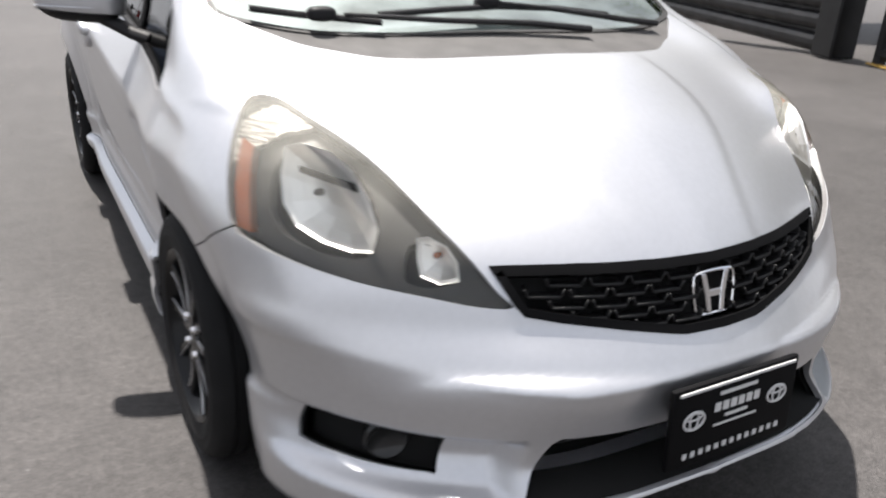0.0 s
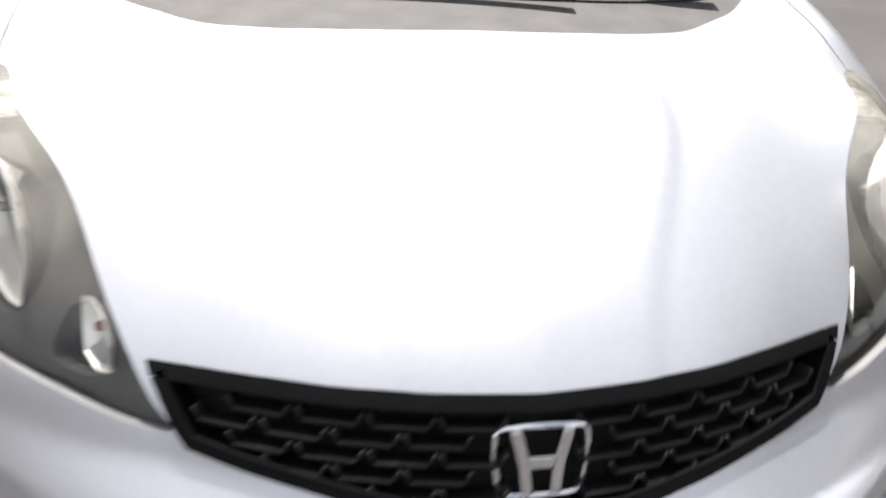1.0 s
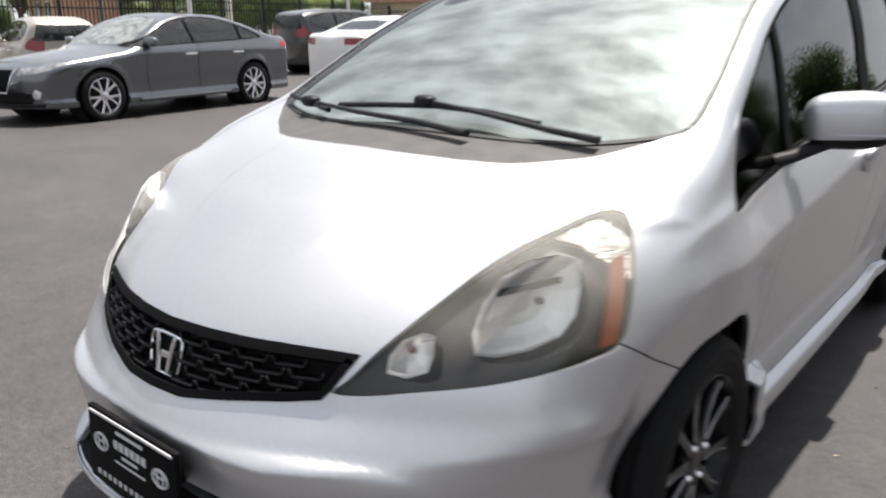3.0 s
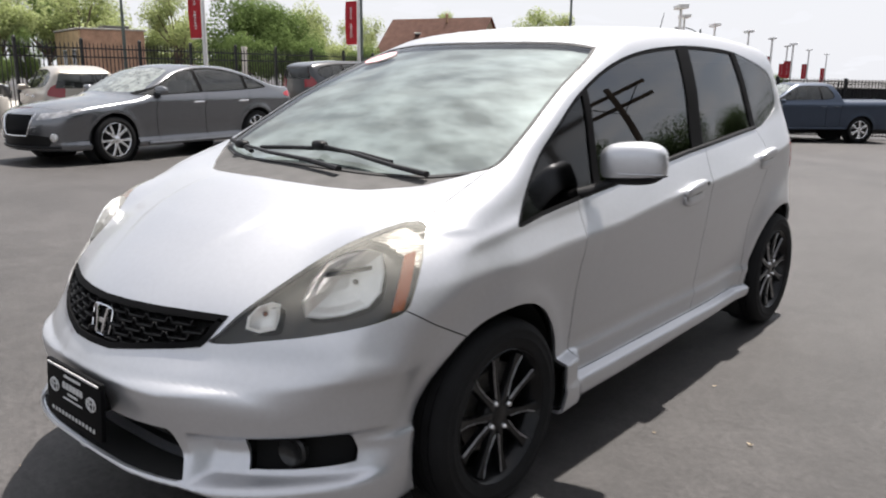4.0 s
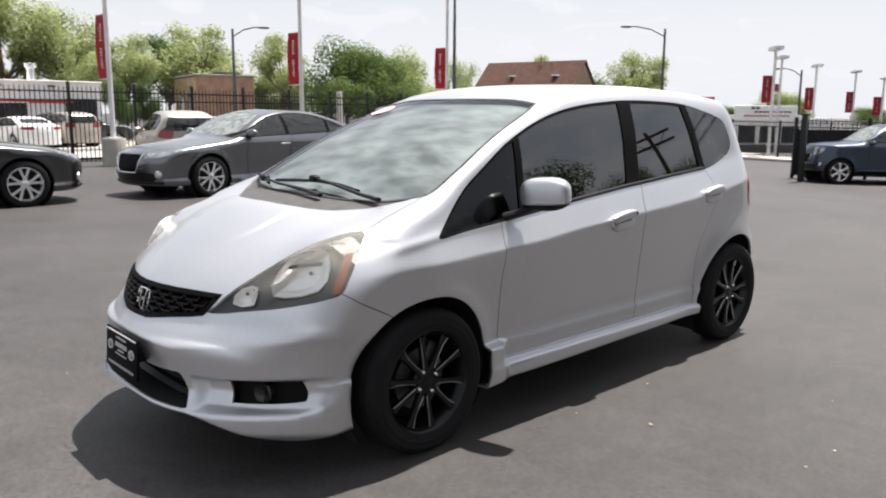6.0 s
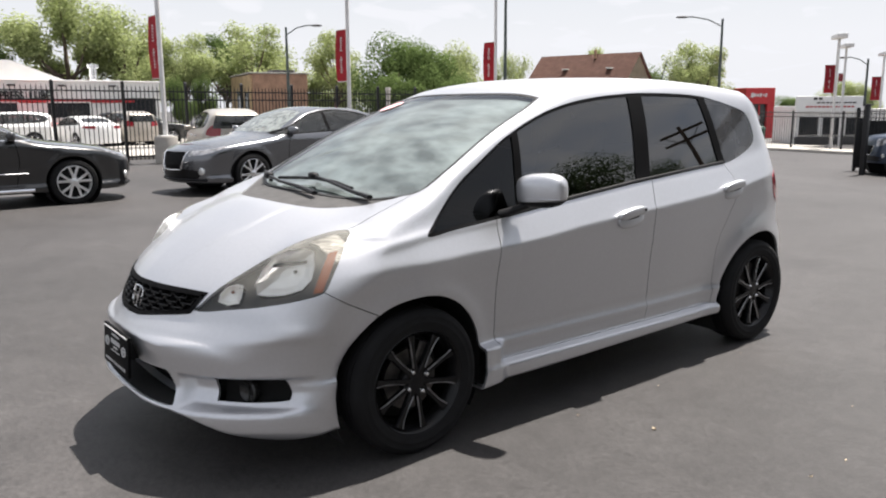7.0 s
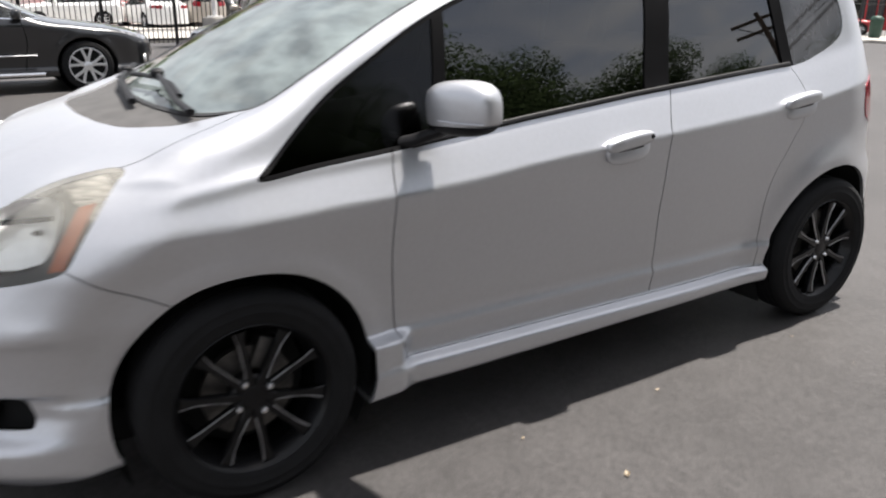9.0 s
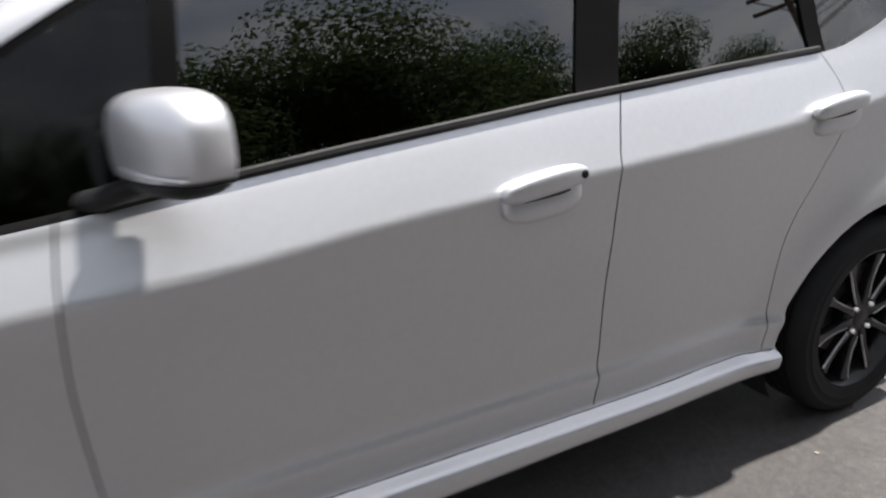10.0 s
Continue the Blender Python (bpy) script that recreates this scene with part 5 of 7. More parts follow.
box(bm, (1.2, .16, .56), (0, 2.32, .88), (-16, 0, 0), .06)
part("rear_bench", bm, SEAT_CLOTH, HATCH)
bm = bmesh.new()
ringp = [pose(.36, .62, .90, 62, 0, 0) @ Vector((.18 * math.cos(a), .18 * math.sin(a), 0)) for a in np.linspace(0, 2 * math.pi, 30)]
tube(bm, ringp, .014, 8)
for a in (0, math.pi, 1.5 * math.pi):
    tube(bm, [pose(.36, .62, .90, 62, 0, 0) @ Vector((0, 0, -.02)), pose(.36, .62, .90, 62, 0, 0) @ Vector((.18 * math.cos(a), .18 * math.sin(a), 0))], .014, 6)
part("steering_wheel", bm, DASH, HATCH)


# ---- ground: one sheet, level under the cars, falling towards the street behind ----
def ground_z(x, y):
    u = y + .5 * (x + 7)
    return float(-.80 * step(11, 24, np.array(u)) - .28 * step(24, 42, np.array(u)) - .30 * step(-23.0, -33.0, np.array(x)) * (1 - step(11, 24, np.array(u))))


bm = bmesh.new()
ticks = sorted({round(v, 3) for s in (1, -1) for v in [s * q for q in (list(np.arange(0, 60, 2.5)) + [70, 90, 120, 180, 300, 600])]})
grid = [[bm.verts.new((x, y, ground_z(x, y))) for y in ticks] for x in ticks]
for i in range(len(ticks) - 1):
    for j in range(len(ticks) - 1):
        bm.faces.new((grid[i][j], grid[i + 1][j], grid[i + 1][j + 1], grid[i][j + 1]))
ground = tagged(part("ground", bm, ASPHALT, None), "dark worn asphalt of a car lot", "ground", kind="structure")


def strip(name, x0, x1, y0, y1, h, mat, label, cell=None):
    """A raised paved strip that follows the ground."""
    bm = bmesh.new()
    nx, ny = max(1, int((x1 - x0) / (cell or 6))), max(1, int((y1 - y0) / (cell or 4)))
    gap = .012 if cell else 0
    for i in range(nx):
        for j in range(ny):
            a0, a1 = x0 + (x1 - x0) * i / nx + gap, x0 + (x1 - x0) * (i + 1) / nx - gap
            b0, b1 = y0 + (y1 - y0) * j / ny + gap, y0 + (y1 - y0) * (j + 1) / ny - gap
            top = [bm.verts.new((x, y, ground_z(x, y) + h)) for x, y in ((a0, b0), (a1, b0), (a1, b1), (a0, b1))]
            low = [bm.verts.new((v.co.x, v.co.y, v.co.z - h - .1)) for v in top]
            bm.faces.new(top)
            for k in range(4):
                bm.faces.new((top[k], low[k], low[(k + 1) % 4], top[(k + 1) % 4]))
    return tagged(part(name, bm, mat, None, smooth=False), label, "pavement", kind="structure")


strip("pavement_street", -23.0, -19.6, -40, 45, .12, CONCRETE, "pale concrete sidewalk slabs along the street", 1.7)
strip("road_street", -33.0, -23.0, -60, 60, .012, ROAD_GREY, "worn grey street beyond the fence")
strip("pavement_lot", -41.0, -33.0, -30, 30, .05, CONCRETE, "concrete apron before the low white building", 4)
strip("pavement_corner", -24.0, 14.0, 37.5, 41.5, .14, CONCRETE, "pale concrete kerb and sidewalk by the gate", 2)

# small dry leaves and petals lying about
bm = bmesh.new()
n = 7
top = []
for i in range(n):
    u = i / (n - 1) * 2 - 1
    w = .011 * (1 - u * u) + .001
    top.append([bm.verts.new((u * .022, s * w, .004 + .006 * u * u + .003 * abs(s))) for s in (-1, 0, 1)])
for a, b in zip(top, top[1:]):
    for k in range(2):
        bm.faces.new((a[k], a[k + 1], b[k + 1], b[k]))
bmesh.ops.solidify(bm, geom=bm.faces[:], thickness=.0012)
leaf = tagged(part("fallen_leaf", bm, DRY_LEAF, None), "small pale dry leaf on the asphalt", "leaf", "fallen leaves")
random.seed(5)
spots = [(1.273, .941, .62), (.953, 1.398, .55), (.96, .798, .5), (.914, 2.212, .5), (1.939, 1.283, .6), (1.923, 1.039, .6), (1.692, 1.875, .55)]
while len(spots) < 120:
    q = (random.uniform(-4, 4.5), random.uniform(-2.6, 9), random.uniform(.16, .42))
    if not (-.8 < q[0] < .8 and -.9 < q[1] < 3.2):
        spots.append(q)
for i, (x, y, s) in enumerate(spots):
    m = pose(x, y, ground_z(x, y) + .002, random.uniform(-8, 8), random.uniform(-8, 8), random.uniform(0, 360)) @ Matrix.Scale(s, 4)
    if i:
        copy_thing(leaf, m)
    else:
        leaf.matrix_world = m


# ---- iron fence along the street, and by the gate ----
def fence_x(y):
    return -18.3 - .14 * (y - 5)


fence = thing("iron_fence", "black wrought iron picket fence along the sidewalk", "fence")


def shared(name, mesh, mat, parent, m):
    if not mesh.materials:
        mesh.materials.append(mat)
    ob = new(name, mesh)
    ob.parent = parent
    ob.matrix_local = m
    return ob


def make_mesh(bm, name):
    me = bpy.data.meshes.new(name)
    bm.normal_update()
    bm.to_mesh(me)
    bm.free()
    return me


bm = bmesh.new()
box(bm, (.075, .075, 2.10), (0, 0, 1.05), bevel=.004, segments=1)
box(bm, (.095, .095, .05), (0, 0, 2.12), bevel=.01, segments=1, taper=.4)
POST_MESH = make_mesh(bm, "fence_post")
bm = bmesh.new()
box(bm, (.020, .020, 1.90), (0, 0, 1.02))
box(bm, (.020, .020, .07), (0, 0, 2.005), taper=.1)
PICKET_MESH = make_mesh(bm, "picket")
PANEL = 1.75
y = -9.6
count = 0
while y < 31:
    x0, x1 = fence_x(y), fence_x(y + PANEL)
    z0 = ground_z(x0, y)
    shared("fence_post", POST_MESH, IRON, fence, pose(x0, y, z0))
    ang = math.degrees(math.atan2(-(x1 - x0), PANEL))
    length = math.hypot(x1 - x0, PANEL)
    for h in (.16, 1.66, 1.88):
        bm = bmesh.new()
        box(bm, (.03, length - .07, .035), ((x0 + x1) / 2, y + PANEL / 2, z0 + h), (0, 0, ang))
        part("fence_rail", bm, IRON, fence, smooth=False)
    if y < 24:
        for k in range(1, 15):
            count += 1
            t = k / 15
            shared("picket", PICKET_MESH, IRON, fence, pose(x0 + (x1 - x0) * t, y + PANEL * t, z0))
    y += PANEL


def far_fence(label, a, b, height, screen=False):
    """A run of picket fence seen from afar; its pickets too fine to pick apart."""
    f = thing("iron_fence", label, "fence")
    a, b = Vector(a), Vector(b)
    n = max(1, round((b - a).length / 2.4))
    ang = math.degrees(math.atan2(b.y - a.y, b.x - a.x))
    for i in range(n + 1):
        q = a.lerp(b, i / n)
        bm = bmesh.new()
        box(bm, (.09, .09, height + .08), (q.x, q.y, ground_z(q.x, q.y) + height / 2), (0, 0, ang), .004, segments=1)
        part("fence_post", bm, IRON, f, smooth=False)
    for h in (.12, height - .30, height - .08):
        for i in range(n):
            p0, p1 = a.lerp(b, i / n), a.lerp(b, (i + 1) / n)
            bm = tube(bmesh.new(), [(p.x, p.y, ground_z(p.x, p.y) + h) for p in (p0, p1)], .02, 4)
            part("fence_rail", bm, IRON, f, smooth=False)
    bm = bmesh.new()
    m = int((b - a).length / .125)
    for i in range(m):
        q = a.lerp(b, (i + .5) / m)
        box(bm, (.018, .018, height - .04), (q.x, q.y, ground_z(q.x, q.y) + height / 2 + .03), (0, 0, ang))
    tagged(part("fence_infill", bm, IRON, f, smooth=False), kind="stuff")
    if screen:
        bm = bmesh.new()
        nrm = Vector((-(b - a).y, (b - a).x)).normalized() * .05
        box(bm, ((b - a).length, .012, height - .5), ((a.x + b.x) / 2 + nrm.x, (a.y + b.y) / 2 + nrm.y, ground_z((a.x + b.x) / 2, (a.y + b.y) / 2) + height / 2 + .12), (0, 0, ang))
        part("privacy_screen", bm, MESH_SCREEN, f, "black mesh screen")
    return f


far_fence("black iron fence beside the sidewalk beyond the gate", (-24.0, 39.0), (-4.0, 43.0), 2.1)
far_fence("black iron fence with mesh screen behind the pickup", (-9.2, 25.9), (12.8, 46.0), 2.1, True)
gate = thing("gate_post", "thick black steel gate post", "post", at=(-8.06, 23.98, ground_z(-8.06, 23.98)))
bm = bmesh.new()
box(bm, (.15, .15, 2.2), (0, 0, 1.1), bevel=.01)
box(bm, (.24, .24, .06), (0, 0, 2.22), bevel=.02)
part("post", bm, IRON, gate)


# ---- light poles with red banners ----
def banner_pole(x, y, height, top, width, turn, drop=1.6, head=False, base=True, thick=.065):
    z = ground_z(x, y)
    p = thing("light_pole", "white light pole with a red banner" + (" on a concrete footing" if base else ""), "pole", "banner poles", (x, y, z))
    if base:
        bm = bmesh.new()
        lathe(bm, [(.30, 0), (.30, .66), (.285, .70), (.0, .705)], n=28)
        part("footing", bm, CONCRETE, p, "round concrete footing")
        bm = bmesh.new()
        box(bm, (.32, .32, .03), (0, 0, .72), bevel=.006)
        part("base_plate", bm, POLE_WHITE, p)
    bm = bmesh.new()
    tube(bm, [(0, 0, .7 if base else 0), (0, 0, height * .5), (0, 0, height)], [thick, thick * .92, thick * .8], 12)
    part("shaft", bm, POLE_WHITE, p)
    d = Vector((math.cos(radians(turn)), math.sin(radians(turn)), 0))
    bm = bmesh.new()
    n = 14
    side = Vector((-d.y, d.x, 0))
    rows = [[bm.verts.new(d * (.08 + width * u) + side * (.05 * math.sin(3.1 * v) * u) + Vector((0, 0, top - z - drop * v))) for u in (0, .33, .66, 1)] for v in np.linspace(0, 1, n)]
    for r0, r1 in zip(rows, rows[1:]):
        for k in range(3):
            bm.faces.new((r0[k], r0[k + 1], r1[k + 1], r1[k]))
    bmesh.ops.solidify(bm, geom=bm.faces[:], thickness=.004)
    flag = part("banner", bm, BANNER, p, "dark red cloth banner with pale print")
    for k in range(15):
        v = .16 + .047 * k
        if k in (6, 7):
            continue
        bm = box(bmesh.new(), (width * (.14, .20, .17, .11)[k % 4] * (1 if base else .6), .016, drop * (.022 if k % 3 else .030)),
                 tuple(d * (.08 + width * .5) + side * (.05 * math.sin(3.1 * v) * .5) + Vector((0, 0, top - z - drop * v))), (0, 0, turn))
        part("banner_mark", bm, WHITE_INK, flag, smooth=False)
    for v in (0, 1):
        bm = bmesh.new()
        tube(bm, [Vector((0, 0, top - z - drop * v)), d * (width + .1) + Vector((0, 0, top - z - drop * v))], .012, 6)
        part("banner_arm", bm, POLE_WHITE, p)
    if head:
        bm = bmesh.new()
        box(bm, (head, .5, .22), (0, 0, height + .1), (0, 0, turn - 90), .04)
        part("lamp_head", bm, POLE_WHITE, p)
    return p


banner_pole(-17.5, 5.2, 9, 3.80, .58, 182)
banner_pole(-18.35, 11.35, 9, 3.85, .58, 182)
banner_pole(-20.2, 19.2, 9, 3.95, .58, 182)


# ---- other parked cars: the same skin tool with plainer outlines ----
KINDS = {
    "sedan": dict(nose=-.97, tail=3.93, base=.20, wheel=.335, wb=2.825, half=.915, track=.80, hips=.86,
                  top=[(-1.0, .58), (-.94, .70), (-.80, .77), (-.5, .855), (0, .925), (.38, .985), (.62, 1.10), (1.2, 1.365), (1.65, 1.44), (2.2, 1.43), (2.75, 1.31), (3.2, 1.155), (3.45, 1.11), (3.8, 1.085), (3.95, .98)],
                  glass=[(.50, .965), (.86, 1.12), (1.25, 1.30), (1.7, 1.378), (2.2, 1.365), (2.7, 1.25), (3.08, 1.09), (2.95, 1.045), (2.2, 1.01), (1.4, .985)], bars=[1.62, 2.62],
                  screen=[(0, .44), (.45, .50), (.68, .62), (.66, .80), (.56, 1.20), (.3, 1.27), (0, 1.30)], back=[(0, 2.62), (.5, 2.66), (.56, 2.72), (.60, 3.12), (.4, 3.22), (0, 3.26)],
                  doors=[.72, 1.66, 2.62], lamp=[(-.98, .635), (-.80, .665), (-.50, .765), (-.47, .80), (-.80, .735), (-.98, .70)], tail_lamp=[(3.52, .92), (3.98, .86), (3.98, .98), (3.62, .99)]),
    "suv": dict(nose=-.92, tail=3.60, base=.24, wheel=.35, wb=2.62, half=.91, track=.79, hips=.95,
                top=[(-.95, .70), (-.86, .88), (-.6, .98), (-.2, 1.04), (.28, 1.10), (.5, 1.22), (1.1, 1.55), (1.5, 1.64), (2.4, 1.65), (3.0, 1.61), (3.4, 1.52), (3.58, 1.30), (3.66, 1.0)],
                glass=[(.46, 1.10), (.8, 1.28), (1.2, 1.47), (1.6, 1.55), (2.5, 1.55), (3.1, 1.47), (3.3, 1.32), (3.1, 1.18), (2.4, 1.13), (1.4, 1.10)], bars=[1.5, 2.45],
                screen=[(0, .34), (.45, .40), (.70, .52), (.68, .70), (.58, 1.12), (.3, 1.20), (0, 1.22)], back=None,
                doors=[.66, 1.55, 2.45], lamp=[(-.95, .78), (-.7, .82), (-.42, .95), (-.75, .94), (-.95, .86)], tail_lamp=[(3.40, .98), (3.7, .95), (3.7, 1.22), (3.48, 1.24)], rear=[(-.62, 1.14), (.62, 1.14), (.52, 1.47), (-.52, 1.47)]),
    "pickup": dict(nose=-.76, tail=5.0, base=.40, wheel=.40, wb=3.70, half=1.01, track=.86, hips=1.16,
                   top=[(-.80, .98), (-.74, 1.17), (-.55, 1.27), (-.2, 1.32), (.52, 1.38), (.74, 1.49), (1.32, 1.82), (1.62, 1.92), (2.45, 1.93), (2.70, 1.89), (2.84, 1.62), (2.94, 1.40), (3.0, 1.385), (4.92, 1.385), (5.0, 1.2)],
                   glass=[(.80, 1.36), (1.08, 1.53), (1.42, 1.73), (1.72, 1.82), (2.45, 1.82), (2.62, 1.74), (2.70, 1.42), (1.7, 1.37)], bars=[2.30],
                   screen=[(0, .58), (.5, .64), (.80, .78), (.74, .97), (.64, 1.34), (.3, 1.42), (0, 1.44)], back=None,
                   doors=[.84, 2.46, 2.96], lamp=[(-.82, .94), (-.58, .96), (-.44, 1.16), (-.62, 1.18), (-.82, 1.08)], tail_lamp=[(4.80, .95), (5.06, .95), (5.06, 1.28), (4.82, 1.28)]),
}


def car_skin(k, h=.036):
    top = pchip(*zip(*k["top"]))
    belt = k["hips"]
    tall = max(z for _, z in k["top"])
    over = pchip([0, .05, .14, .26, .45, .62, .9], [0, .010, .055, .105, .20, .32, .60])
    under = pchip([k["base"], k["base"] + .08, .34, .42, .60, belt], [.03, .012, .05, .045, .02, 0])
    plan = pchip([k["nose"], k["nose"] + .25, k["nose"] + .75, 1.2, k["tail"] - .9, k["tail"] - .2, k["tail"]], [.80, .88, .965, 1.0, .985, .93, .86])

    def field(x, y, z):
        x = np.abs(x)
        v = z - belt
        flare = 0
        for hub in (0, k["wb"]):
            r = np.hypot(y - hub, z - k["wheel"])
            flare = flare + .014 * np.exp(-((r - k["wheel"] * 1.2) / .06) ** 2)
        side = x - (k["half"] * plan(y) - np.where(v < 0, under(z), over(v)) + flare)
        crown = (z - top(y - .16 * x * x) + .07 * x * x) * .85
        nose = (k["nose"] + .42 * x * x + .25 * x ** 6 - y - .05 * np.cos((z - .55) * 4)) * .85
        tail = (y - k["tail"] + .22 * x * x + .2 * x ** 6 + .10 * np.clip(z - .8, 0, 1))
        f = smax(crown, side, .09)
        f = smax(f, nose, .10)
        f = smax(f, tail, .08)
        return smax(f, k["base"] - z, .04)
    s = Skin(field, (0, k["nose"] - .12, k["base"] - .05), (k["half"] + .06, k["tail"] + .12, tall + .06), h)
    loop = smooth_loop(k["glass"], 4)
    loop_in = inset(loop, .018)
    s.cut(SIDE_VIEW, loop)
    s.cut(SIDE_VIEW, loop_in)
    for y in k["bars"]:
        for d in (-.03, .03):
            s.cut(SIDE_VIEW, [(y + d + .05, belt - .1), (y + d - .03, tall)], False)
    s.name[s.region(SIDE_VIEW, loop)] = 2
    c = s.flat(SIDE_VIEW, s.centres())
    bars = np.zeros(len(c), bool)
    for y in k["bars"]:
        bars |= np.abs(c[:, 0] - (y + .05 - .08 * (c[:, 1] - belt + .1) / (tall - belt + .1))) < .03
    s.name[s.region(SIDE_VIEW, loop_in) & ~bars] = 1
    for poly in (k["screen"], k["back"]):
        if poly:
            pl = smooth_loop(poly, 4, False)
            pl = np.concatenate([pl, pl[::-1][1:-1] * [-1, 1]])
            s.cut(TOP_VIEW, pl, where=lambda p: p[:, 2] > .9)
            s.name[s.region(TOP_VIEW, pl) & (s.centres()[:, 2] > .9) & (s.name == 0)] = 3
    if "rear" in k:
        s.cut(REAR_VIEW, k["rear"], where=lambda p: p[:, 1] > 2.8)
        s.name[s.region(REAR_VIEW, k["rear"]) & (s.centres()[:, 1] > 2.8) & (s.name == 0)] = 3
    for hub in (0, k["wb"]):
        a = np.linspace(0, 2 * np.pi, 40, endpoint=False)
        r = k["wheel"] * 1.16
        ring = np.stack([hub + r * np.cos(a), k["wheel"] + r * np.sin(a)], 1)
        s.cut(SIDE_VIEW, ring, least=-.3)
        q = s.centres()
        s.name[(np.hypot(q[:, 1] - hub, q[:, 2] - k["wheel"]) < r) & (q[:, 0] > .45)] = -2
    for nm, num in (("lamp", 4), ("tail_lamp", 5)):
        pl = smooth_loop(k[nm], 3)
        s.cut(SIDE_VIEW, pl, least=-.05)
        s.name[s.region(SIDE_VIEW, pl, -.05) & (s.name == 0) & (s.centres()[:, 0] > .42)] = num
    gr = np.array([(-.36, .71), (.36, .71), (.27, .43), (-.27, .43)]) + [0, (.10 if tall > 1.6 else 0) + (.14 if tall > 1.8 else 0)]
    s.cut(FRONT_VIEW, gr, where=lambda p: p[:, 1] < -.4)
    s.name[s.region(FRONT_VIEW, gr) & (s.centres()[:, 1] < -.4) & (s.name == 0)] = 6
    low = np.array([(-.66, .40), (-.42, .43), (.42, .43), (.66, .40), (.56, .27), (-.56, .27)]) + [0, k["base"] - .20]
    s.cut(FRONT_VIEW, low, where=lambda p: p[:, 1] < -.4)
    s.name[s.region(FRONT_VIEW, low) & (s.centres()[:, 1] < -.4) & (s.name == 0)] = 7
    for y in k["doors"]:
        s.groove(SIDE_VIEW, smooth_loop([(y + .05, belt + .12), (y, belt - .1), (y, .6), (y + .05, k["base"] + .1)], 3, False), .010)
    return s


# pale haze in both panes paints in the sky they would mirror
SHEEN_SCREEN = pane("sheen_windscreen", (0.40, 0.43, 0.42), haze=0.13, haze_color=(0.55, 0.60, 0.58))
SHEEN_GLASS = pane("sheen_glass", (0.34, 0.37, 0.37), haze=0.02, haze_color=(0.6, 0.63, 0.63))
BRIGHT_RIM = material("bright_rim", (0.74, 0.74, 0.74), 0.3, 0.7, vary=0.05, scale=20)
LAMP_GLASS = material("clear_lamp_lens", (0.32, 0.32, 0.33), 0.14, 0.6, vary=0.5, scale=14, coat=1.0)
CAR_SKINS = {n: car_skin(k) for n, k in KINDS.items()}
CAR_MESHES = {}
for kn, s in CAR_SKINS.items():
    CAR_MESHES[kn] = {"body": s.mesh(s.name == 0, 0, 0, .02), "lining": s.mesh((s.name != 1) & (s.name != 3) & (s.name != -2), 0, -.03, 0),
                      "screen": s.mesh((s.name == 3) & (s.centres()[:, 1] < 2), 0, -.004, 0), "back": s.mesh((s.name == 3) & (s.centres()[:, 1] >= 2), 0, -.004, 0) if KINDS[kn]["back"] or "rear" in KINDS[kn] else None, "grille": s.mesh(s.name == 6, 0, -.02, 0), "lower": s.mesh(s.name == 7, 0, -.02, 0)}
    for sd in (1, -1):
        CAR_MESHES[kn][sd] = [s.mesh(s.name == q, sd, o, rm) for q, o, rm in ((1, -.008, 0), (2, -.003, .01), (4, .003, .01), (5, .003, .01))]


def plain_wheel(parent, k, x, y, sd, rim, spokes, split):
    r = k["wheel"]
    m = pose(x * sd, y, r, 0, 90 * sd, 0)
    bm = bmesh.new()
    lathe(bm, [(r * .74, -.09), (r * .82, -.105), (r * .95, -.095), (r, -.07), (r, .07), (r * .95, .095), (r * .82, .105), (r * .74, .09)], n=40, closed=True)
    bm.transform(m)
    tyre = part("wheel", bm, RUBBER, parent, "road wheel with alloy rim")
    bm = bmesh.new()
    lathe(bm, [(r * .75, -.08), (r * .76, .085), (r * .72, .092), (r * .68, .075), (r * .67, -.08)], n=40, closed=True)
    bm.transform(m)
    part("rim", bm, rim, tyre)
    bm = bmesh.new()
    lathe(bm, [(0, .02), (r * .68, .02), (r * .68, .01), (0, .01)], n=24)
    bm.transform(m)
    part("wheel_back", bm, DARK_VOID, tyre)
    for i in range(spokes):
        bm = bmesh.new()
        for dx in ((-1, 1) if split else (0,)):
            a = 360 / spokes * i
            tube(bm, [pose(0, 0, 0, 0, 0, a) @ Vector(q) for q in ((r * .06, 0, .07), (r * .30, dx * r * .05, .078), (r * .71, dx * r * .20, .078))], [r * .09, r * .055, r * .06] if split else [r * .12, r * .09, r * .13], 8, .5)
        bm.transform(m)
        part("spoke", bm, rim, tyre)
    bm = bmesh.new()
    lathe(bm, [(r * .17, .03), (r * .17, .085), (r * .12, .095), (0, .097)], n=20)
    bm.transform(m)
    part("hub", bm, rim, tyre)


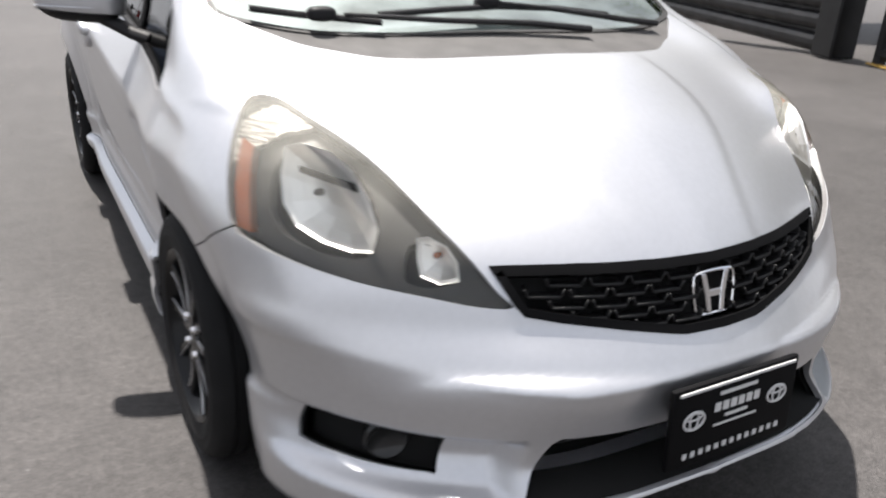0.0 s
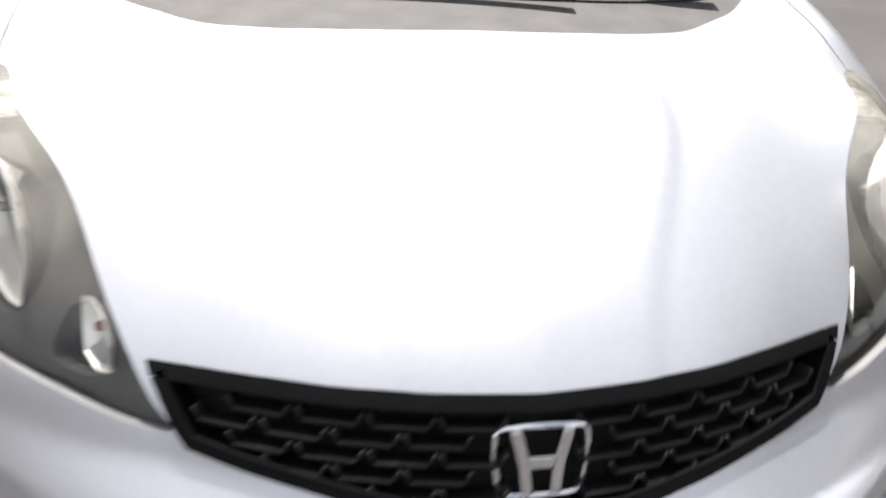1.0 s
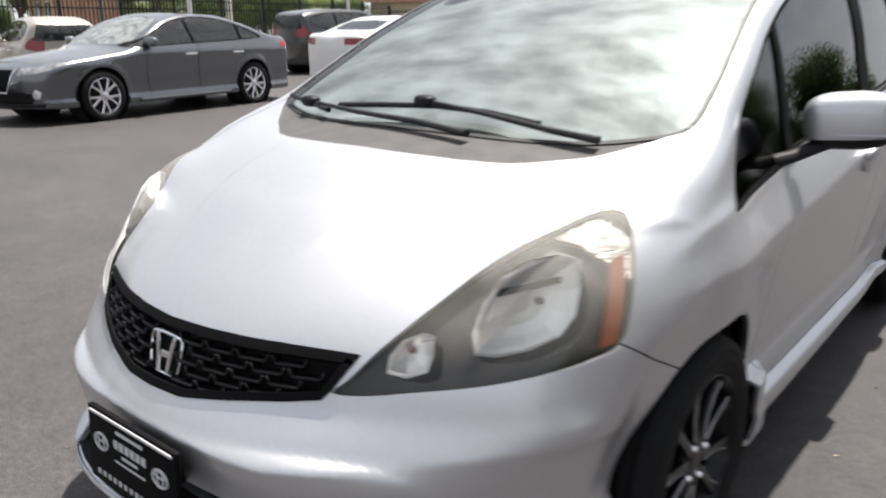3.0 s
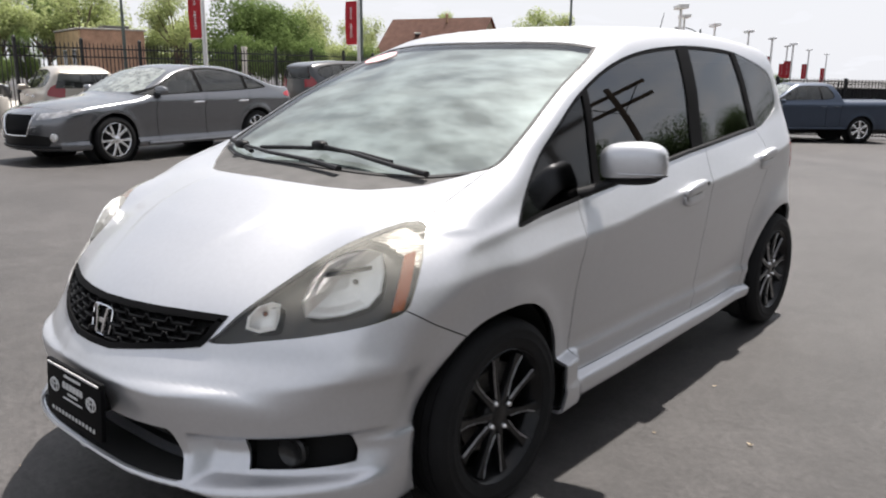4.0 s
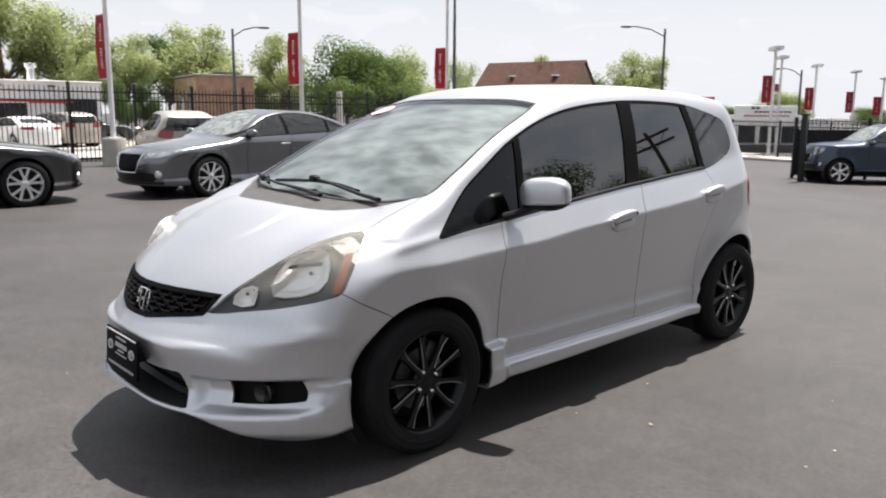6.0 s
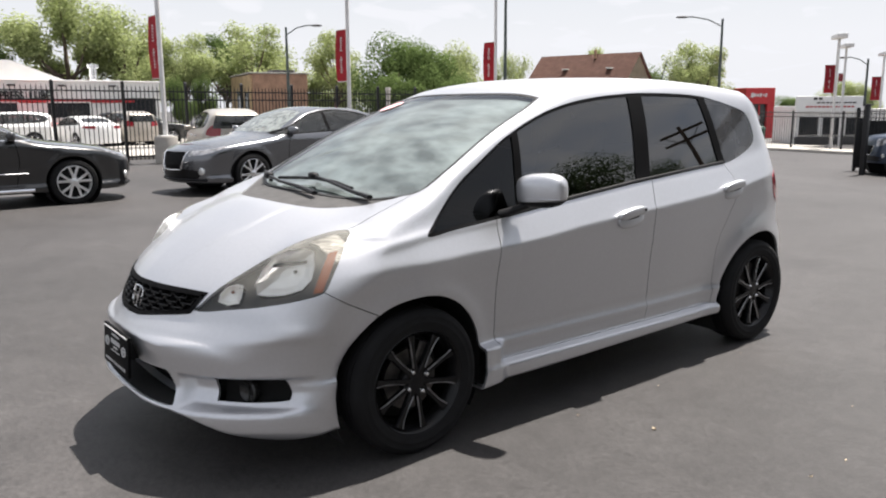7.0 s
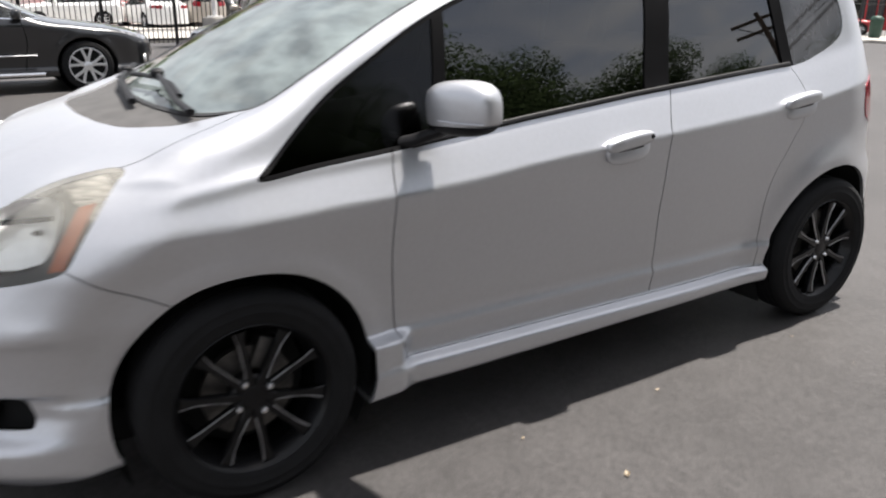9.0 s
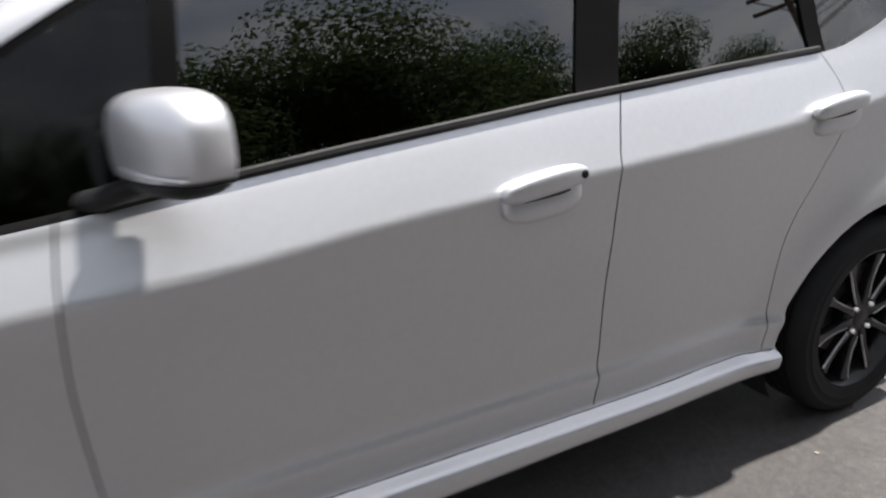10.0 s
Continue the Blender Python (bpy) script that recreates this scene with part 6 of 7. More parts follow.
def parked_car(kind, name, label, paint, at, turn, rim=ALLOY, spokes=5, split=True, glass=SHEEN_GLASS, chrome_sill=False, full=True, group="parked cars"):
    """A parked car with its nose to -y before the turn; at: its front axle on the ground."""
    k, ms = KINDS[kind], CAR_MESHES[kind]
    car = thing(name, label, "car", group, (at[0], at[1], ground_z(*at)), turn)

    def put(nm, mesh, mat, par=car, lab=""):
        me = mesh.copy()
        me.materials.clear()
        return link_part(nm, me, mat, par, lab)
    put("body", ms["body"], paint)
    put("inner_shell", ms["lining"], DARK_VOID)
    put("windshield", ms["screen"], SHEEN_SCREEN)
    if ms["back"]:
        put("rear_window", ms["back"], glass)
    put("grille", ms["grille"], GLOSS_BLACK)
    put("lower_intake", ms["lower"], GRILLE_BLACK)
    for sd in (1, -1):
        for nm, mesh, mat in zip(("side_window", "window_frame", "headlight", "tail_lamp"), ms[sd], (glass, GLOSS_BLACK if not chrome_sill else CHROME, LAMP_GLASS, RED_LENS)):
            put(nm, mesh, mat)
        for y in (0, k["wb"]):
            plain_wheel(car, k, k["track"], y, sd, rim, spokes, split)
            bm = bmesh.new()
            lathe(bm, [(k["wheel"] * 1.19, -.16), (k["wheel"] * 1.19, .13)], n=30)
            bm.transform(pose((k["track"] - .06) * sd, y, k["wheel"], 0, 90 * sd, 0))
            bmesh.ops.delete(bm, geom=[f for f in bm.faces if len(f.verts) > 4 and f.calc_center_median().x * sd > k["track"] - .02], context="FACES")
            part("wheel_arch_liner", bm, DARK_VOID, car)
        mx = k["half"] + .02
        bm = superellipsoid(bmesh.new(), (.105, .06, .07), .65, 20, 12)
        bm.transform(pose(mx * sd, k["doors"][0] + .08, k["hips"] + .17, 0, 0, 15 * sd))
        mir = part("side_mirror", bm, paint, car)
        bm = bmesh.new()
        tube(bm, [(mx * sd - .16 * sd, k["doors"][0] + .02, k["hips"] + .09), (mx * sd, k["doors"][0] + .06, k["hips"] + .14)], .025, 8)
        part("mirror_foot", bm, BLACK_PLASTIC, mir)
        if full:
            for y in k["doors"][1:]:
                bm = bmesh.new()
                zz = k["hips"] - .02
                tube(bm, [(k["half"] * .985 * sd, y - .22, zz), ((k["half"] + .03) * sd, y - .18, zz + .005), ((k["half"] + .03) * sd, y - .06, zz + .01), (k["half"] * .985 * sd, y - .02, zz + .01)], .016, 8)
                part("door_handle", bm, CHROME if kind != "pickup" else paint, car)
            bm = bmesh.new()
            tube(bm, [((k["half"] - .025) * sd, y, k["base"] + .05) for y in np.linspace(.55, k["wb"] - .55, 8)], .03, 8)
            part("side_sill", bm, CHROME if chrome_sill else paint, car)
            if chrome_sill:
                bm = bmesh.new()
                tube(bm, [((k["half"] + .012) * sd, y, .50) for y in np.linspace(.62, 2.5, 8)], .022, 8, .5)
                part("side_strip", bm, ALLOY, car, "bright side strip")
    bm = bmesh.new()
    box(bm, (k["half"] * 1.5, k["tail"] - k["nose"] - .5, .12), (0, (k["tail"] + k["nose"]) / 2, k["base"] + .06), bevel=.03)
    part("underbody", bm, DARK_VOID, car)
    bm = bmesh.new()
    for x in (.38, -.38):
        box(bm, (.5, .14, .6), (x, 1.55, k["hips"] + .02), (-12, 0, 0), .05)
        box(bm, (.26, .09, .16), (x, 1.66, k["hips"] + .38), (-10, 0, 0), .04)
    part("seats", bm, SEAT_CLOTH, car)
    bm = bmesh.new()
    box(bm, (k["half"] * 1.4, .35, .15), (0, .62, k["hips"] + .02), bevel=.05)
    part("dashboard", bm, DASH, car)
    if full:
        bm = bmesh.new()
        off = (.10 if kind == "suv" else .24 if kind == "pickup" else 0)
        loop = [(-.36, .72 + off), (-.28, .45 + off), (-.2, .42 + off), (.2, .42 + off), (.28, .45 + off), (.36, .72 + off)]
        fld = CAR_SKINS[kind].field

        def nose_y(x, z, a=-1.3, b=-.3):
            for _ in range(30):
                m = (a + b) / 2
                a, b = (m, b) if fld(np.array([x]), np.array([m]), np.array([z]))[0] > 0 else (a, m)
            return a
        lp = smooth_loop(loop, 5, False)
        tube(bm, [(x, nose_y(x, z) - .004, z) for x, z in lp], .012, 8)
        part("grille_trim", bm, CHROME, car)
        for sd in (1, -1):
            bm = bmesh.new()
            lathe(bm, [(.06, -.02), (.06, .01), (.045, .015), (0, .012)], n=18)
            fx, fz = k["half"] * .70, .40 + off
            bm.transform(Matrix.Translation((fx * sd, nose_y(fx, fz), fz)) @ Vector((.3 * sd, -1, 0)).to_track_quat("Z", "Y").to_matrix().to_4x4())
            part("fog_lamp", bm, REFLECTOR, car)
        bm = bmesh.new()
        tube(bm, [(x, nose_y(abs(x), .26 + off) - .005, .26 + off) for x in np.linspace(-.7, .7, 13)], .022, 8)
        part("bumper_lip", bm, BLACK_PLASTIC, car)
    return car


parked_car("sedan", "sedan_car", "dark grey sedan with bright split-spoke wheels", GREY_PAINT, (-9.87, 3.65), 8)
parked_car("sedan", "sedan_car", "black sedan with chrome sill and chrome wheels", BLACK_PAINT, (-10.21, 1.04), 181, BRIGHT_RIM, 5, True, chrome_sill=True)
parked_car("pickup", "pickup_truck", "slate blue pickup truck beside the gate", BLUE_PAINT, (-7.68, 25.11), -45, spokes=6, split=False)
small = parked_car("suv", "suv_car", "champagne compact SUV seen from behind", TAN_PAINT, (-16.2, 6.1), -104)
small.scale = (.86, .86, .86)
parked_car("sedan", "sedan_car", "white sedan parked behind the grey one", WHITE_PAINT, (-10.7, 13.3), 181)
parked_car("suv", "suv_car", "black SUV parked near the fence", BLACK_PAINT, (-14.8, 15.5), 176)
for kind, lab, paint, x, y, a in (("suv", "white SUV on the lot across the street", WHITE_PAINT, -37.0, 2.9, 0), ("sedan", "white sedan on the lot across the street", WHITE_PAINT, -38.0, 7.4, -80), ("suv", "champagne SUV on the lot across the street", TAN_PAINT, -38.2, 9.6, -85),
                                  ("suv", "black SUV on the lot across the street", BLACK_PAINT, -38.6, 12.6, 165), ("sedan", "white sedan on the lot across the street", WHITE_PAINT, -39.5, 15.6, -90),
                                  ("sedan", "white sedan on the lot across the street", WHITE_PAINT, -40.5, 18.6, -90), ("sedan", "red sedan on the lot across the street", RED_PAINT, -40.0, 3.6, 0),
                                  ("sedan", "red sedan by the far building", RED_PAINT, -26.5, 48.0, 120)):
    parked_car(kind, kind + "_car", lab, paint, (x, y), a, full=False, group="cars across the street")


# ---- buildings ----
def block(parent, name, size, at, mat, turn=0, label="", bevel=.02):
    bm = bmesh.new()
    box(bm, size, at, (0, 0, turn), bevel, segments=1)
    return part(name, bm, mat, parent, label, smooth=False)


def lettering(parent, words, size, m, mat):
    cu = bpy.data.curves.new("sign", "FONT")
    cu.body, cu.size, cu.extrude, cu.offset, cu.align_x = words, size, .03, .014, "CENTER"
    tmp = bpy.data.objects.new("sign", cu)
    me = bpy.data.meshes.new_from_object(tmp)
    bpy.data.objects.remove(tmp)
    me.transform(m)
    return link_part("lettering", me, mat, parent, "black letters")


lube = thing("service_building", "low white painted service garage with a red stripe", "building", at=(-41, 0, -.17))
block(lube, "wall", (12, 21, 3.45), (-6, 2.4, 1.32), STUCCO)
block(lube, "coping", (.35, 21.1, .10), (-.1, 2.4, 3.06), ROOF_WHITE)
block(lube, "red_stripe", (.05, 19.0, .16), (.03, 2.0, 2.03), STUCCO_RED)
for y, w, z0, z1 in ((11.85, 1.6, .98, 2.2), (8.2, 2.0, 1.19, 1.95), (4.6, 2.4, 1.19, 1.95), (.2, 2.4, 1.1, 1.95), (-4.5, 2.6, .1, 2.1)):
    wn = block(lube, "window", (.06, w, z1 - z0), (.02, y, (z0 + z1) / 2), DARK_PANE)
    block(wn, "frame", (.08, w + .14, .07), (.03, y, z1 + .03), STUCCO)
    block(wn, "sill", (.10, w + .14, .06), (.04, y, z0 - .03), STUCCO)
    block(wn, "mullion", (.07, .05, z1 - z0), (.03, y, (z0 + z1) / 2), IRON)
block(lube, "vent_box", (.10, .4, .25), (.04, 10.2, 1.25), DARK_PANE)
for y in (5.6, 7.9, 10.4, 2.0):
    block(lube, "wall_lamp", (.25, .35, .10), (.10, y, 2.82), COWL_PLASTIC)
for words, y in (("EXPRESS", 5.33), ("LUBE", 6.86)):
    lettering(lube, words, .60, Matrix.Translation((.06, y, 2.10)) @ Matrix.Rotation(radians(90), 4, "Z") @ Matrix.Rotation(radians(90), 4, "X") @ Matrix.Diagonal((.72, 1, 1, 1)), IRON)
bm = bmesh.new()
prism(bm, [(-14, 0), (9.0, 0), (6.0, 1.15), (-12.0, 1.15)], 9, Matrix.Translation((-11.0, 0, 3.0)) @ Matrix.Rotation(radians(90), 4, "Z") @ Matrix.Rotation(radians(90), 4, "X"))
part("roof", bm, ROOF_WHITE, lube, "pale sloped roof", smooth=False)
bm = bmesh.new()
lathe(bm, [(.2, 0), (.2, .8), (.3, .82), (.3, 1.0), (0, 1.05)], at=(-1.5, 9.9, 3.0), n=16)
part("roof_vent", bm, ALLOY, lube)
block(lube, "roof_box", (1.0, 1.1, .8), (-4.5, 5.2, 4.4), ROOF_WHITE)

brick = thing("brick_building", "low brown brick building with two small windows", "building", at=(-53.17, 23.99, -.30), turn=-12)
block(brick, "wall", (7.6, 4.3, 4.39), (-3.8, 2.15, 2.19), BRICK_RED)
block(brick, "front_wall", (7.4, .14, 4.29), (-3.8, -.072, 2.14), BRICK_YELLOW)
block(brick, "coping", (7.8, 4.6, .12), (-3.8, 2.12, 4.42), CONCRETE)
block(brick, "roof_hatch", (1.6, 1.8, .35), (-2.6, 2.9, 4.59), COWL_PLASTIC)
for y in (-1.6, -4.4):
    w = block(brick, "window", (1.2, .08, 1.25), (y, -.145, 2.35), DARK_PANE)
    block(w, "sill", (1.4, .14, .08), (y, -.17, 1.68), CONCRETE)
    block(w, "frame", (1.3, .10, .07), (y, -.15, 3.0), STUCCO)

house = thing("house", "tan house with a brown shingled gable roof", "house", at=(-46.5, 55.0, ground_z(-46.5, 55.0)), turn=15)
block(house, "wall", (9.0, 6.5, 4.2), (0, 0, 2.1), SIDING)
for s in (1, -1):
    bm = bmesh.new()
    vs = [bm.verts.new(q) for q in ((-5.6, s * 3.7, 4.0), (4.6, s * 3.7, 4.0), (4.6, 0, 7.25), (-5.6, 0, 7.25))]
    bm.faces.new(vs if s < 0 else vs[::-1])
    bmesh.ops.solidify(bm, geom=bm.faces[:], thickness=.18)
    rf = part("roof", bm, ROOF_BROWN, house, "brown shingles", smooth=False)
    if s < 0:
        for x in (-2.0, 2.4):
            block(rf, "roof_window", (.5, .7, .12), (x, -1.7, 5.85), STUCCO, 0)
        block(rf, "chimney_pipe", (.2, .2, .8), (.4, -.6, 7.2), BRICK_RED)
for x in (-4.4, 4.4):
    bm = bmesh.new()
    vs = [bm.verts.new(q) for q in ((x, -3.2, 4.2), (x, 3.2, 4.2), (x, 0, 7.05))]
    bm.faces.new(vs)
    bmesh.ops.solidify(bm, geom=bm.faces[:], thickness=.1)
    part("gable", bm, SIDING, house, smooth=False)
w = block(house, "window", (.08, .9, 1.3), (4.53, .4, 2.9), DARK_PANE)

red_shop = thing("red_restaurant", "small red restaurant with a pale sign", "building", at=(-31.8, 57.0, ground_z(-31, 57)), turn=53)
block(red_shop, "wall", (2.2, 4.0, 2.7), (0, .2, 1.35), DARK_PANE)
block(red_shop, "fascia", (2.3, 4.2, 1.25), (0, 0, 3.3), STUCCO_RED)
block(red_shop, "side_wall", (.55, 4.2, 2.7), (.87, -.02, 1.35), STUCCO_RED)
for x in (-.72, .05):
    block(red_shop, "window_post", (.10, .10, 2.6), (x, -1.86, 1.3), STUCCO_RED)
block(red_shop, "sill", (1.6, .12, .6), (-.3, -1.87, .3), STUCCO_RED)
for k, (w0, h0) in enumerate(((.26, .36), (.16, .22), (.16, .22), (.14, .30), (.10, .16), (.14, .28))):
    part("sign_mark", box(bmesh.new(), (w0, .05, h0), (-.62 + .21 * k, -2.12, 3.35), (0, 12, 0), .02, segments=1), WHITE_INK, red_shop, smooth=False)
white_shop = thing("white_building", "low white shop with a painted sign board", "building", at=(-23.2, 51.3, ground_z(-23.2, 51)), turn=50)
block(white_shop, "wall", (4.6, 4.0, 2.5), (0, 0, 1.25), STUCCO)
block(white_shop, "side_wing", (3.4, 3.0, 2.3), (3.4, 1.0, 1.15), STUCCO)
block(white_shop, "base", (4.7, .2, .5), (0, -2.06, .25), COWL_PLASTIC)
sign = block(white_shop, "sign_board", (4.3, .10, 1.0), (-.35, -2.16, 2.62), WHITE_PAINT)
for r, (n, w0, x0) in enumerate(((2, .30, -1.1), (9, .26, .1), (12, .24, -.3))):
    for k in range(n):
        part("sign_bar", box(bmesh.new(), (w0 * .8, .02, .10 if r else .16), (x0 - w0 * n / 2 * 1.1 + w0 * 1.1 * (k + .5), -2.225, 2.96 - .26 * r)), COWL_PLASTIC if r != 2 else STUCCO_RED, sign, smooth=False)
for x in (-1.5, 0, 1.5):
    w = block(white_shop, "window", (1.2, .06, 1.15), (x, -2.02, 1.2), DARK_PANE)
    block(w, "sill", (1.3, .10, .07), (x, -2.05, .6), CONCRETE)


bin_ob = thing("litter_bin", "dark green litter bin on the sidewalk by the fence", "bin", at=(-21.5, 41.0, ground_z(-21.5, 41.0) + .14))
bm = bmesh.new()
lathe(bm, [(.24, 0), (.30, .1), (.32, .85), (.34, .86), (.34, .92), (.30, .93)], n=20)
part("body", bm, BIN_GREEN, bin_ob)
bm = bmesh.new()
lathe(bm, [(.33, .93), (.30, 1.02), (.18, 1.10), (0, 1.12)], n=20)
part("lid", bm, BIN_GREEN, bin_ob)


# ---- street lamps and the farther row of banner poles ----
def street_lamp(x, y, height, reach, turn, mat, lab):
    p = thing("street_lamp", lab, "street lamp", at=(x, y, ground_z(x, y)))
    bm = bmesh.new()
    tube(bm, [(0, 0, 0), (0, 0, height * .5), (0, 0, height)], [.12, .10, .07], 10)
    part("shaft", bm, mat, p)
    d = Vector((math.cos(radians(turn)), math.sin(radians(turn)), 0))
    bm = bmesh.new()
    tube(bm, [Vector((0, 0, height - .5)), d * reach * .4 + Vector((0, 0, height - .05)), d * reach * .8 + Vector((0, 0, height + .12)), d * reach + Vector((0, 0, height + .12))], .04, 8)
    part("arm", bm, mat, p)
    bm = superellipsoid(bmesh.new(), (.38, .14, .07), .8, 16, 8)
    bm.transform(Matrix.Translation(d * (reach + .25) + Vector((0, 0, height + .1))) @ Matrix.Rotation(radians(turn), 4, "Z"))
    part("lamp_head", bm, COWL_PLASTIC, p)


street_lamp(-43.8, 22.2, 6.9, 1.7, 57, POLE_GREEN, "dark street lamp with a curved arm")
street_lamp(-26.7, 44.7, 8.0, 2.4, 232, POLE_GREEN, "dark street lamp with a curved arm")
street_lamp(-32.3, 30.8, 9.5, 1.6, 57, POLE_GREEN, "tall green street lamp")
street_lamp(-24.5, 60.8, 6.0, 1.5, 222, POLE_GREEN, "dark street lamp with a curved arm")
post = thing("utility_post", "short grey concrete post", "post", at=(-22.3, 15.5, 0))
bm = bmesh.new()
lathe(bm, [(.11, 0), (.11, 2.15), (.09, 2.2), (0, 2.2)], n=14)
part("shaft", bm, CONCRETE, post)
banner_pole(-17.2, 40.8, 5.9, 3.55, .50, 218, 1.47, head=1.5, base=False, thick=.095)
banner_pole(-20.5, 48.7, 6.05, 3.41, .25, 218, .5, head=1.6, base=False, thick=.09)
for x, y, h, z, d in ((-22.8, 59.5, 6.1, 3.51, 1.7), (-26.3, 76.5, 6.45, 3.64, 1.94), (-32.3, 101.3, 6.85, 3.69, 2.24), (-32.9, 111.6, 6.5, 3.3, 2.27), (-39.6, 130.5, 6.9, 3.21, 2.2), (-42.4, 151.6, 6.9, 3.44, 2.6), (-48.9, 187, 7.0, 3.0, 3.0)):
    banner_pole(x, y, h, z, .62 if y < 80 else .95, 215, d, head=1.9, base=False, thick=.10 if y < 100 else .15)


# ---- trees ----
def tree_meshes(seed, height, spread, leaves, open_crown=.0, leaf=.30):
    """Trunk with limbs, and a crown of single leaf clusters, in local space."""
    rng = random.Random(seed)
    bm = bmesh.new()
    trunk_h = height * .30
    tube(bm, [(0, 0, -.2), (rng.uniform(-.1, .1), rng.uniform(-.1, .1), trunk_h * .6), (rng.uniform(-.2, .2), rng.uniform(-.2, .2), trunk_h), (0, 0, height * .7)], [height * .028, height * .022, height * .018, height * .006], 8)
    tips = []
    for i in range(11):
        a, lift = i * 2.4 + rng.uniform(-.4, .4), rng.uniform(.38, .96)
        reach = spread * rng.uniform(.45, .92) * math.sin(math.pi * min(max((lift - .12) / .95, .12), .95)) ** .6
        start = Vector((0, 0, trunk_h * rng.uniform(.75, 1.4)))
        tip = Vector((math.cos(a) * reach, math.sin(a) * reach, height * lift))
        mid = start.lerp(tip, .5) + Vector((0, 0, -height * .03))
        tube(bm, [start, mid, tip], [height * .012, height * .008, height * .003], 6)
        tips += [(tip, spread * rng.uniform(.30, .48)), (mid.lerp(tip, .4) + Vector((rng.uniform(-.5, .5), rng.uniform(-.5, .5), .3)), spread * rng.uniform(.22, .36))]
    tips.append((Vector((0, 0, height * .86)), spread * .42))
    me_t = make_mesh(bm, "trunk")
    me_t.shade_smooth()
    verts, faces = [], []
    for i in range(leaves):
        c, r = rng.choice(tips)
        d = Vector((rng.gauss(0, 1), rng.gauss(0, 1), rng.gauss(0, .75))).normalized() * r * rng.uniform(open_crown, 1) ** .5
        p = c + d
        if p.z < height * .16:
            continue
        nrm = (d.normalized() + Vector((rng.uniform(-.8, .8), rng.uniform(-.8, .8), rng.uniform(-.2, .9)))).normalized()
        u = nrm.orthogonal().normalized()
        u.rotate(Matrix.Rotation(rng.uniform(0, 6.3), 3, nrm))
        v = nrm.cross(u)
        s = leaf * rng.uniform(.5, 1.2)
        b = len(verts)
        verts += [tuple(p - u * s), tuple(p - v * s * .55 + nrm * s * .15), tuple(p + u * s), tuple(p + v * s * .55 + nrm * s * .1)]
        faces += [(b, b + 1, b + 2, b + 3)]
    me_c = bpy.data.meshes.new("crown")
    me_c.from_pydata(verts, [], faces)
    return me_t, me_c


TREES = [tree_meshes(1, 10, 3.8, 20000, .1, .135), tree_meshes(2, 9, 3.3, 12000, .05, .125), tree_meshes(3, 7, 4.0, 27000, .3, .125), tree_meshes(4, 8.5, 3.0, 8500, .05, .125), tree_meshes(5, 12, 5.0, 46000, .15, .105)]


def tree(kind, x, y, height, wide, leaf_mat, turn, label, base=None):
    me_t, me_c = TREES[kind]
    h0 = (10, 9, 7, 8.5, 12)[kind]
    t = thing("tree", label, "tree", "street trees", (x, y, ground_z(x, y) if base is None else base), turn)
    k = height / h0
    for nm, me, mat in (("trunk", me_t, BARK), ("crown", me_c, leaf_mat)):
        m = me.copy()
        m.transform(Matrix.Diagonal((k * wide, k * wide, k, 1)))
        m.materials.clear()
        link_part(nm, m, mat, t)


BIG, OPEN_CROWN, BUSHY, THIN = range(4)
for i, (kind, x, y, h, w, mat) in enumerate((
        (BIG, -66, 7.5, 8.2, 1.1, LEAF_DARK), (BIG, -64, 13.5, 10.6, 1.1, LEAF_LIGHT), (OPEN_CROWN, -63, 17.5, 10.0, 1.0, LEAF_LIGHT), (BIG, -60, 21.2, 7.5, .9, LEAF_LIGHT), (BUSHY, -55, 19.0, 3.6, .55, LEAF_DARK), (BUSHY, -57, 21.6, 3.8, .55, LEAF_DARK),
        (THIN, -62, 28.1, 9.0, 1.15, LEAF_LIGHT), (OPEN_CROWN, -64, 31.0, 7.6, .9, LEAF_LIGHT), (THIN, -58, 34.2, 8.3, .9, LEAF_LIGHT), (BUSHY, -41.5, 29.4, 5.9, .95, LEAF_DARK), (BUSHY, -42, 32.6, 5.7, .95, LEAF_DARK),
        (BUSHY, -50, 42.5, 6.6, .8, LEAF_LIGHT), (OPEN_CROWN, -50, 47.5, 7.2, .8, LEAF_LIGHT), (BIG, -34.5, 54.0, 7.4, .95, LEAF_LIGHT), (BUSHY, -36.5, 57, 4.6, .8, LEAF_LIGHT), (THIN, -55, 66, 8.8, .9, LEAF_LIGHT),
        (BUSHY, -33.5, 76, 4.6, .9, LEAF_LIGHT), (BUSHY, -30.5, 75, 4.0, .6, LEAF_LIGHT), (BIG, -78, 1.5, 9.0, 1.1, LEAF_LIGHT), (BIG, -76, -8, 9.5, 1.1, LEAF_LIGHT), (BUSHY, -40, 38.5, 3.4, 1.0, LEAF_DARK),
        (BUSHY, -68, 39, 5.5, 1.2, LEAF_LIGHT), (BIG, -80, 24, 9.5, 1.1, LEAF_LIGHT), (BIG, -82, 34, 9.5, 1.1, LEAF_DARK), (BUSHY, -62, 120, 3.6, 2.0, LEAF_DARK), (BUSHY, -50, 150, 3.6, 2.2, LEAF_DARK), (BUSHY, -45, 62.5, 5.5, 1, LEAF_DARK))):
    tree(kind, x, y, h, w, mat, 47 * i, ("dense round dark green street tree" if mat is LEAF_DARK else "light green spring tree with an airy crown"))
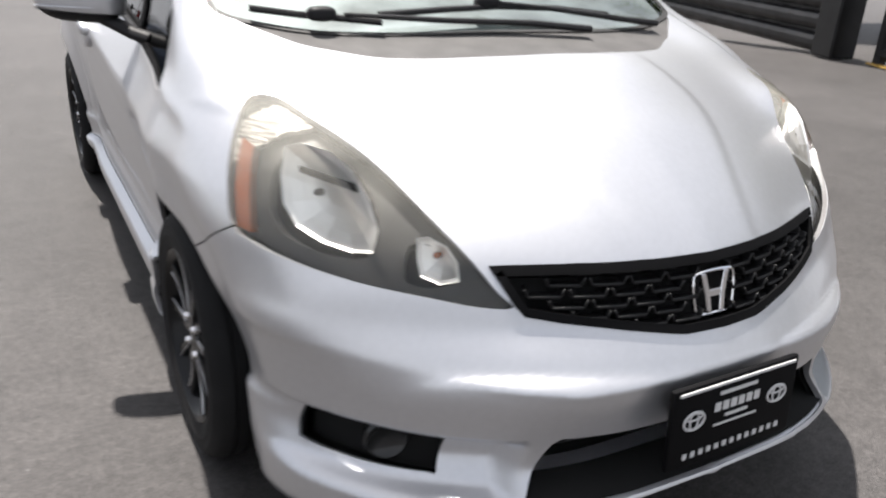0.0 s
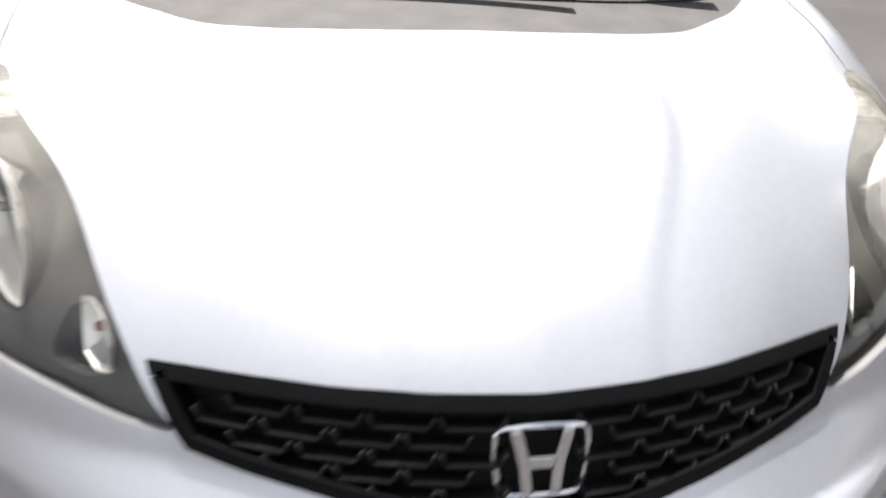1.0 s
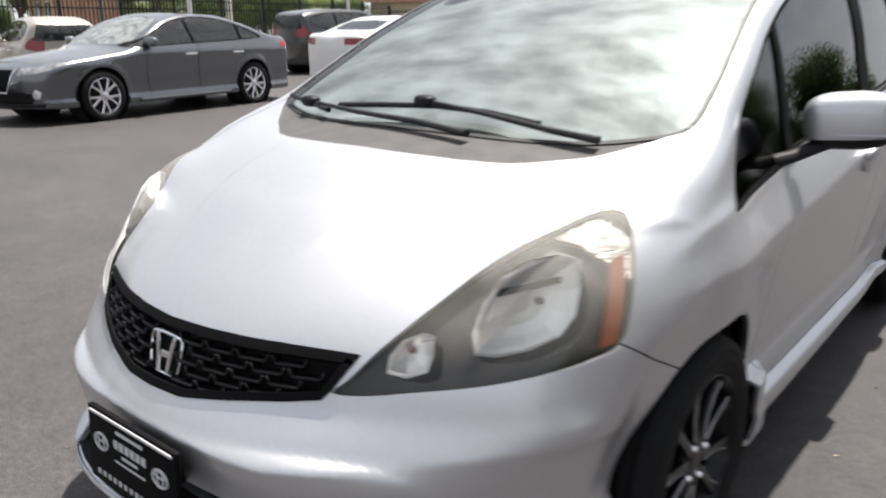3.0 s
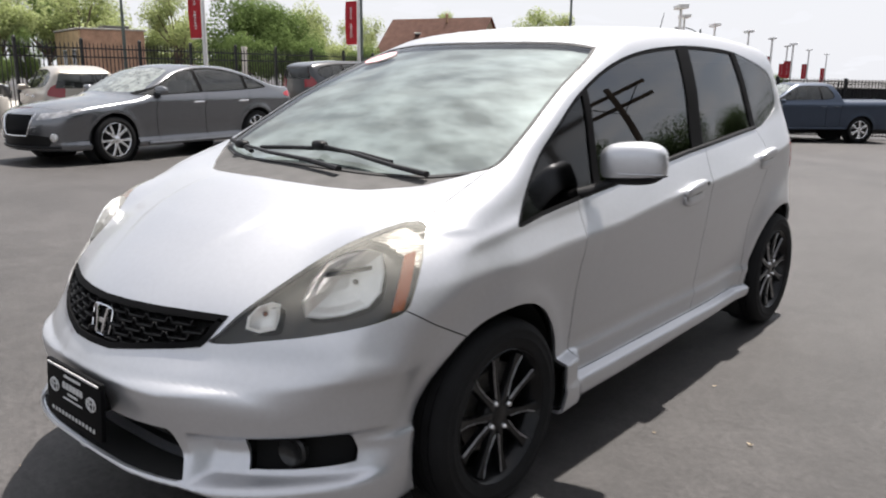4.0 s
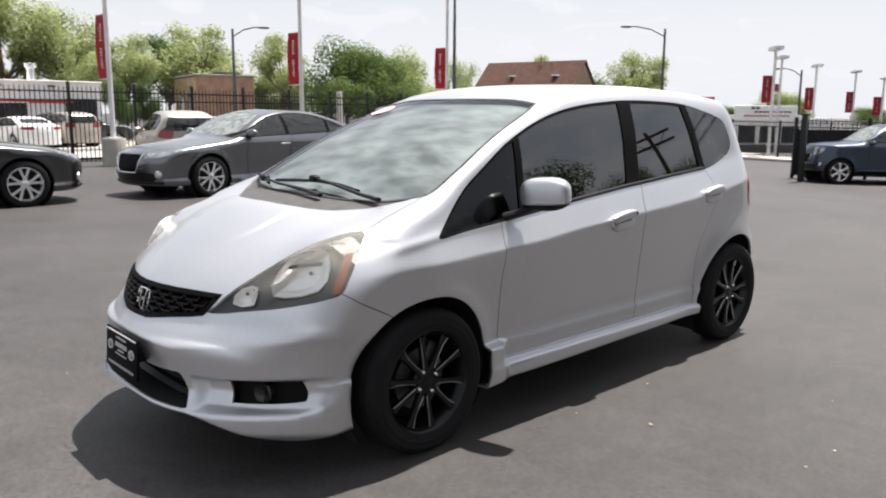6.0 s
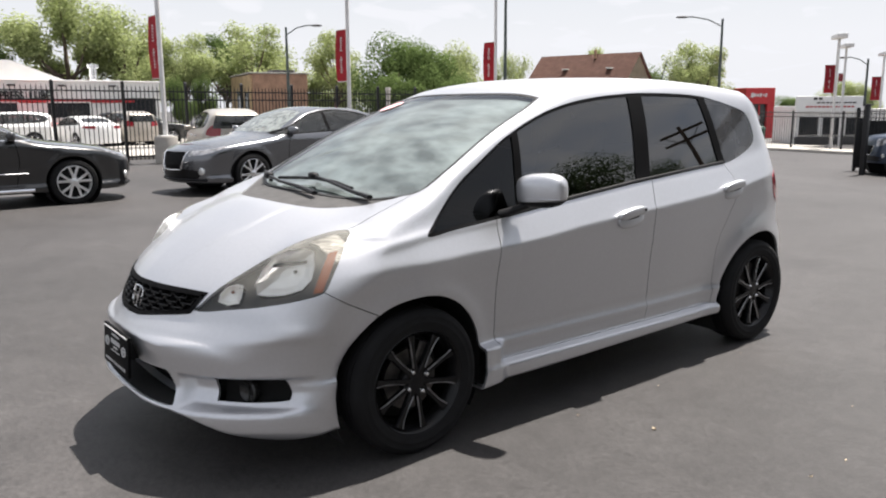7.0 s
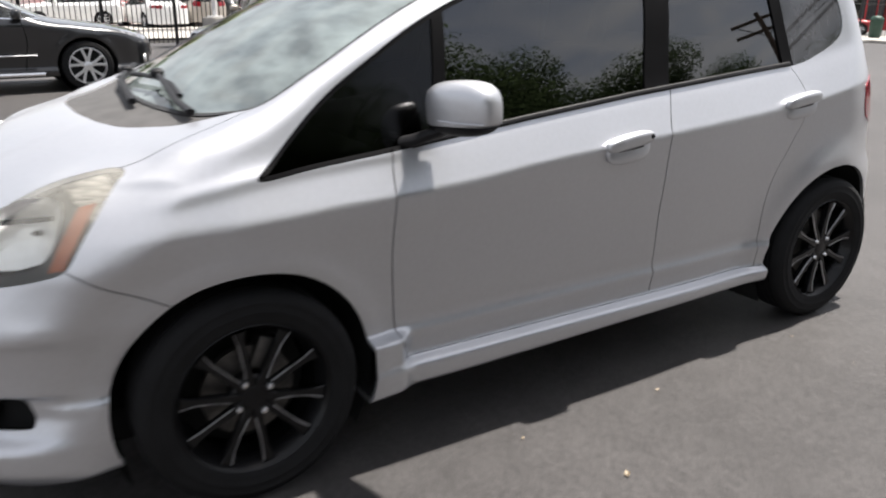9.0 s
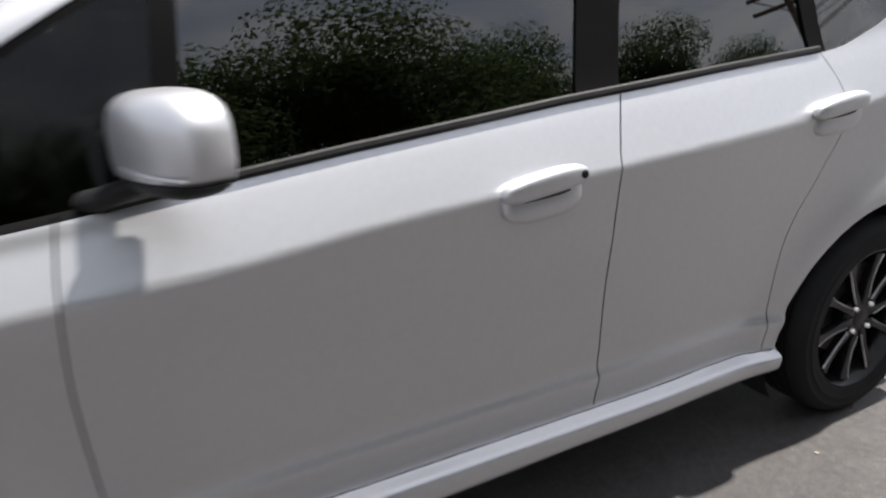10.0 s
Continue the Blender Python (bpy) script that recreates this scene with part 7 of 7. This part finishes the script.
# trees and a utility pole on the open side of the lot, mirrored in the windows; the leaves' shade is in their colour
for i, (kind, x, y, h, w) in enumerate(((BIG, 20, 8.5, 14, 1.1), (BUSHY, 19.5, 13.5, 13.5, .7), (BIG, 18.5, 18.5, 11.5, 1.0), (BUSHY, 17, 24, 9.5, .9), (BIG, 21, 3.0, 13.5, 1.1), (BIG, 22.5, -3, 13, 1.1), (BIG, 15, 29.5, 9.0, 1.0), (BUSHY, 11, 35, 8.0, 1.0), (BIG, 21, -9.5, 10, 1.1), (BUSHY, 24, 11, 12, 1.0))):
    tree(4, x, y, h * .9, w * 1.2, LEAF_SHADE, 61 * i + 20, "tall tree with shade-darkened leaves behind the black steel screen")
pole = thing("utility_pole", "wooden utility pole with two cross-arms", "pole", at=(11.6, 21.4, 0))
bm = bmesh.new()
tube(bm, [(0, 0, 0), (0, 0, 9.2)], [.19, .14], 10)
part("shaft", bm, BARK, pole)
for z in (8.8, 8.0):
    bm = bmesh.new()
    box(bm, (3.2, .16, .18), (0, .14, z), (0, 0, -35), .01)
    part("cross_arm", bm, BARK, pole)
bm = bmesh.new()
tube(bm, [(-1.1, .75, 8.75), (0, 0, 7.5)], .03, 6)
tube(bm, [(1.1, -.75, 8.75), (0, 0, 7.5)], .03, 6)
part("brace", bm, IRON, pole)

# ---- black steel screen of horizontal ribs beside the lot ----
screen = thing("steel_screen", "black steel screen of wide horizontal ribs", "wall", at=(8.1, 4.75, 0), turn=-20)
for k in range(9):
    bm = bmesh.new()
    zc = .13 + .26 * k
    prism(bm, [(0, -.11), (.07, -.085), (.10, -.03), (.10, .03), (.07, .085), (0, .11)], 6.5, Matrix.Translation((-.05, 6.5, zc)) @ Matrix.Rotation(radians(90), 4, "X"), 0)
    for v in bm.verts:
        v.co.x = -v.co.x
    bmesh.ops.recalc_face_normals(bm, faces=bm.faces[:])
    part("rib", bm, BLACK_STEEL, screen, smooth=False)
block(screen, "backing", (.06, 6.5, 2.4), (.09, 3.25, 1.2), BLACK_STEEL)
block(screen, "end_post", (.34, .42, 2.55), (.02, -.22, 1.275), BLACK_STEEL)
cabinet = thing("steel_gate_leaf", "plain black steel gate leaf on the asphalt", "gate", at=(8.05, 3.95, 0), turn=-20)
block(cabinet, "panel", (.06, 3.2, 2.2), (0, -1.65, 1.16), BLACK_STEEL)
for z in (.14, 2.2):
    block(cabinet, "rail", (.12, 3.2, .10), (0, -1.65, z), BLACK_STEEL)
block(cabinet, "hinge_post", (.12, .12, 2.4), (0, -.06, 1.2), BLACK_STEEL)
bm = bmesh.new()
box(bm, (.12, 1.6, .012), (7.75, 3.25, .006), (0, 0, -20))
tagged(part("yellow_marking", bm, YELLOW_LINE, None, smooth=False), "faded yellow painted line on the asphalt", "road marking", kind="structure")
